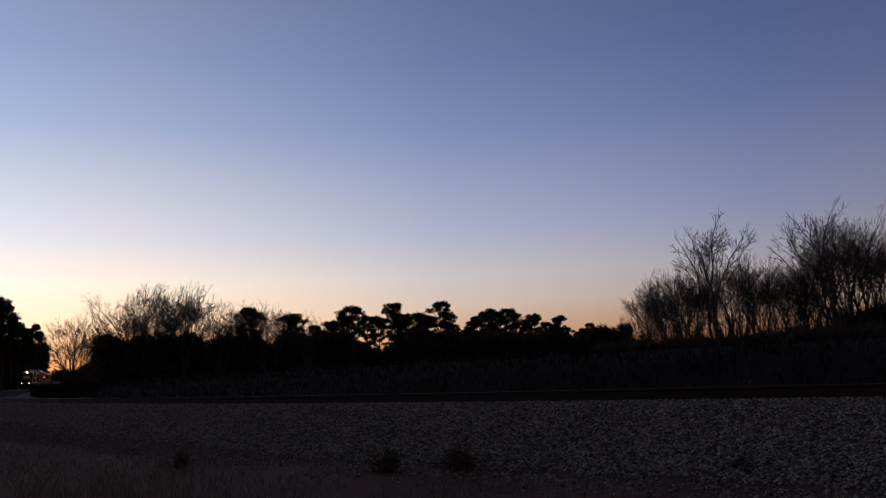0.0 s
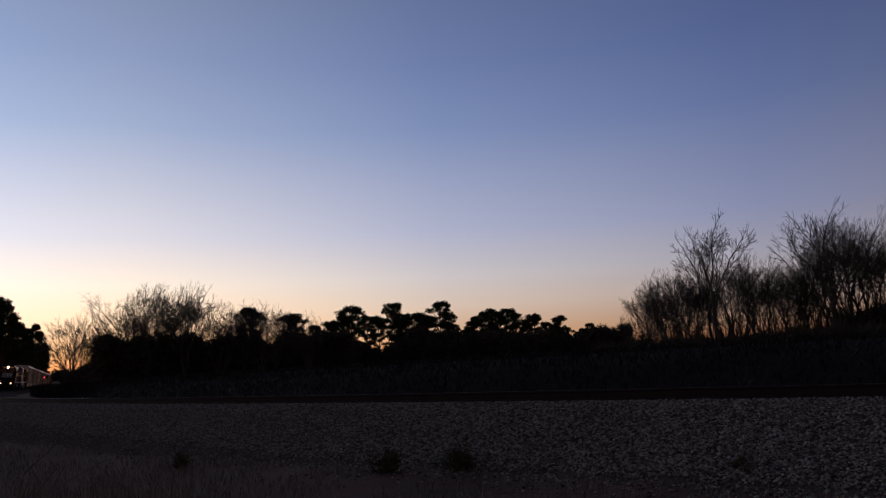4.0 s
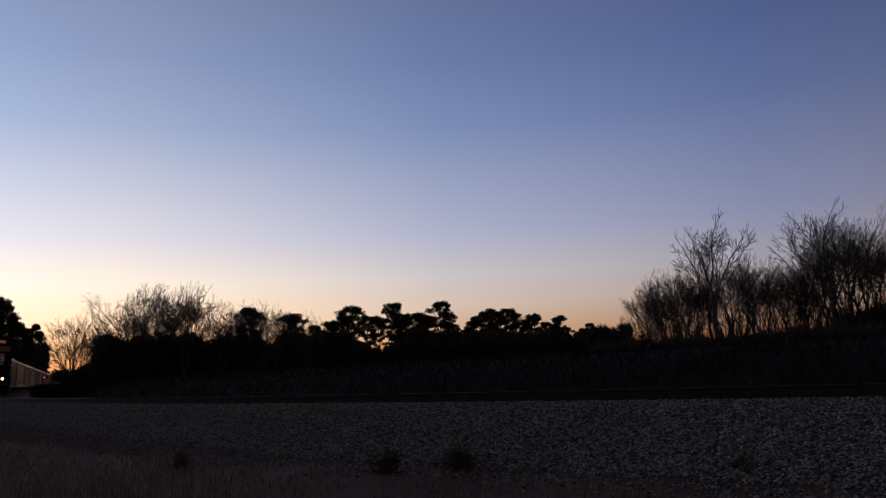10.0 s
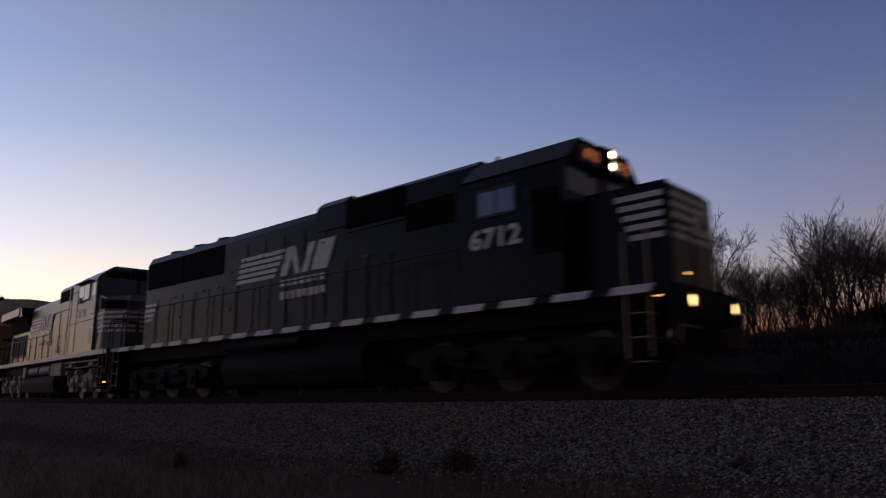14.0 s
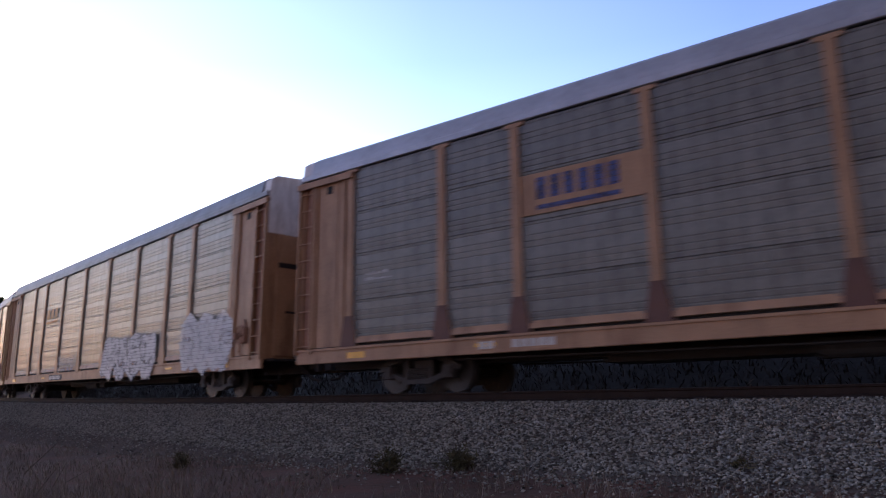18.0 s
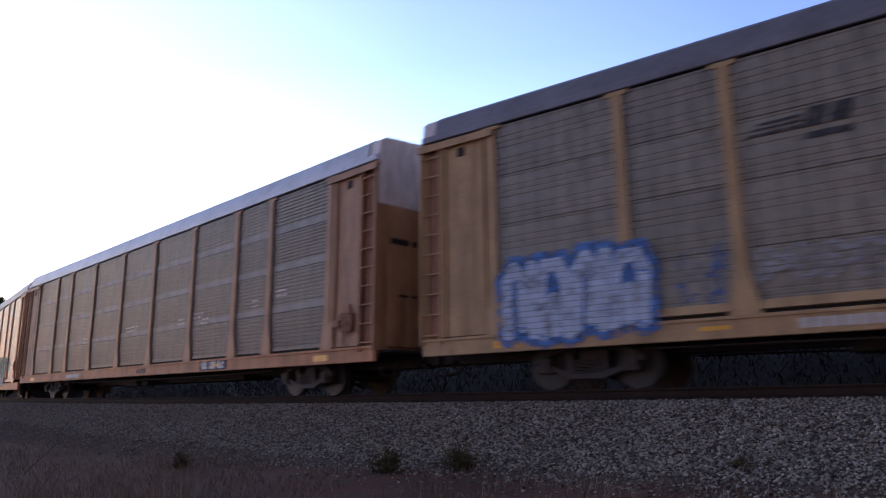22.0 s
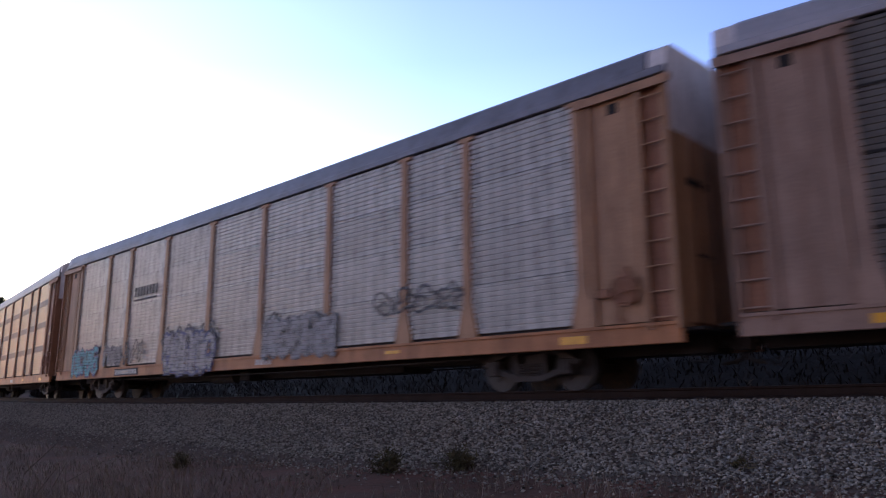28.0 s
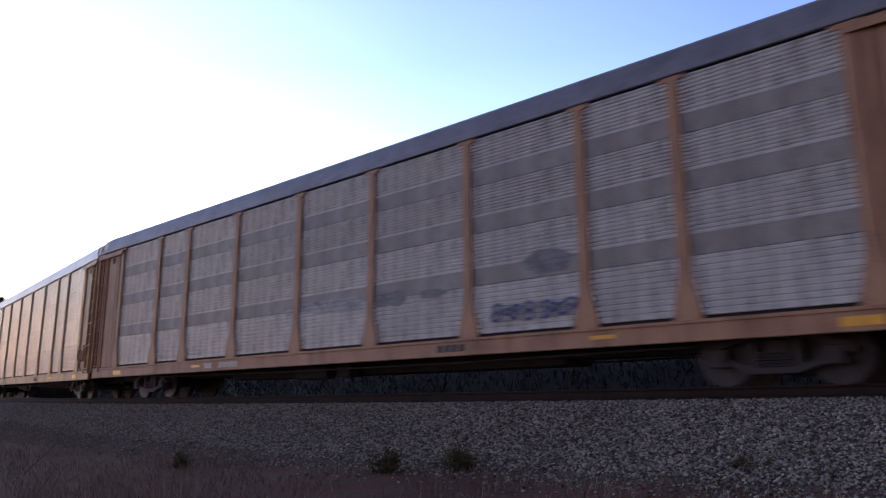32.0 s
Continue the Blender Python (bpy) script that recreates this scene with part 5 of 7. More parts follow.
def emblem_bars(car, i, z0, z1, ink, letters=6, posts=POSTS):
    """A road's mark as thick plain blocks over a bar."""
    cx, w = bay(i, posts)
    step = w * 0.66 / letters
    for k in range(letters):
        bm = B()
        x = cx - w * 0.33 + k * step
        box(bm, x, x + step * 0.68, -1.632, -1.628, z0 + (z1 - z0) * 0.32, z1)
        part("emblem_mark", bm, PAINT[ink], car)
    bm = B()
    box(bm, cx - w * 0.33, cx + w * 0.30, -1.632, -1.628, z0, z0 + (z1 - z0) * 0.14)
    part("emblem_bar", bm, PAINT[ink], car)


def emblem_streak(car, i, z0, z1, ink):
    """A road's mark: three long streaks running into two leaning blocks, a bar under them."""
    cx, w = bay(i)
    h, lean = z1 - z0, 0.10

    def mark(name, outline):
        bm = B()
        prism(bm, outline, -1.632, -1.627)
        part(name, bm, PAINT[ink], car)
    for k in range(3):
        z, left = z0 + h * (0.42 + 0.17 * k), cx - (0.40 - 0.03 * k) * w
        mark("emblem_streak", [(left, z), (cx - 0.10 * w, z), (cx - 0.10 * w, z + h * 0.09), (left, z + h * 0.06)])
    for x in (-0.10, 0.03):
        mark("emblem_mark", [(cx + x * w, z0 + h * 0.40), (cx + (x + 0.10) * w, z0 + h * 0.40), (cx + (x + 0.10) * w + lean, z0 + h), (cx + x * w + lean, z0 + h)])
    mark("emblem_bar", [(cx - 0.10 * w, z0), (cx + 0.13 * w, z0), (cx + 0.13 * w + 0.04, z0 + h * 0.2), (cx - 0.10 * w + 0.04, z0 + h * 0.2)])


# ---------------------------------------------------------------- the autoracks in their order
TRAIN = []
# where each car's middle rides behind the train's datum; past the list they follow at the mean spacing
PITCH, FRONT = 28.69, 5.91
MIDDLE_AT = {2: 49.0, 1: 20.05, 0: -8.62, -1: -37.45, -2: -65.95, -3: -94.75, -4: -123.1, -5: -152.1, -6: -181.1}


def couple(car, n):
    car.scale = (1.015, 1.0, 1.0)
    TRAIN.append((car, MIDDLE_AT[n] if n in MIDDLE_AT else -180.6 + (n + 6) * PITCH, 10.35))


c = autorack("tan and dark grey enclosed autorack with a pale roof", "tan", "dark", "light", "", (6, 3.36, 4.2, "tan"), seed=2, ribs="grouped", kick=True, gusset="foot")
emblem_bars(c, 6, 3.45, 4.1, "navy")
chalk(c, -11.4, 2.7, 0.8, 81)
couple(c, 2)

c = autorack("tan and grey autorack with white graffiti along its sill", "tan", "dark", "dark", "", seed=1, ribs="grouped", kick=True)
emblem_bars(c, 6, 3.4, 4.05, "mustard", 3)
throw_up(c, 8.8, 11.9, 0.70, 2.45, 3, "white", "white", 4, "white sprayed block letters", 0.16)
throw_up(c, 1.6, 6.7, 0.62, 2.25, 4, "white", "grey", 7, "white bubble letters outlined in grey", 0.05)
scrawl(c, -4.2, -1.8, 1.1, 1.75, 5, "dim", 9, "thin white scrawl", 0.04)
couple(c, 1)

c = autorack("mustard and grey autorack with blue graffiti near its rear", "yellow", "grey", "dark", seed=6, ribs="grouped", kick=True)
throw_up(c, -11.6, -8.7, 0.85, 2.5, 4, "pale", "blue", 12, "pale letters with a broad blue outline", 0.15)
tint_patch(c, -8.9, -7.5, 1.35, 2.2, "haze", 5, "blue spray haze", 7)
emblem_streak(c, 6, 3.72, 4.22, "black")
scrawl(c, -7.0, -4.6, 1.5, 2.12, 5, "dim", 33, "thin white scrawl", 0.035)
tint_patch(c, 5.3, 6.3, 1.25, 1.95, "haze", 6, "faint blue spray", 6)
scrawl(c, 10.4, 11.4, 2.3, 2.55, 3, "black", 34, "thin black scrawl", 0.02)
couple(c, 0)

c = autorack("brown-orange autorack with dark screens and pale bands", "tan", "charcoal", "light", "light", seed=4, sill="orange")
bm = B()
box(bm, 5.3, 7.0, -1.630, -1.626, 0.76, 1.07)
part("stencil_plate", bm, M_BLACKSTENCIL, c)
for x, z, w in ((-0.9, 2.45, 1.3), (3.5, 2.4, 0.5), (4.6, 2.5, 0.6), (5.2, 2.3, 0.5), (8.2, 2.55, 0.4), (9.4, 2.7, 0.5), (-5.3, 2.3, 0.9)):
    chalk(c, x, z, w, round(10 * x) + 90)
for k in range(3):
    bm = B()
    box(bm, 5.4 + 0.52 * k, 5.78 + 0.52 * k, -1.634, -1.631, 0.80, 1.04)
    part("sill_mark", bm, PAINT["white"], c, "bold white sill mark")
couple(c, -1)

c = autorack("orange autorack with pale screens, a shield emblem and long green graffiti", "orange", "silver", "dark", "", (7, 3.1, 5.34, "orange"), seed=8, drop=0.27)
emblem_shield(c, 7, 3.48, 5.18)
lettering("slogan", "BUILDING", 0.42, Matrix.Translation((bay(6)[0] + 0.25, -1.612, 4.62)), M_BLACKSTENCIL, c, "black slogan lettering", 1.05)
lettering("slogan", "AMERICA", 0.42, Matrix.Translation((bay(5)[0] - 0.1, -1.612, 4.62)), M_BLACKSTENCIL, c, "black slogan lettering", 1.05)
throw_up(c, -13.2, -8.9, 0.55, 2.25, 4, "jade", "deepgreen", 48, "green paint behind white letters", 0.10)
throw_up(c, -13.3, -8.8, 0.60, 2.35, 3, "white", "black", 41, "white letters with dark outlines", 0.04, 0.024)
throw_up(c, -8.4, -2.9, 0.85, 2.15, 7, "green", "deepgreen", 42, "green bubble letters")
throw_up(c, -2.6, 3.0, 0.75, 1.95, 6, "blue", "navy", 43, "blue letters with dark outlines")
scrawl(c, -2.7, 2.4, 1.7, 2.3, 8, "dim", 46, "pale outlines over blue paint", 0.05)
throw_up(c, 3.2, 8.6, 1.0, 2.3, 5, "jade", "deepgreen", 44, "green letters with dark outlines", 0.10)
throw_up(c, 3.0, 8.4, 0.6, 1.25, 7, "dim", "deepgreen", 47, "pale letters below green ones")
tint_patch(c, 8.9, 11.4, 1.2, 2.2, "teal", 45, "faded teal paint", 4)
couple(c, -2)

c = autorack("pinkish-brown autorack with dark screens and white outline graffiti", "brown", "charcoal", "light", "gap", (7, 3.3, 5.3, "brown"), seed=5, band_h=0.05)
for x, z, w in ((9.3, 2.5, 0.6), (10.2, 2.5, 0.3), (4.4, 2.35, 0.9)):
    chalk(c, x, z, w, round(10 * x) + 290)
warning_plate(c, 12.78, 2.78)
scrawl(c, 6.1, 11.7, 0.70, 2.1, 4, "white", 52, "white outline letters", 0.045)
scrawl(c, 1.4, 5.7, 1.15, 2.3, 5, "dim", 56, "thin white outline letters", 0.035)
throw_up(c, -4.3, 0.4, 1.15, 2.2, 6, "navy", "haze", 53, "dark blue letters with hazy blue outlines", 0.05)
scrawl(c, -4.3, 0.4, 1.2, 2.2, 6, "pale", 57, "pale outlines over blue letters", 0.025)
scrawl(c, -11.4, -4.6, 1.15, 2.0, 8, "dim", 54, "faint white scrawl", 0.045)
tint_patch(c, -10.8, -5.0, 1.1, 2.1, "jade", 58, "faded green paint", 5)
couple(c, -3)

c = autorack("tan-orange autorack with white galvanised screens and black scrawls", "tan", "silver", "dark", seed=9, sill="orange", edge="pale")
throw_up(c, -11.9, -9.4, 0.80, 1.95, 4, "teal", "navy", 61, "teal letters with dark outlines")
throw_up(c, -8.9, -7.3, 1.15, 1.85, 2, "grey", "grey", 65, "flat grey painted patches")
scrawl(c, -7.2, -5.6, 1.1, 2.0, 3, "black", 66, "thin black scrawl", 0.035)
throw_up(c, -4.1, -0.9, 0.65, 2.05, 5, "dim", "navy", 62, "grey letters with dark outlines", 0.09)
scrawl(c, -4.2, -0.7, 1.3, 2.25, 5, "black", 67, "black outlines over grey letters", 0.04)
throw_up(c, 1.7, 4.8, 0.9, 2.05, 5, "dim", "grey", 63, "grey letters with dark outlines")
scrawl(c, 1.7, 4.8, 0.9, 2.1, 5, "black", 68, "black outlines over grey letters", 0.04)
scrawl(c, 6.2, 9.0, 1.7, 2.3, 4, "black", 64, "thin black scrawl", 0.03)
emblem_bars(c, 6, 3.35, 3.85, "black", 8)
couple(c, -4)

cream = {(8, 2): PAINT["cream"], (8, 3): PAINT["cream"]}
c = autorack("rust-brown autorack with grimy brown-grey screens and a painted slogan", "rusty", "brownish", "dark", "shade", (7, 3.3, 5.34, "orange"), seed=11, edge="pale", ends="white", sill="orange", gusset="foot", band_h=0.28, painted=cream)
emblem_shield(c, 7, 3.48, 5.18)
cx, w = bay(8)
chalk(c, -11.4, 2.4, 0.7, 88)
warning_plate(c, 12.75, 2.9)
lettering("slogan", "We will", 0.72, Matrix.Translation((cx, -1.612, 4.72)), M_BLACKSTENCIL, c, "black slogan lettering", 1.0)
lettering("slogan", "deliver", 0.72, Matrix.Translation((cx, -1.612, 3.75)), M_BLACKSTENCIL, c, "black slogan lettering", 1.0)
couple(c, -5)

c = autorack("orange-brown autorack with pale screens striped by dark bands", "tan", "silver", "dark", "faded", seed=14, edge="pale", band_h=0.36)
tint_patch(c, -1.2, 1.2, 1.9, 2.4, "dim", 72, "smudged grey paint", 3)
tint_patch(c, 1.7, 3.4, 1.9, 2.35, "grey", 71, "smudged grey paint", 3)
tint_patch(c, 4.6, 6.6, 2.1, 2.7, "grey", 74, "smudged grey paint", 3)
scrawl(c, 5.0, 7.0, 1.35, 1.7, 5, "navy", 73, "faint blue scrawl", 0.03)
couple(c, -6)

REST = [("mustard autorack with pale galvanised screens", "yellow", "silver", "light", ""), ("tan autorack with dark screens and a red roof", "tan", "dark", "red", ""),
        ("pinkish-brown autorack with grey screens", "brown", "grey", "dark", "gap"), ("orange autorack with grey screens and pale bands", "orange", "grey", "light", "light")]
for k, n in enumerate(range(-7, -20, -1)):
    lab, p, s, r, b = REST[k % 4]
    couple(autorack(lab, p, s, r, b, seed=20 + k), n)


# ---------------------------------------------------------------- the two locomotives
M_LOCO = surface("black_locomotive_paint", (0.0045, 0.005, 0.0065), 0.30, vary=0.5, scale=1.1, fine=9, bump=0.2, stain=(0.011, 0.0105, 0.010), stain_amount=0.4, streak=5, spec=0.12)
M_LOCODULL = surface("dusty_black_paint", (0.096, 0.101, 0.109), 0.36, vary=0.4, scale=1.1, fine=10, bump=0.2, stain=(0.04, 0.038, 0.036), stain_amount=0.6, streak=5, spec=0.5)
M_LOCOUNDER = surface("oily_black_steel", (0.009, 0.0085, 0.008), 0.8, vary=0.4, scale=2, fine=20, stain=(0.022, 0.017, 0.014), stain_amount=0.35, spec=0.2)
M_GRILLE = surface("dark_radiator_screen", (0.005, 0.005, 0.006), 0.9, vary=0.3, scale=6, fine=40, spec=0.1)
M_WHITE = surface("white_stripe_paint", (0.74, 0.74, 0.72), 0.5, vary=0.15, scale=3, fine=16, stain=(0.3, 0.29, 0.27), stain_amount=0.4)
M_GLASS = surface("cab_glass", (0.05, 0.06, 0.07), 0.08, vary=0.1, bump=0.0, spec=0.8)
# pale half-metallic base: part of the sky's brightness in the glass is painted in
M_PANE = surface("sky_tinted_cab_pane", (0.15, 0.165, 0.19), 0.15, 0.5, vary=0.1, bump=0.0)
M_HEAD = glow("lit_headlamp", (1.0, 0.74, 0.42), 60.0)
M_DITCH = glow("lit_ditch_lamp", (1.0, 0.62, 0.26), 5.0)
M_STEP = glow("step_lamp", (1.0, 0.45, 0.12), 1.4)
M_BOARD = surface("number_board", (0.20, 0.15, 0.13), 0.5, vary=0.1)
M_DIGIT = glow("lit_number_digits", (1.0, 0.28, 0.08), 0.3)
M_RAILING = surface("black_handrail", (0.008, 0.008, 0.008), 0.6, vary=0.2, scale=4)
M_STEPEDGE = surface("scuffed_step_edge", (0.30, 0.24, 0.15), 0.6, vary=0.3, scale=5)


def solid(name, parent, material, make, label="", bevel=0.0):
    bm = B()
    make(bm)
    if bevel:
        bmesh.ops.bevel(bm, geom=bm.edges[:], offset=bevel, segments=2, affect='EDGES')
    return part(name, bm, material, parent, label)


def both(parent, name, key, make, material, label=""):
    """The same part on both sides."""
    for m in (ID, Matrix.Diagonal((1, -1, 1, 1))):
        piece(name, key, make, parent, m, material, label=label)


def make_loco_frame(bm):
    """The side frame of a three-axle locomotive truck, at y = 0."""
    out = [(-2.75, 0.62), (-2.3, 0.52), (-1.5, 0.58), (-1.1, 0.44), (-0.4, 0.44), (0.0, 0.52), (0.4, 0.44), (1.1, 0.44), (1.5, 0.58), (2.3, 0.52), (2.75, 0.62),
           (2.7, 0.86), (1.6, 0.98), (0.9, 0.88), (0.0, 1.02), (-0.9, 0.88), (-1.6, 0.98), (-2.7, 0.86)]
    prism(bm, out, -0.09, 0.09)
    for x in (-1.95, 0.0, 1.95):
        prism(bm, [(x - 0.28, 0.25), (x + 0.28, 0.25), (x + 0.20, 0.80), (x - 0.20, 0.80)], -0.19, 0.14)
        tube(bm, (x, -0.24, 0.53), (x, -0.17, 0.53), 0.13, 14)
    for x in (-1.0, 1.0):
        tube(bm, (x - 0.22, -0.16, 0.72), (x + 0.22, -0.16, 0.72), 0.12, 12)
        for k in range(4):
            tube(bm, (x, -0.14, 0.30 + 0.05 * k), (x, -0.14, 0.33 + 0.05 * k), 0.09, 10)


def railing(parent, x0, x1, base, top, step, side_y=1.48):
    n = max(2, round((x1 - x0) / step))
    for s in (-1, 1):
        y = s * side_y
        solid("handrail", parent, M_RAILING, lambda bm: pipe(bm, [(x0, y, base), (x0, y, top), (x1, y, top), (x1, y, base)], 0.022, 8))
        for i in range(1, n):
            x = x0 + (x1 - x0) * i / n
            piece("handrail_post", "rail_post_%d" % round((top - base) * 100), lambda bm: (tube(bm, (0, 0, 0), (0, 0, top - base), 0.022, 8), box(bm, -0.06, 0.06, -0.02, 0.02, -0.12, 0.05)),
                  parent, Matrix.Translation((x, y, base)), M_RAILING)


def stripes(parent, pts, y, material, m=ID):
    """Slanted bars: rows of (x0, x1, z0, z1) leaning forward."""
    for x0, x1, z0, z1, lean in pts:
        bm = B()
        prism(bm, [(x0, z0), (x1, z0), (x1 + lean, z1), (x0 + lean, z1)], y - 0.004, y)
        ob = part("paint_stripe", bm, material, parent)
        ob.matrix_basis = m


def road_mark(parent, x, z, y, k=1.0):
    """A slanted two-letter mark drawn as plain strokes, a tail of bars behind it, and two rows of bars below."""
    stripes(parent, [(x - 3.5 * k + 0.05 * i, x - (1.15 - 0.14 * i) * k, z + 0.20 * i * k, z + (0.20 * i + 0.13) * k, 0.05) for i in range(5)], y, M_WHITE)
    for pts in ([(-0.80, 0.0), (-0.40, 0.0), (-0.02, 0.95), (-0.42, 0.95)], [(-0.30, 0.95), (0.02, 0.95), (0.32, 0.0), (0.05, 0.0)], [(0.40, 0.0), (0.72, 0.0), (1.10, 0.95), (0.78, 0.95)],
                [(0.90, 0.0), (1.75, 0.0), (2.13, 0.95), (1.28, 0.95)]):
        bm = B()
        prism(bm, [(x + a * k, z + b * k) for a, b in pts], y - 0.004, y)
        part("mark_stroke", bm, M_WHITE, parent)
    rnd = random.Random(3)
    for z0, z1, n in ((-0.36, -0.14, 7), (-0.80, -0.54, 8)):
        for i in range(n):
            bm = B()
            a, w = x - 0.75 * k + i * 2.5 * k / n, 2.5 * k / n * rnd.uniform(0.55, 0.8)
            box(bm, a, a + w, y - 0.004, y, z + z0 * k, z + z1 * k)
            part("name_bar", bm, M_WHITE, parent)


def hood_doors(parent, x0, x1, z0, z1, y, width, paint):
    n = round((x1 - x0) / width)
    for s in (ID, Matrix.Diagonal((1, -1, 1, 1))):
        for i in range(n):
            x = x0 + (x1 - x0) * (i + 0.5) / n
            d = piece("hood_door", "hood_door_%d_%d" % (round(width * 100), round((z1 - z0) * 100)),
                      lambda bm: (box(bm, -width / 2 + 0.025, width / 2 - 0.025, -0.022, 0.0, 0.02, z1 - z0 - 0.02, 0.008),
                                  box(bm, -width / 2 + 0.05, -width / 2 + 0.09, -0.035, -0.02, 0.2, 0.32), box(bm, -width / 2 + 0.05, -width / 2 + 0.09, -0.035, -0.02, z1 - z0 - 0.35, z1 - z0 - 0.23),
                                  box(bm, width / 2 - 0.14, width / 2 - 0.07, -0.045, -0.02, (z1 - z0) * 0.48, (z1 - z0) * 0.54)),
                      parent, s @ Matrix.Translation((x, -y, z0)), paint)


def steps(parent, x, y0, y1, tops, facing):
    for s in (-1, 1):
        for z in tops:
            solid("step", parent, M_STEPEDGE, lambda bm: box(bm, x - 0.16, x + 0.16, s * y0, s * y1, z - 0.025, z, 0.006), "scuffed steel step")
        solid("step_well", parent, M_LOCO, lambda bm: box(bm, x - facing * 0.24 - 0.03, x - facing * 0.24 + 0.03, s * y0, s * y1, 0.35, 1.62))
        for dx in (0.2, -0.24):
            solid("grab_iron", parent, M_STEPEDGE, lambda bm: pipe(bm, [(x + facing * dx, s * y1, 0.5), (x + facing * dx, s * y1, 2.35), (x + facing * (dx - 0.12), s * (y1 - 0.25), 2.7)], 0.022, 8))


def pilot(parent, x, facing):
    solid("pilot_plate", parent, M_LOCOUNDER, lambda bm: box(bm, x - 0.06, x + 0.06, -1.5, 1.5, 0.75, 1.72, 0.02))
    solid("snow_plough", parent, M_LOCOUNDER, lambda bm: prism(bm, [(x + facing * 0.05, 0.75), (x + facing * 0.42, 0.28), (x + facing * 0.42, 0.16), (x - facing * 0.05, 0.30)], -1.35, 1.35))
    piece("coupler", "coupler", make_coupler, parent, Matrix.Translation((x + facing * 0.25, 0, 0)) @ (ID if facing > 0 else TURN), M_TRUCK)
    for s in (-1, 1):
        for k in range(4):
            solid("hose", parent, M_LOCOUNDER, lambda bm: pipe(bm, [(x + facing * 0.07, s * (0.4 + 0.09 * k), 1.2), (x + facing * 0.22, s * (0.4 + 0.09 * k), 0.95), (x + facing * 0.2, s * (0.42 + 0.09 * k), 0.5)], 0.022, 6))
        solid("end_rail", parent, M_RAILING, lambda bm: pipe(bm, [(x, s * 1.45, 1.7), (x, s * 1.45, 2.75), (x + facing * 0.05, s * 0.55, 2.75), (x + facing * 0.05, s * 0.55, 1.7)], 0.022, 8))
        solid("uncoupling_lever", parent, M_STEPEDGE, lambda bm: pipe(bm, [(x + facing * 0.1, s * 0.3, 1.0), (x + facing * 0.12, s * 1.4, 1.0), (x + facing * 0.12, s * 1.45, 0.75)], 0.016, 6))


def open_tube(bm, x0, x1, y, z, r_out, r_in, seg=16):
    """A short pipe along x, open at its front end."""
    rings = []
    for x, r in ((x0, r_out), (x1, r_out), (x1, r_in), (x0 + 0.02, r_in)):
        rings.append([bm.verts.new((x, y + r * math.cos(a), z + r * math.sin(a))) for a in np.linspace(0, 2 * math.pi, seg, endpoint=False)])
    for lo, hi in zip(rings[:-1], rings[1:]):
        for k in range(seg):
            bm.faces.new((lo[k], lo[(k + 1) % seg], hi[(k + 1) % seg], hi[k]))
    bm.faces.new(rings[0][::-1])
    bm.faces.new(rings[-1])


def lamp_pair(parent, x, y, z, r, material, vertical, name, facing=1):
    for k in (-1, 1):
        yy, zz = (y, z + k * r * 1.2) if vertical else (y + k * r * 1.2, z)
        lens = solid(name, parent, M_LOCO, lambda bm: open_tube(bm, x - facing * 0.14, x, yy, zz, r * 1.18, r))
        solid("lens", lens, material, lambda bm: tube(bm, (x - facing * 0.09, yy, zz), (x - facing * 0.075, yy, zz), r * 0.98, 16), "lit warm white lens" if material in (M_HEAD, M_DITCH) else "")


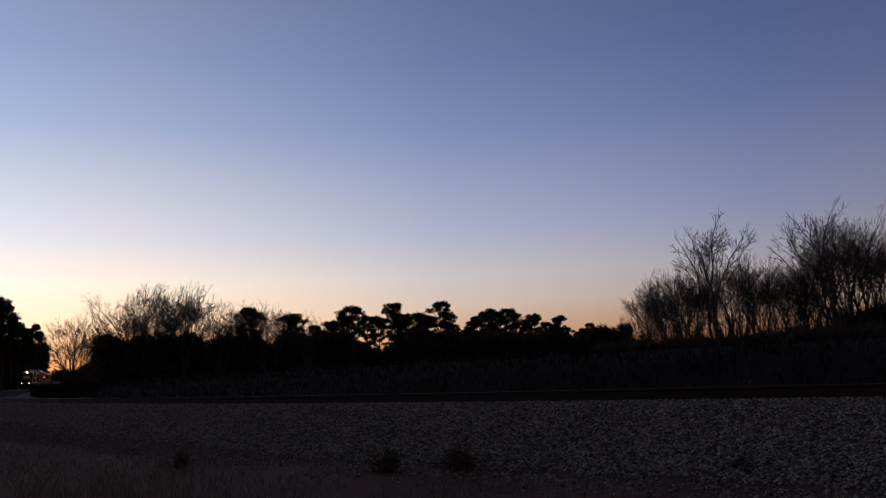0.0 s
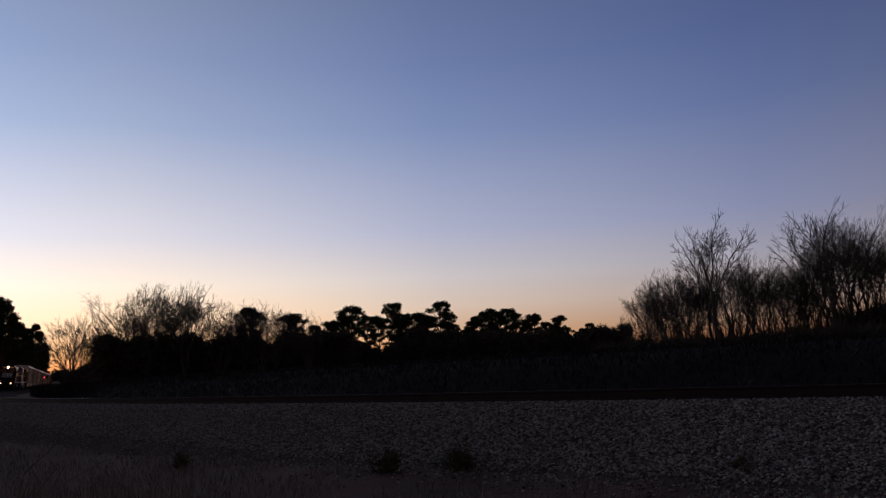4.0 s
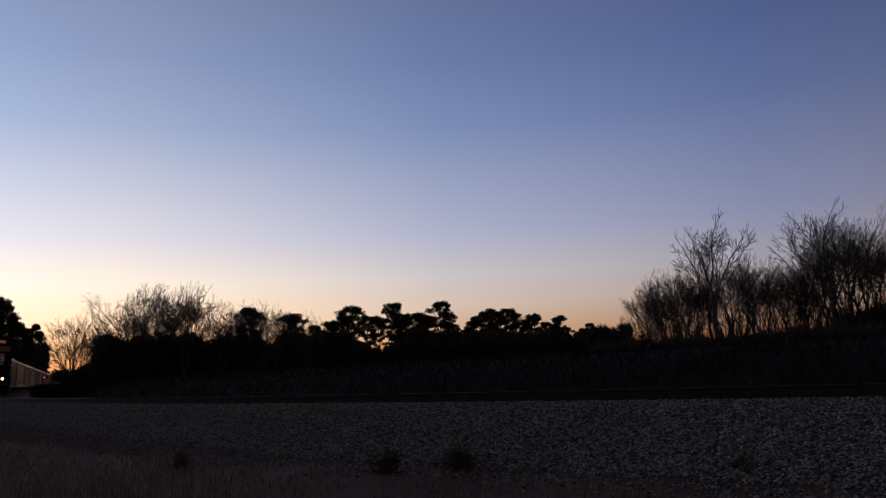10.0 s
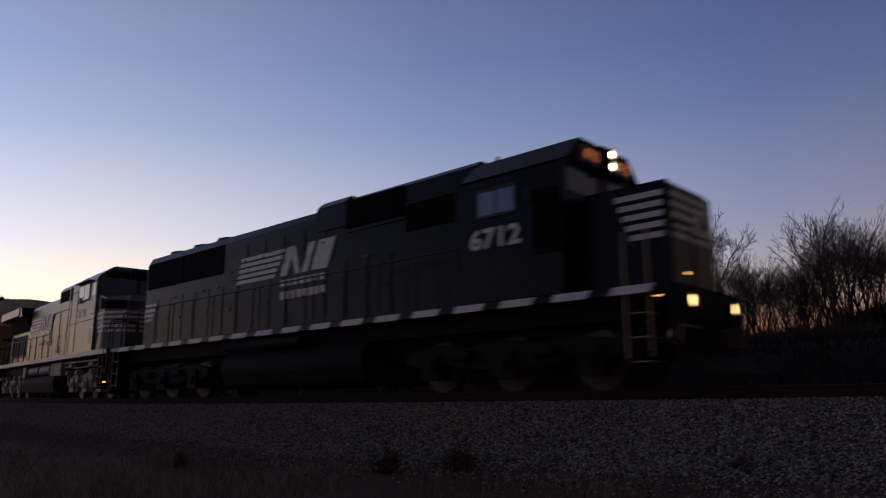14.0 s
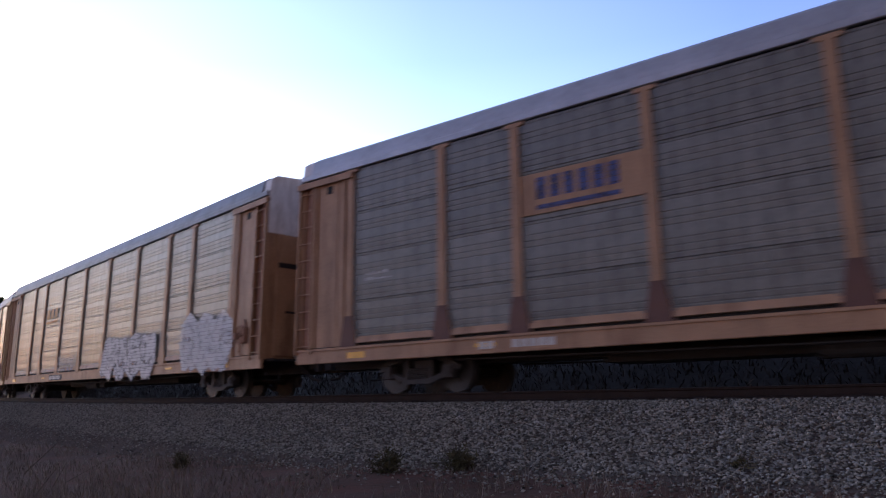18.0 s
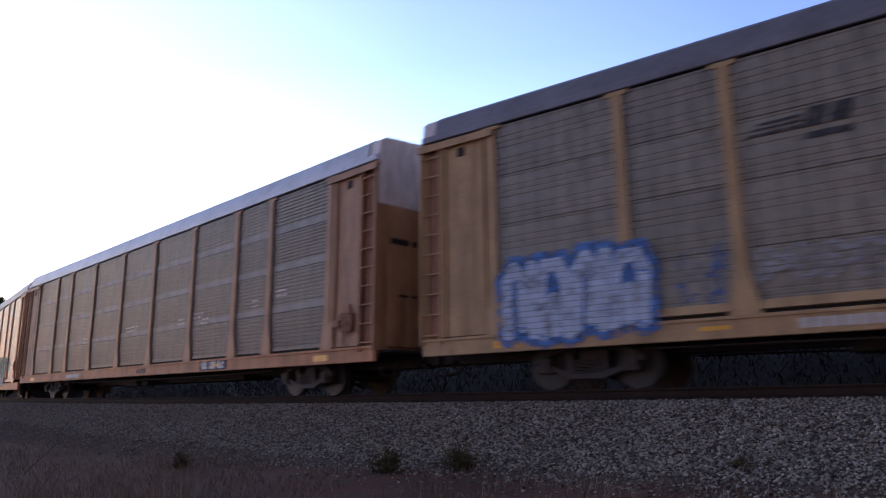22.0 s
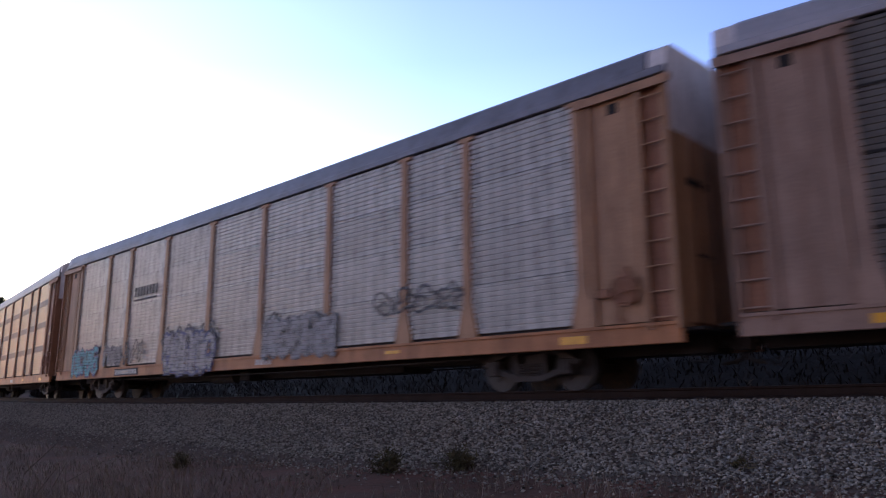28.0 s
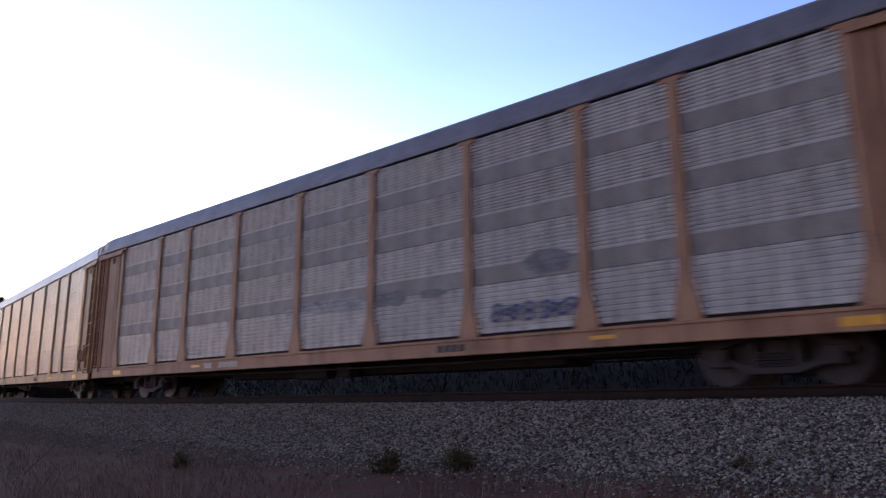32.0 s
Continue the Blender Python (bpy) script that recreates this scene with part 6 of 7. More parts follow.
def lead_locomotive():
    e = thing("locomotive", "black diesel locomotive with white stripes and lit headlamps", "locomotive", "locomotives of the train")
    solid("walkway", e, M_LOCO, lambda bm: box(bm, -10.3, 10.56, -1.52, 1.52, 1.58, 1.70))
    solid("under_frame", e, M_LOCOUNDER, lambda bm: box(bm, -10.0, 10.0, -1.1, 1.1, 1.2, 1.58))
    solid("centre_sill", e, M_LOCOUNDER, lambda bm: box(bm, -9.6, 9.6, -0.45, 0.45, 0.72, 1.25))
    solid("fuel_tank", e, M_LOCOUNDER, lambda bm: prism(bm, [(-1.25, 0.30), (-1.0, 0.20), (1.0, 0.20), (1.25, 0.30), (1.42, 0.65), (1.42, 1.0), (1.2, 1.18), (-1.2, 1.18), (-1.42, 1.0), (-1.42, 0.65)], -3.1, 3.0, "x"), bevel=0.03)
    hood = [(-0.95, 1.70), (-0.95, 4.60), (-0.82, 4.82), (-0.4, 4.88), (0.4, 4.88), (0.82, 4.82), (0.95, 4.60), (0.95, 1.70)]
    solid("long_hood", e, M_LOCO, lambda bm: prism(bm, hood, -9.05, 6.2, "x"))
    solid("hood_end", e, M_LOCO, lambda bm: prism(bm, [(y * 0.98, z - 0.02) for y, z in hood], -9.12, -9.04, "x"))
    for i, (a, b) in enumerate(((-8.98, -6.52), (-6.46, -4.04))):
        both(e, "radiator_screen", "lead_radiator_%d" % i, lambda bm: box(bm, a, b, -0.985, -0.952, 3.68, 4.58, 0.01), M_GRILLE)
    for x in (-7.95, -6.35, -4.85):
        f = solid("radiator_fan", e, M_LOCO, lambda bm: tube(bm, (x, 0, 4.84), (x, 0, 4.97), 0.66, 24))
        solid("fan_grille", f, M_GRILLE, lambda bm: tube(bm, (x, 0, 4.97), (x, 0, 4.985), 0.58, 24))
    hood_doors(e, -8.9, 6.0, 1.78, 3.30, 0.952, 0.828, M_LOCO)
    hood_doors(e, -3.6, 1.0, 3.36, 4.40, 0.952, 0.92, M_LOCO)
    solid("dynamic_brake_hatch", e, M_LOCO, lambda bm: prism(bm, [(-1.0, 4.2), (-1.0, 4.84), (-0.8, 5.02), (0.8, 5.02), (1.0, 4.84), (1.0, 4.2)], 0.62, 1.80, "x"))
    solid("intake_hatch", e, M_LOCO, lambda bm: prism(bm, [(-0.99, 4.0), (-0.99, 4.80), (-0.8, 4.94), (0.8, 4.94), (0.99, 4.80), (0.99, 4.0)], 1.81, 6.15, "x"))
    for i, (a, b, z, zz) in enumerate(((1.86, 3.95, 4.10, 4.80), (4.06, 5.60, 3.64, 4.30))):
        both(e, "intake_screen", "lead_intake_%d" % i, lambda bm: box(bm, a, b, -1.06, -0.985, z, zz, 0.01), M_GRILLE)
    solid("blower_housing", e, M_LOCO, lambda bm: box(bm, 4.0, 6.2, -1.05, 1.05, 1.72, 4.40, 0.03))
    solid("exhaust_stack", e, M_LOCOUNDER, lambda bm: box(bm, -0.9, -0.2, -0.22, 0.22, 4.85, 5.00, 0.02))
    cab = [(-1.5, 1.72), (-1.5, 4.12), (-1.42, 4.28), (-0.92, 4.76), (0.92, 4.76), (1.42, 4.28), (1.5, 4.12), (1.5, 1.72)]
    solid("cab", e, M_LOCO, lambda bm: prism(bm, cab, 6.25, 8.60, "x"))
    solid("cab_roof", e, M_LOCO, lambda bm: prism(bm, [(-1.46, 4.28), (-0.95, 4.79), (0.95, 4.79), (1.46, 4.28), (1.40, 4.26), (0.92, 4.74), (-0.92, 4.74), (-1.40, 4.26)], 6.1, 8.72, "x"))
    for s in (-1, 1):
        w = solid("cab_window", e, M_RAILING, lambda bm: box(bm, 6.58, 7.60, s * 1.50, s * 1.53, 3.40, 4.02, 0.01))
        for a, b in ((6.64, 7.06), (7.11, 7.54)):
            solid("pane", w, M_PANE, lambda bm: box(bm, a, b, s * 1.53, s * 1.538, 3.46, 3.94), "grey glass reflecting the sky")
        solid("cab_side_recess", e, M_GRILLE, lambda bm: box(bm, 7.98, 8.58, s * 1.5, s * 1.512, 2.5, 3.75))
        solid("windshield", e, M_GLASS, lambda bm: box(bm, 8.602, 8.62, s * 0.25, s * 1.32, 3.70, 4.15), "dark windshield")
        board = solid("number_board", e, M_BOARD, lambda bm: box(bm, 8.55, 8.78, s * 0.26, s * 0.98, 4.30, 4.66, 0.02), "dim number board with glowing orange digits")
        lettering("board_number", "6712", 0.26, Matrix.Translation((8.783, s * 0.62, 4.48)) @ Matrix.Rotation(radians(90), 4, 'Z'), M_DIGIT, board)
        solid("mirror", e, M_RAILING, lambda bm: box(bm, 8.0, 8.05, s * 1.54, s * 1.75, 3.45, 3.75, 0.01))
    lettering("road_number", "6712", 0.56, Matrix.Translation((7.02, -1.506, 2.97)), M_WHITE, e, "white road number", 1.15)
    solid("headlamp_housing", e, M_LOCO, lambda bm: box(bm, 8.60, 8.80, -0.20, 0.20, 4.22, 4.80, 0.03))
    lamp_pair(e, 8.92, 0.0, 4.50, 0.105, M_HEAD, True, "headlamp")
    solid("short_nose", e, M_LOCO, lambda bm: box(bm, 8.60, 10.42, -0.95, 0.95, 1.70, 3.62), bevel=0.09)
    for i in range(5):
        z = 2.58 + 0.185 * i
        solid("nose_stripe", e, M_WHITE, lambda bm: box(bm, 10.425, 10.432, -0.84 + 0.0 * i, 0.86 - (0.0 if i in (0, 4) else 0.75 - 0.1 * i), z, z + 0.105), "white nose stripe")
        for s in (-1, 1):
            solid("nose_stripe", e, M_WHITE, lambda bm: box(bm, 9.40 + 0.07 * (4 - i), 10.33, s * 0.955, s * 0.962, z, z + 0.105), "white nose stripe")
    solid("nose_emblem", e, M_WHITE, lambda bm: prism(bm, [(-0.05, 2.75), (0.86, 2.75), (0.86, 3.26), (0.25, 3.26)], 10.434, 10.44, "x"), "plain white nose emblem")
    solid("emblem_figure", e, M_LOCO, lambda bm: prism(bm, [(0.32, 2.79), (0.42, 2.79), (0.46, 2.93), (0.66, 2.91), (0.60, 3.03), (0.52, 3.21), (0.44, 3.19), (0.30, 2.97)], 10.442, 10.447, "x"))
    solid("nose_grab", e, M_RAILING, lambda bm: pipe(bm, [(9.6, -0.5, 3.60), (9.7, -0.5, 3.72), (10.2, -0.5, 3.72), (10.3, -0.5, 3.60)], 0.018, 6))
    pilot(e, 10.60, 1)
    pilot(e, -10.4, -1)
    steps(e, 10.05, 1.05, 1.5, (0.45, 0.85, 1.25, 1.65), 1)
    steps(e, -9.95, 1.05, 1.5, (0.45, 0.85, 1.25, 1.65), -1)
    for s in (-1, 1):
        d = solid("ditch_lamp", e, M_LOCO, lambda bm: open_tube(bm, 10.60, 10.75, s * 0.90, 1.44, 0.135, 0.115))
        solid("lens", d, M_DITCH, lambda bm: tube(bm, (10.69, s * 0.90, 1.44), (10.71, s * 0.90, 1.44), 0.112, 16), "lit warm white lens")
        solid("deck_stripe", e, M_STEPEDGE, lambda bm: box(bm, 10.562, 10.568, s * 0.35, s * 1.45, 1.62, 1.69), "scuffed pale deck edge")
    solid("step_lamp", e, M_STEP, lambda bm: box(bm, 10.66, 10.675, -0.96, -0.80, 1.88, 1.92), "small amber lamp")
    solid("step_lamp", e, M_STEP, lambda bm: box(bm, 10.36, 10.48, -1.53, -1.525, 1.47, 1.50), "small amber lamp")
    railing(e, -9.6, 6.0, 1.70, 2.90, 1.2)
    for i in range(17):
        x = -9.7 + i * 1.2
        both(e, "sill_stripe", "sill_dash_%d" % i, lambda bm: prism(bm, [(x, 1.56), (x + 0.76, 1.56), (x + 0.86, 1.70), (x + 0.10, 1.70)], -1.532, -1.522), M_WHITE, "white sill dash")
    road_mark(e, -0.35, 3.22, -0.978, 0.82)
    for x, z in ((-4.29, 3.28), (-6.96, 3.24), (-3.56, 2.54), (-5.15, 3.26), (2.6, 3.3)):
        solid("door_latch", e, M_STEPEDGE, lambda bm: box(bm, x - 0.07, x + 0.07, -1.02, -0.975, z - 0.03, z + 0.03, 0.008), "pale worn latch")
    stripes(e, [(-9.0, -8.45 + 0.07 * i, 2.55 + 0.17 * i, 2.65 + 0.17 * i, 0.0) for i in range(4)], -0.978, M_WHITE)
    solid("antenna", e, M_RAILING, lambda bm: (tube(bm, (5.9, 0.1, 4.9), (5.9, 0.1, 5.30), 0.045, 8), box(bm, 7.5, 8.0, -0.3, 0.3, 4.78, 4.86, 0.02)))
    solid("air_horn", e, M_RAILING, lambda bm: [tube(bm, (3.2 + 0.0, y, 5.00), (3.75, y, 5.03), 0.03, 8, 0.08) for y in (-0.15, 0.0, 0.15)])
    both(e, "air_reservoir", "reservoir", lambda bm: tube(bm, (-3.0, -1.3, 1.36), (0.6, -1.3, 1.36), 0.16, 14), M_LOCOUNDER)
    for x in (-6.95, 6.95):
        make_truck(e, x, 0.533, (-1.95, 0.0, 1.95), "loco_frame", make_loco_frame, M_LOCOUNDER, 1.08)
    return e


def second_locomotive():
    e = thing("locomotive", "grey-black wide-cab diesel locomotive with white stripes", "locomotive", "locomotives of the train")
    solid("walkway", e, M_LOCO, lambda bm: box(bm, -10.6, 10.5, -1.52, 1.52, 1.60, 1.74))
    solid("under_frame", e, M_LOCOUNDER, lambda bm: box(bm, -10.2, 10.0, -1.1, 1.1, 1.2, 1.6))
    both(e, "sill_stripe", "sill_line", lambda bm: box(bm, -10.5, 10.15, -1.534, -1.522, 1.61, 1.78), M_WHITE, "white sill stripe")
    solid("centre_sill", e, M_LOCOUNDER, lambda bm: box(bm, -9.6, 9.6, -0.45, 0.45, 0.72, 1.25))
    solid("fuel_tank", e, M_LOCOUNDER, lambda bm: prism(bm, [(-1.3, 0.26), (-1.0, 0.16), (1.0, 0.16), (1.3, 0.26), (1.42, 0.7), (1.3, 0.98), (-1.3, 0.98), (-1.42, 0.7)], -3.5, 2.6, "x"), bevel=0.03)
    both(e, "air_reservoir", "second_reservoir_a", lambda bm: tube(bm, (-2.3, -1.25, 1.25), (-0.35, -1.25, 1.25), 0.2, 16), M_SILVERTRUCK, "silver air tank")
    both(e, "air_reservoir", "second_reservoir_b", lambda bm: tube(bm, (-0.05, -1.25, 1.25), (1.9, -1.25, 1.25), 0.2, 16), M_SILVERTRUCK, "silver air tank")
    for i, (a, b) in enumerate(((2.2, 2.55), (2.62, 4.0), (-3.5, -2.85))):
        both(e, "equipment_box", "second_box_%d" % i, lambda bm: box(bm, a, b, -1.45, -1.15, 0.94, 1.5, 0.02), M_SILVERTRUCK, "silver equipment box")
    hood = [(-1.0, 1.74), (-1.0, 4.45), (-0.85, 4.66), (0.85, 4.66), (1.0, 4.45), (1.0, 1.74)]
    solid("long_hood", e, M_LOCODULL, lambda bm: prism(bm, hood, -5.2, 1.0, "x"))
    solid("rear_hood", e, M_LOCODULL, lambda bm: prism(bm, [(-1.0, 1.74), (-1.0, 3.45), (-1.05, 3.5), (1.05, 3.5), (1.0, 3.45), (1.0, 1.74)], -9.5, -5.2, "x"))
    solid("radiator_core", e, M_GRILLE, lambda bm: prism(bm, [(-1.0, 3.5), (-1.25, 4.3), (1.25, 4.3), (1.0, 3.5)], -9.6, -5.2, "x"))
    solid("radiator_cap", e, M_LOCO, lambda bm: prism(bm, [(-1.56, 4.28), (-1.56, 4.66), (-1.5, 4.72), (1.5, 4.72), (1.56, 4.66), (1.56, 4.28), (1.2, 4.18), (-1.2, 4.18)], -10.4, -5.6, "x"), "overhanging radiator housing")
    solid("radiator_brace", e, M_LOCO, lambda bm: [prism(bm, [(-5.6, 4.2), (-4.9, 4.2), (-5.2, 4.6), (-5.6, 4.72)], s * 1.5 - 0.02, s * 1.5 + 0.02) for s in (-1, 1)])
    for s in (ID, Matrix.Diagonal((1, -1, 1, 1))):
        for i in range(8):
            piece("louvre_bay", "louvre_bay", lambda bm: (box(bm, -0.13, 0.13, -1.02, -0.99, 2.25, 3.2), box(bm, -0.17, 0.17, -1.012, -0.995, 3.2, 3.3)), e, s @ Matrix.Translation((-9.1 + 0.46 * i, 0, 0)), M_GRILLE)
            piece("louvre_rib", "louvre_rib", lambda bm: box(bm, -0.05, 0.05, -1.03, -0.995, 2.1, 3.3), e, s @ Matrix.Translation((-8.87 + 0.46 * i, 0, 0)), M_SILVERTRUCK)
    hood_doors(e, -5.1, 1.0, 1.80, 3.35, 1.0, 0.87, M_LOCODULL)
    solid("engine_cabinet", e, M_LOCODULL, lambda bm: prism(bm, [(-1.08, 1.74), (-1.08, 4.85), (-0.95, 5.02), (0.95, 5.02), (1.08, 4.85), (1.08, 1.74)], 1.0, 4.6, "x"))
    both(e, "cabinet_screen", "second_screen_a", lambda bm: box(bm, 1.15, 2.75, -1.1, -1.07, 4.30, 4.80), M_GRILLE)
    both(e, "cabinet_screen", "second_screen_b", lambda bm: box(bm, 3.9, 4.4, -1.1, -1.07, 4.15, 4.85), M_GRILLE)
    hood_doors(e, 1.1, 4.5, 1.85, 3.6, 1.08, 0.85, M_LOCODULL)
    both(e, "louvre_panel", "small_louvres", lambda bm: [box(bm, x - 0.2, x + 0.2, -1.125, -1.10, 2.0 + 0.06 * k, 2.035 + 0.06 * k) for x in (1.7, 3.3) for k in range(5)], M_GRILLE)
    solid("exhaust_stack", e, M_LOCOUNDER, lambda bm: (tube(bm, (-1.5, 0, 4.64), (-1.5, 0, 4.85), 0.35, 16), box(bm, -3.4, -2.6, -0.4, 0.4, 4.64, 4.8, 0.02)))
    solid("air_horn", e, M_RAILING, lambda bm: [tube(bm, (0.35, y, 4.85), (0.8, y, 4.88), 0.03, 8, 0.09) for y in (-0.6, -0.45, -0.3)] + [box(bm, 0.3, 0.5, -0.65, -0.25, 4.66, 4.84)])
    cab = [(-1.52, 1.74), (-1.52, 4.55), (-1.40, 4.72), (-0.95, 5.05), (0.95, 5.05), (1.40, 4.72), (1.52, 4.55), (1.52, 1.74)]
    solid("cab", e, M_LOCODULL, lambda bm: prism(bm, cab, 4.6, 8.55, "x"))
    solid("cab_roof_unit", e, M_LOCODULL, lambda bm: (box(bm, 5.2, 6.3, -0.7, 0.7, 5.03, 5.18, 0.03), box(bm, 6.9, 8.3, -0.8, 0.8, 5.03, 5.13, 0.03)))
    for s in (-1, 1):
        w = solid("cab_window", e, M_RAILING, lambda bm: box(bm, 6.22, 7.75, s * 1.52, s * 1.55, 3.78, 4.50, 0.01))
        for a, b, glass in ((6.29, 6.94, M_PANE), (7.02, 7.68, M_GLASS)):
            solid("pane", w, glass, lambda bm: box(bm, a, b, s * 1.55, s * 1.558, 3.85, 4.44), "grey glass reflecting the sky")
        solid("sun_shade", e, M_RAILING, lambda bm: box(bm, 6.15, 7.95, s * 1.5, s * 1.72, 4.52, 4.56))
        solid("cab_vent", e, M_GRILLE, lambda bm: box(bm, 4.72, 5.10, s * 1.522, s * 1.53, 4.05, 4.60))
        solid("mirror", e, M_WHITE, lambda bm: box(bm, 6.42, 6.62, s * 1.57, s * 1.62, 3.74, 3.98, 0.01), "pale mirror back")
        solid("windshield", e, M_GLASS, lambda bm: prism(bm, [(8.56, 3.94), (8.84, 3.94), (8.72, 4.60), (8.56, 4.60)], s * 0.06, s * 1.38), "dark windshield")
        solid("cab_seam", e, M_RAILING, lambda bm: (box(bm, 5.0, 8.6, s * 1.521, s * 1.53, 2.98, 3.01), box(bm, 4.7, 4.74, s * 1.521, s * 1.53, 1.8, 4.4)))
        solid("side_windscreen", e, M_GLASS, lambda bm: box(bm, 8.08, 8.48, s * 1.515, s * 1.528, 3.92, 4.44), "dark corner window")
        solid("cab_door_seam", e, M_RAILING, lambda bm: (box(bm, 5.05, 5.09, s * 1.521, s * 1.532, 1.85, 4.3), box(bm, 5.95, 5.99, s * 1.521, s * 1.532, 1.85, 4.3), box(bm, 5.05, 5.99, s * 1.521, s * 1.532, 4.28, 4.32)))
        solid("data_panel", e, M_WHITE, lambda bm: box(bm, 8.17, 8.60, s * 1.522, s * 1.530, 2.05, 2.66), "pale panel")
        solid("cab_vent", e, M_WHITE, lambda bm: box(bm, 5.36, 5.52, s * 1.522, s * 1.53, 4.25, 4.42), "small pale plate")
    solid("cab_front", e, M_LOCODULL, lambda bm: prism(bm, [(-1.5, 3.9), (-1.40, 4.72), (-0.95, 5.05), (0.95, 5.05), (1.40, 4.72), (1.5, 3.9)], 8.4, 8.6, "x"))
    solid("number_board_housing", e, M_LOCO, lambda bm: (box(bm, 8.5, 8.8, -1.15, -0.35, 4.62, 4.9, 0.03), box(bm, 8.5, 8.8, 0.35, 1.15, 4.62, 4.9, 0.03), box(bm, 8.5, 8.78, -0.25, 0.25, 4.6, 5.0, 0.03)))
    # wide nose, its top sloping down to the front and its corners cut off
    def make_nose(bm):
        a = [bm.verts.new(v) for v in ((8.50, -1.42, 1.74), (9.46, -1.42, 1.74), (10.40, -0.85, 1.74), (10.40, 0.85, 1.74), (9.46, 1.42, 1.74), (8.50, 1.42, 1.74))]
        b = [bm.verts.new(v) for v in ((8.50, -1.42, 3.95), (9.42, -1.38, 3.72), (10.24, -0.8, 3.58), (10.24, 0.8, 3.58), (9.42, 1.38, 3.72), (8.50, 1.42, 3.95))]
        c = [bm.verts.new(v) for v in ((8.50, -1.0, 4.05), (9.30, -0.95, 3.92), (9.95, -0.6, 3.82), (9.95, 0.6, 3.82), (9.30, 0.95, 3.92), (8.50, 1.0, 4.05))]
        for lo, hi in ((a, b), (b, c)):
            for i in range(6):
                bm.faces.new((lo[i], lo[(i + 1) % 6], hi[(i + 1) % 6], hi[i]))
        bm.faces.new(c)
        bm.faces.new(a[::-1])
        bmesh.ops.recalc_face_normals(bm, faces=bm.faces[:])
    solid("nose", e, M_LOCODULL, make_nose)
    solid("nose_door", e, M_GRILLE, lambda bm: prism(bm, [(8.98, 3.30), (9.42, 3.30), (9.40, 3.66), (8.95, 3.78)], -1.435, -1.425))
    for s in (-1, 1):
        def corner_panel(bm):
            p, q = Vector((9.52, s * 1.37, 0)), Vector((10.22, s * 0.90, 0))
            n = Vector(((q - p).y, -(q - p).x, 0)).normalized() * 0.03 * (-s)
            bmesh.ops.convex_hull(bm, input=[bm.verts.new((w.x + o.x, w.y + o.y, zz)) for o in (n * 0.1, n) for zz in (3.30, 3.60) for w in (p, q)])
        solid("corner_panel", e, M_GRILLE, corner_panel)
    for i in range(5):
        z = 2.42 + 0.17 * i
        k = (z - 1.74) / 1.9
        for s in (-1, 1):
            solid("nose_stripe", e, M_WHITE, lambda bm: box(bm, 8.86 - 0.08 * i, 9.45, s * (1.425 - 0.02 * k), s * (1.435 - 0.02 * k), z, z + 0.10), "white nose stripe")

            def slant(bm):
                p, q = Vector((9.47, s * 1.415, 0)), Vector((10.385 - 0.12 * k, s * 0.85, 0))
                n = Vector(((q - p).y, -(q - p).x, 0)).normalized() * 0.012 * (-s)
                v = [bm.verts.new((w.x + o.x, w.y + o.y, zz)) for o in (n * 0.2, n) for zz in (z, z + 0.10) for w in (p, q)]
                bmesh.ops.convex_hull(bm, input=v)
            solid("nose_stripe", e, M_WHITE, slant, "white nose stripe")
        solid("nose_stripe", e, M_WHITE, lambda bm: box(bm, 10.40 - 0.16 * k, 10.415 - 0.16 * k, -0.80, 0.80 if i in (0, 4) else -0.1, z, z + 0.10), "white nose stripe")
    solid("nose_emblem", e, M_WHITE, lambda bm: box(bm, 10.31, 10.345, 0.0, 0.78, 2.6, 3.0), "plain white nose emblem")
    solid("emblem_figure", e, M_LOCO, lambda bm: prism(bm, [(0.22, 2.62), (0.32, 2.62), (0.36, 2.76), (0.56, 2.74), (0.50, 2.86), (0.42, 2.98), (0.34, 2.96), (0.20, 2.80)], 10.346, 10.352, "x"))
    lettering("road_number", "9042", 0.48, Matrix.Translation((6.80, -1.526, 3.32)), M_WHITE, e, "white road number", 1.15)
    bm = B()
    bars(bm, 7.95, 8.45, 3.17, 3.24, -1.524, 4, 3, 0.1)
    part("class_bars", bm, M_WHITE, e)
    road_mark(e, -2.0, 3.20, -1.024, 0.84)
    both(e, "corner_strip", "rear_corner_strip", lambda bm: box(bm, -9.52, -9.34, -1.024, -1.012, 1.9, 3.4), M_WHITE, "white hood corner strip")
    pilot(e, 10.55, 1)
    pilot(e, -10.75, -1)
    steps(e, 9.95, 1.05, 1.52, (0.45, 0.80, 1.15, 1.50), 1)
    steps(e, -10.2, 1.05, 1.52, (0.45, 0.85, 1.25, 1.65), -1)
    railing(e, -10.1, 1.6, 1.74, 2.85, 1.25)
    railing(e, 1.9, 4.5, 2.3, 3.72, 1.3)
    both(e, "stair_rail", "stair_rail", lambda bm: pipe(bm, [(1.6, -1.48, 2.85), (2.2, -1.48, 3.72)], 0.022, 8), M_RAILING)
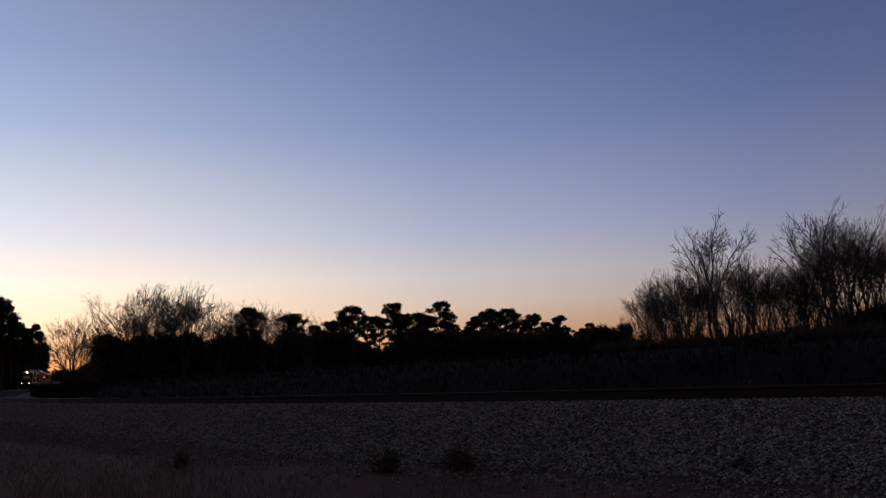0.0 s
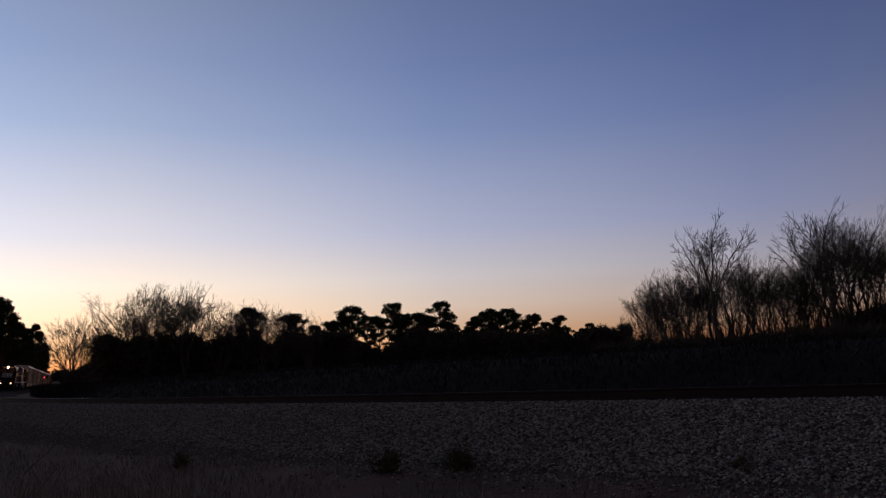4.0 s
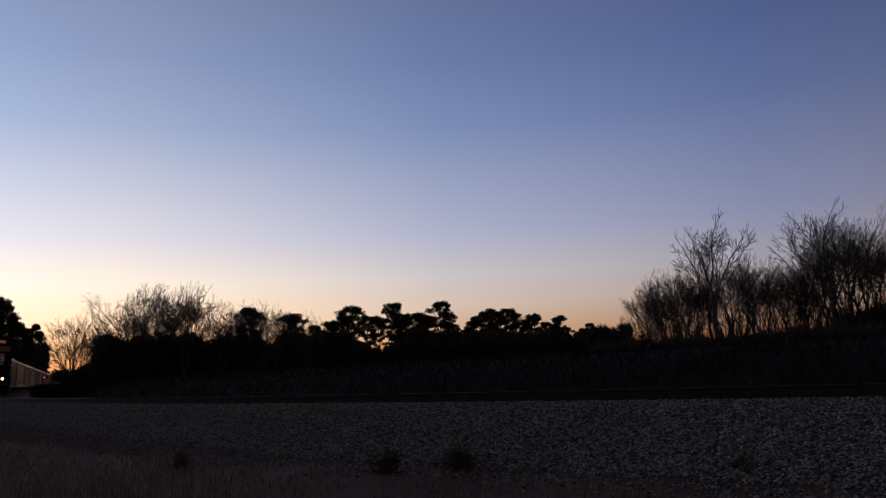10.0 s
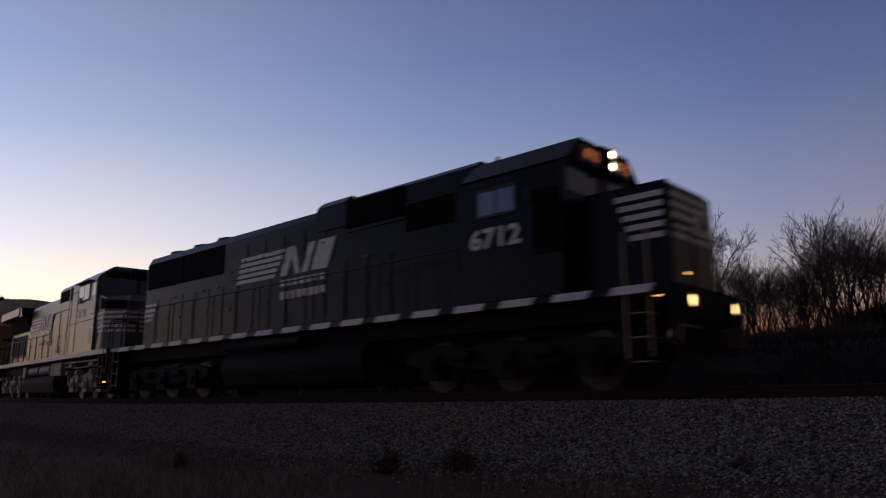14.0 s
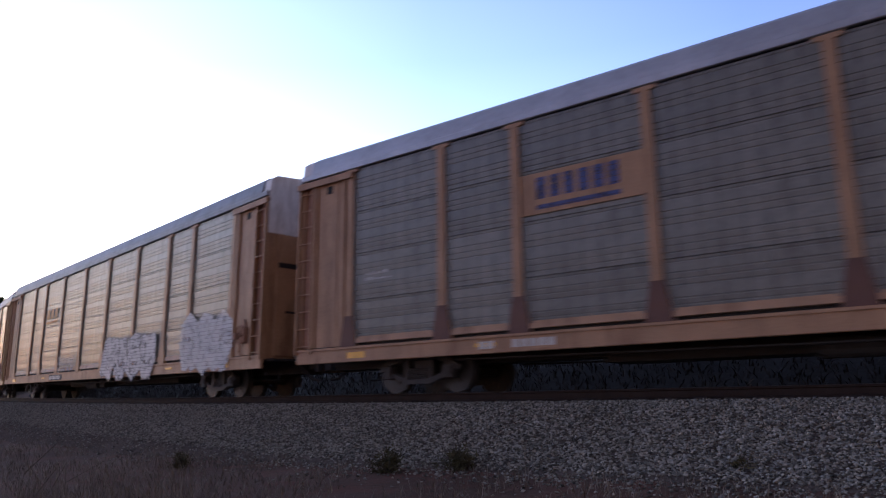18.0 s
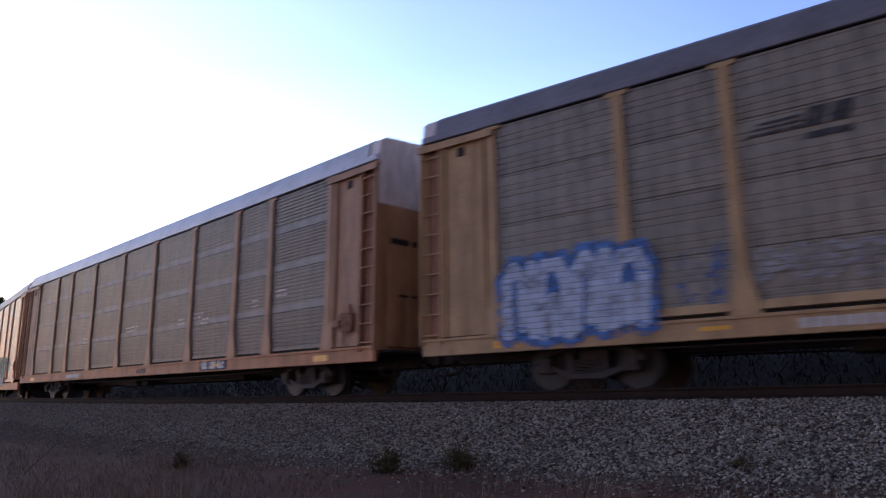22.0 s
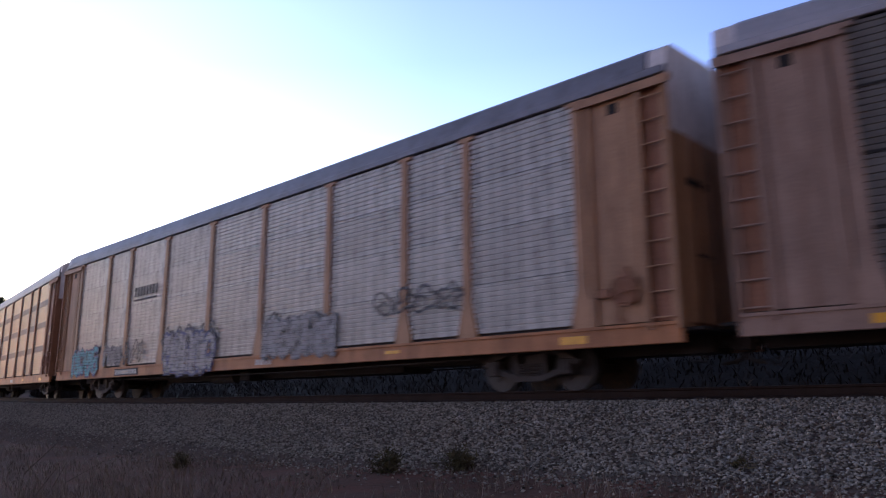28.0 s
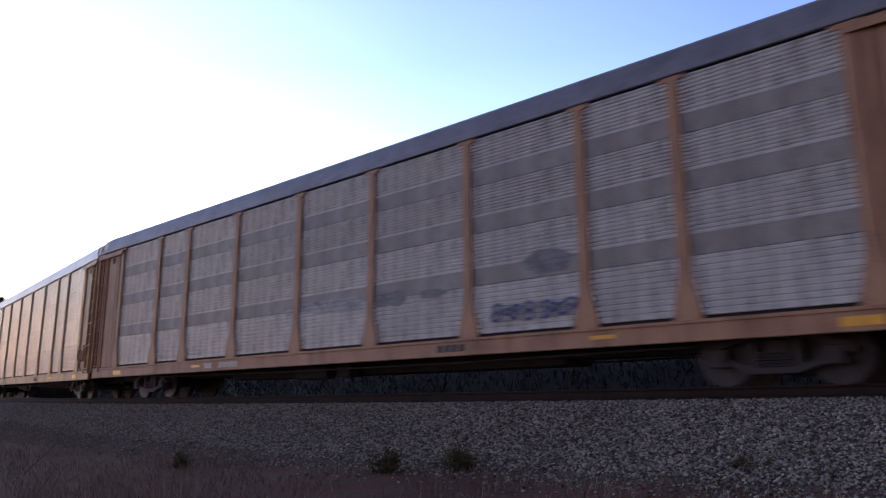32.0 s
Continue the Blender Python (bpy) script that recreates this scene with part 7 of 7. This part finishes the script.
    both(e, "piping", "second_piping", lambda bm: (pipe(bm, [(3.0, -1.35, 1.45), (9.3, -1.35, 1.42)], 0.04), pipe(bm, [(4.2, -1.3, 1.3), (6.0, -1.3, 1.2), (9.0, -1.3, 1.25)], 0.03), tube(bm, (5.0, -1.3, 1.3), (5.5, -1.3, 1.3), 0.1, 10), tube(bm, (7.9, -1.3, 1.3), (8.5, -1.3, 1.3), 0.1, 10)), M_SILVERTRUCK)
    solid("step_lamp", e, M_STEP, lambda bm: box(bm, 10.12, 10.13, -1.44, -1.32, 0.56, 0.62), "small amber lamp")
    for x in (-7.0, 7.2):
        for dx in (-2.45, -1.0, 1.0, 2.45):
            for m in (ID, Matrix.Diagonal((1, -1, 1, 1))):
                piece("brake_cylinder", "brake_cylinder", lambda bm: (tube(bm, (-0.17, -1.27, 1.02), (0.17, -1.27, 1.02), 0.12, 12), box(bm, -0.05, 0.05, -1.3, -1.22, 0.5, 1.0)), e, m @ Matrix.Translation((x + dx, 0, 0)), M_SILVERTRUCK)
        make_truck(e, x, 0.533, (-1.95, 0.0, 1.95), "loco_frame", make_loco_frame, M_SILVERTRUCK, 1.08, label="silver-painted truck")
    return e


for engine, middle, half in ((second_locomotive(), 68.9, 7.1), (lead_locomotive(), 90.8, 6.95)):
    engine.scale = (1.03, 1.0, 1.03)
    TRAIN.append((engine, FRONT + middle, half))


# ---------------------------------------------------------------- what moves
def train_at(t):
    """How far along the line the train's datum has come."""
    d = t - 20.5
    return 15.44 * d - 0.014 * d ** 2 + 0.0017 * d ** 3


def motions():
    times = [i * 0.5 for i in range(65)]
    for ob, middle, half in TRAIN:
        walk(ob, [(t, car_pose(middle + train_at(t), half)) for t in times])
    # wheels of one size roll alike: the first is keyed, the others take over its keys
    first = {}
    for ob, middle, half in TRAIN:
        for w in ob.children_recursive:
            if not w.name.startswith("wheelset"):
                continue
            r = 0.533 if ob.name.startswith("locomotive") else 0.457
            if r not in first:
                first[r] = w
                walk(w, [(k / 30, Matrix.Rotation(train_at(k / 30) / r, 4, 'Y')) for k in range(961)])
            else:
                w.rotation_mode = "QUATERNION"
                w.animation_data_create()
                w.animation_data.action = first[r].animation_data.action
                w.animation_data.action_slot = first[r].animation_data.action_slot


motions()
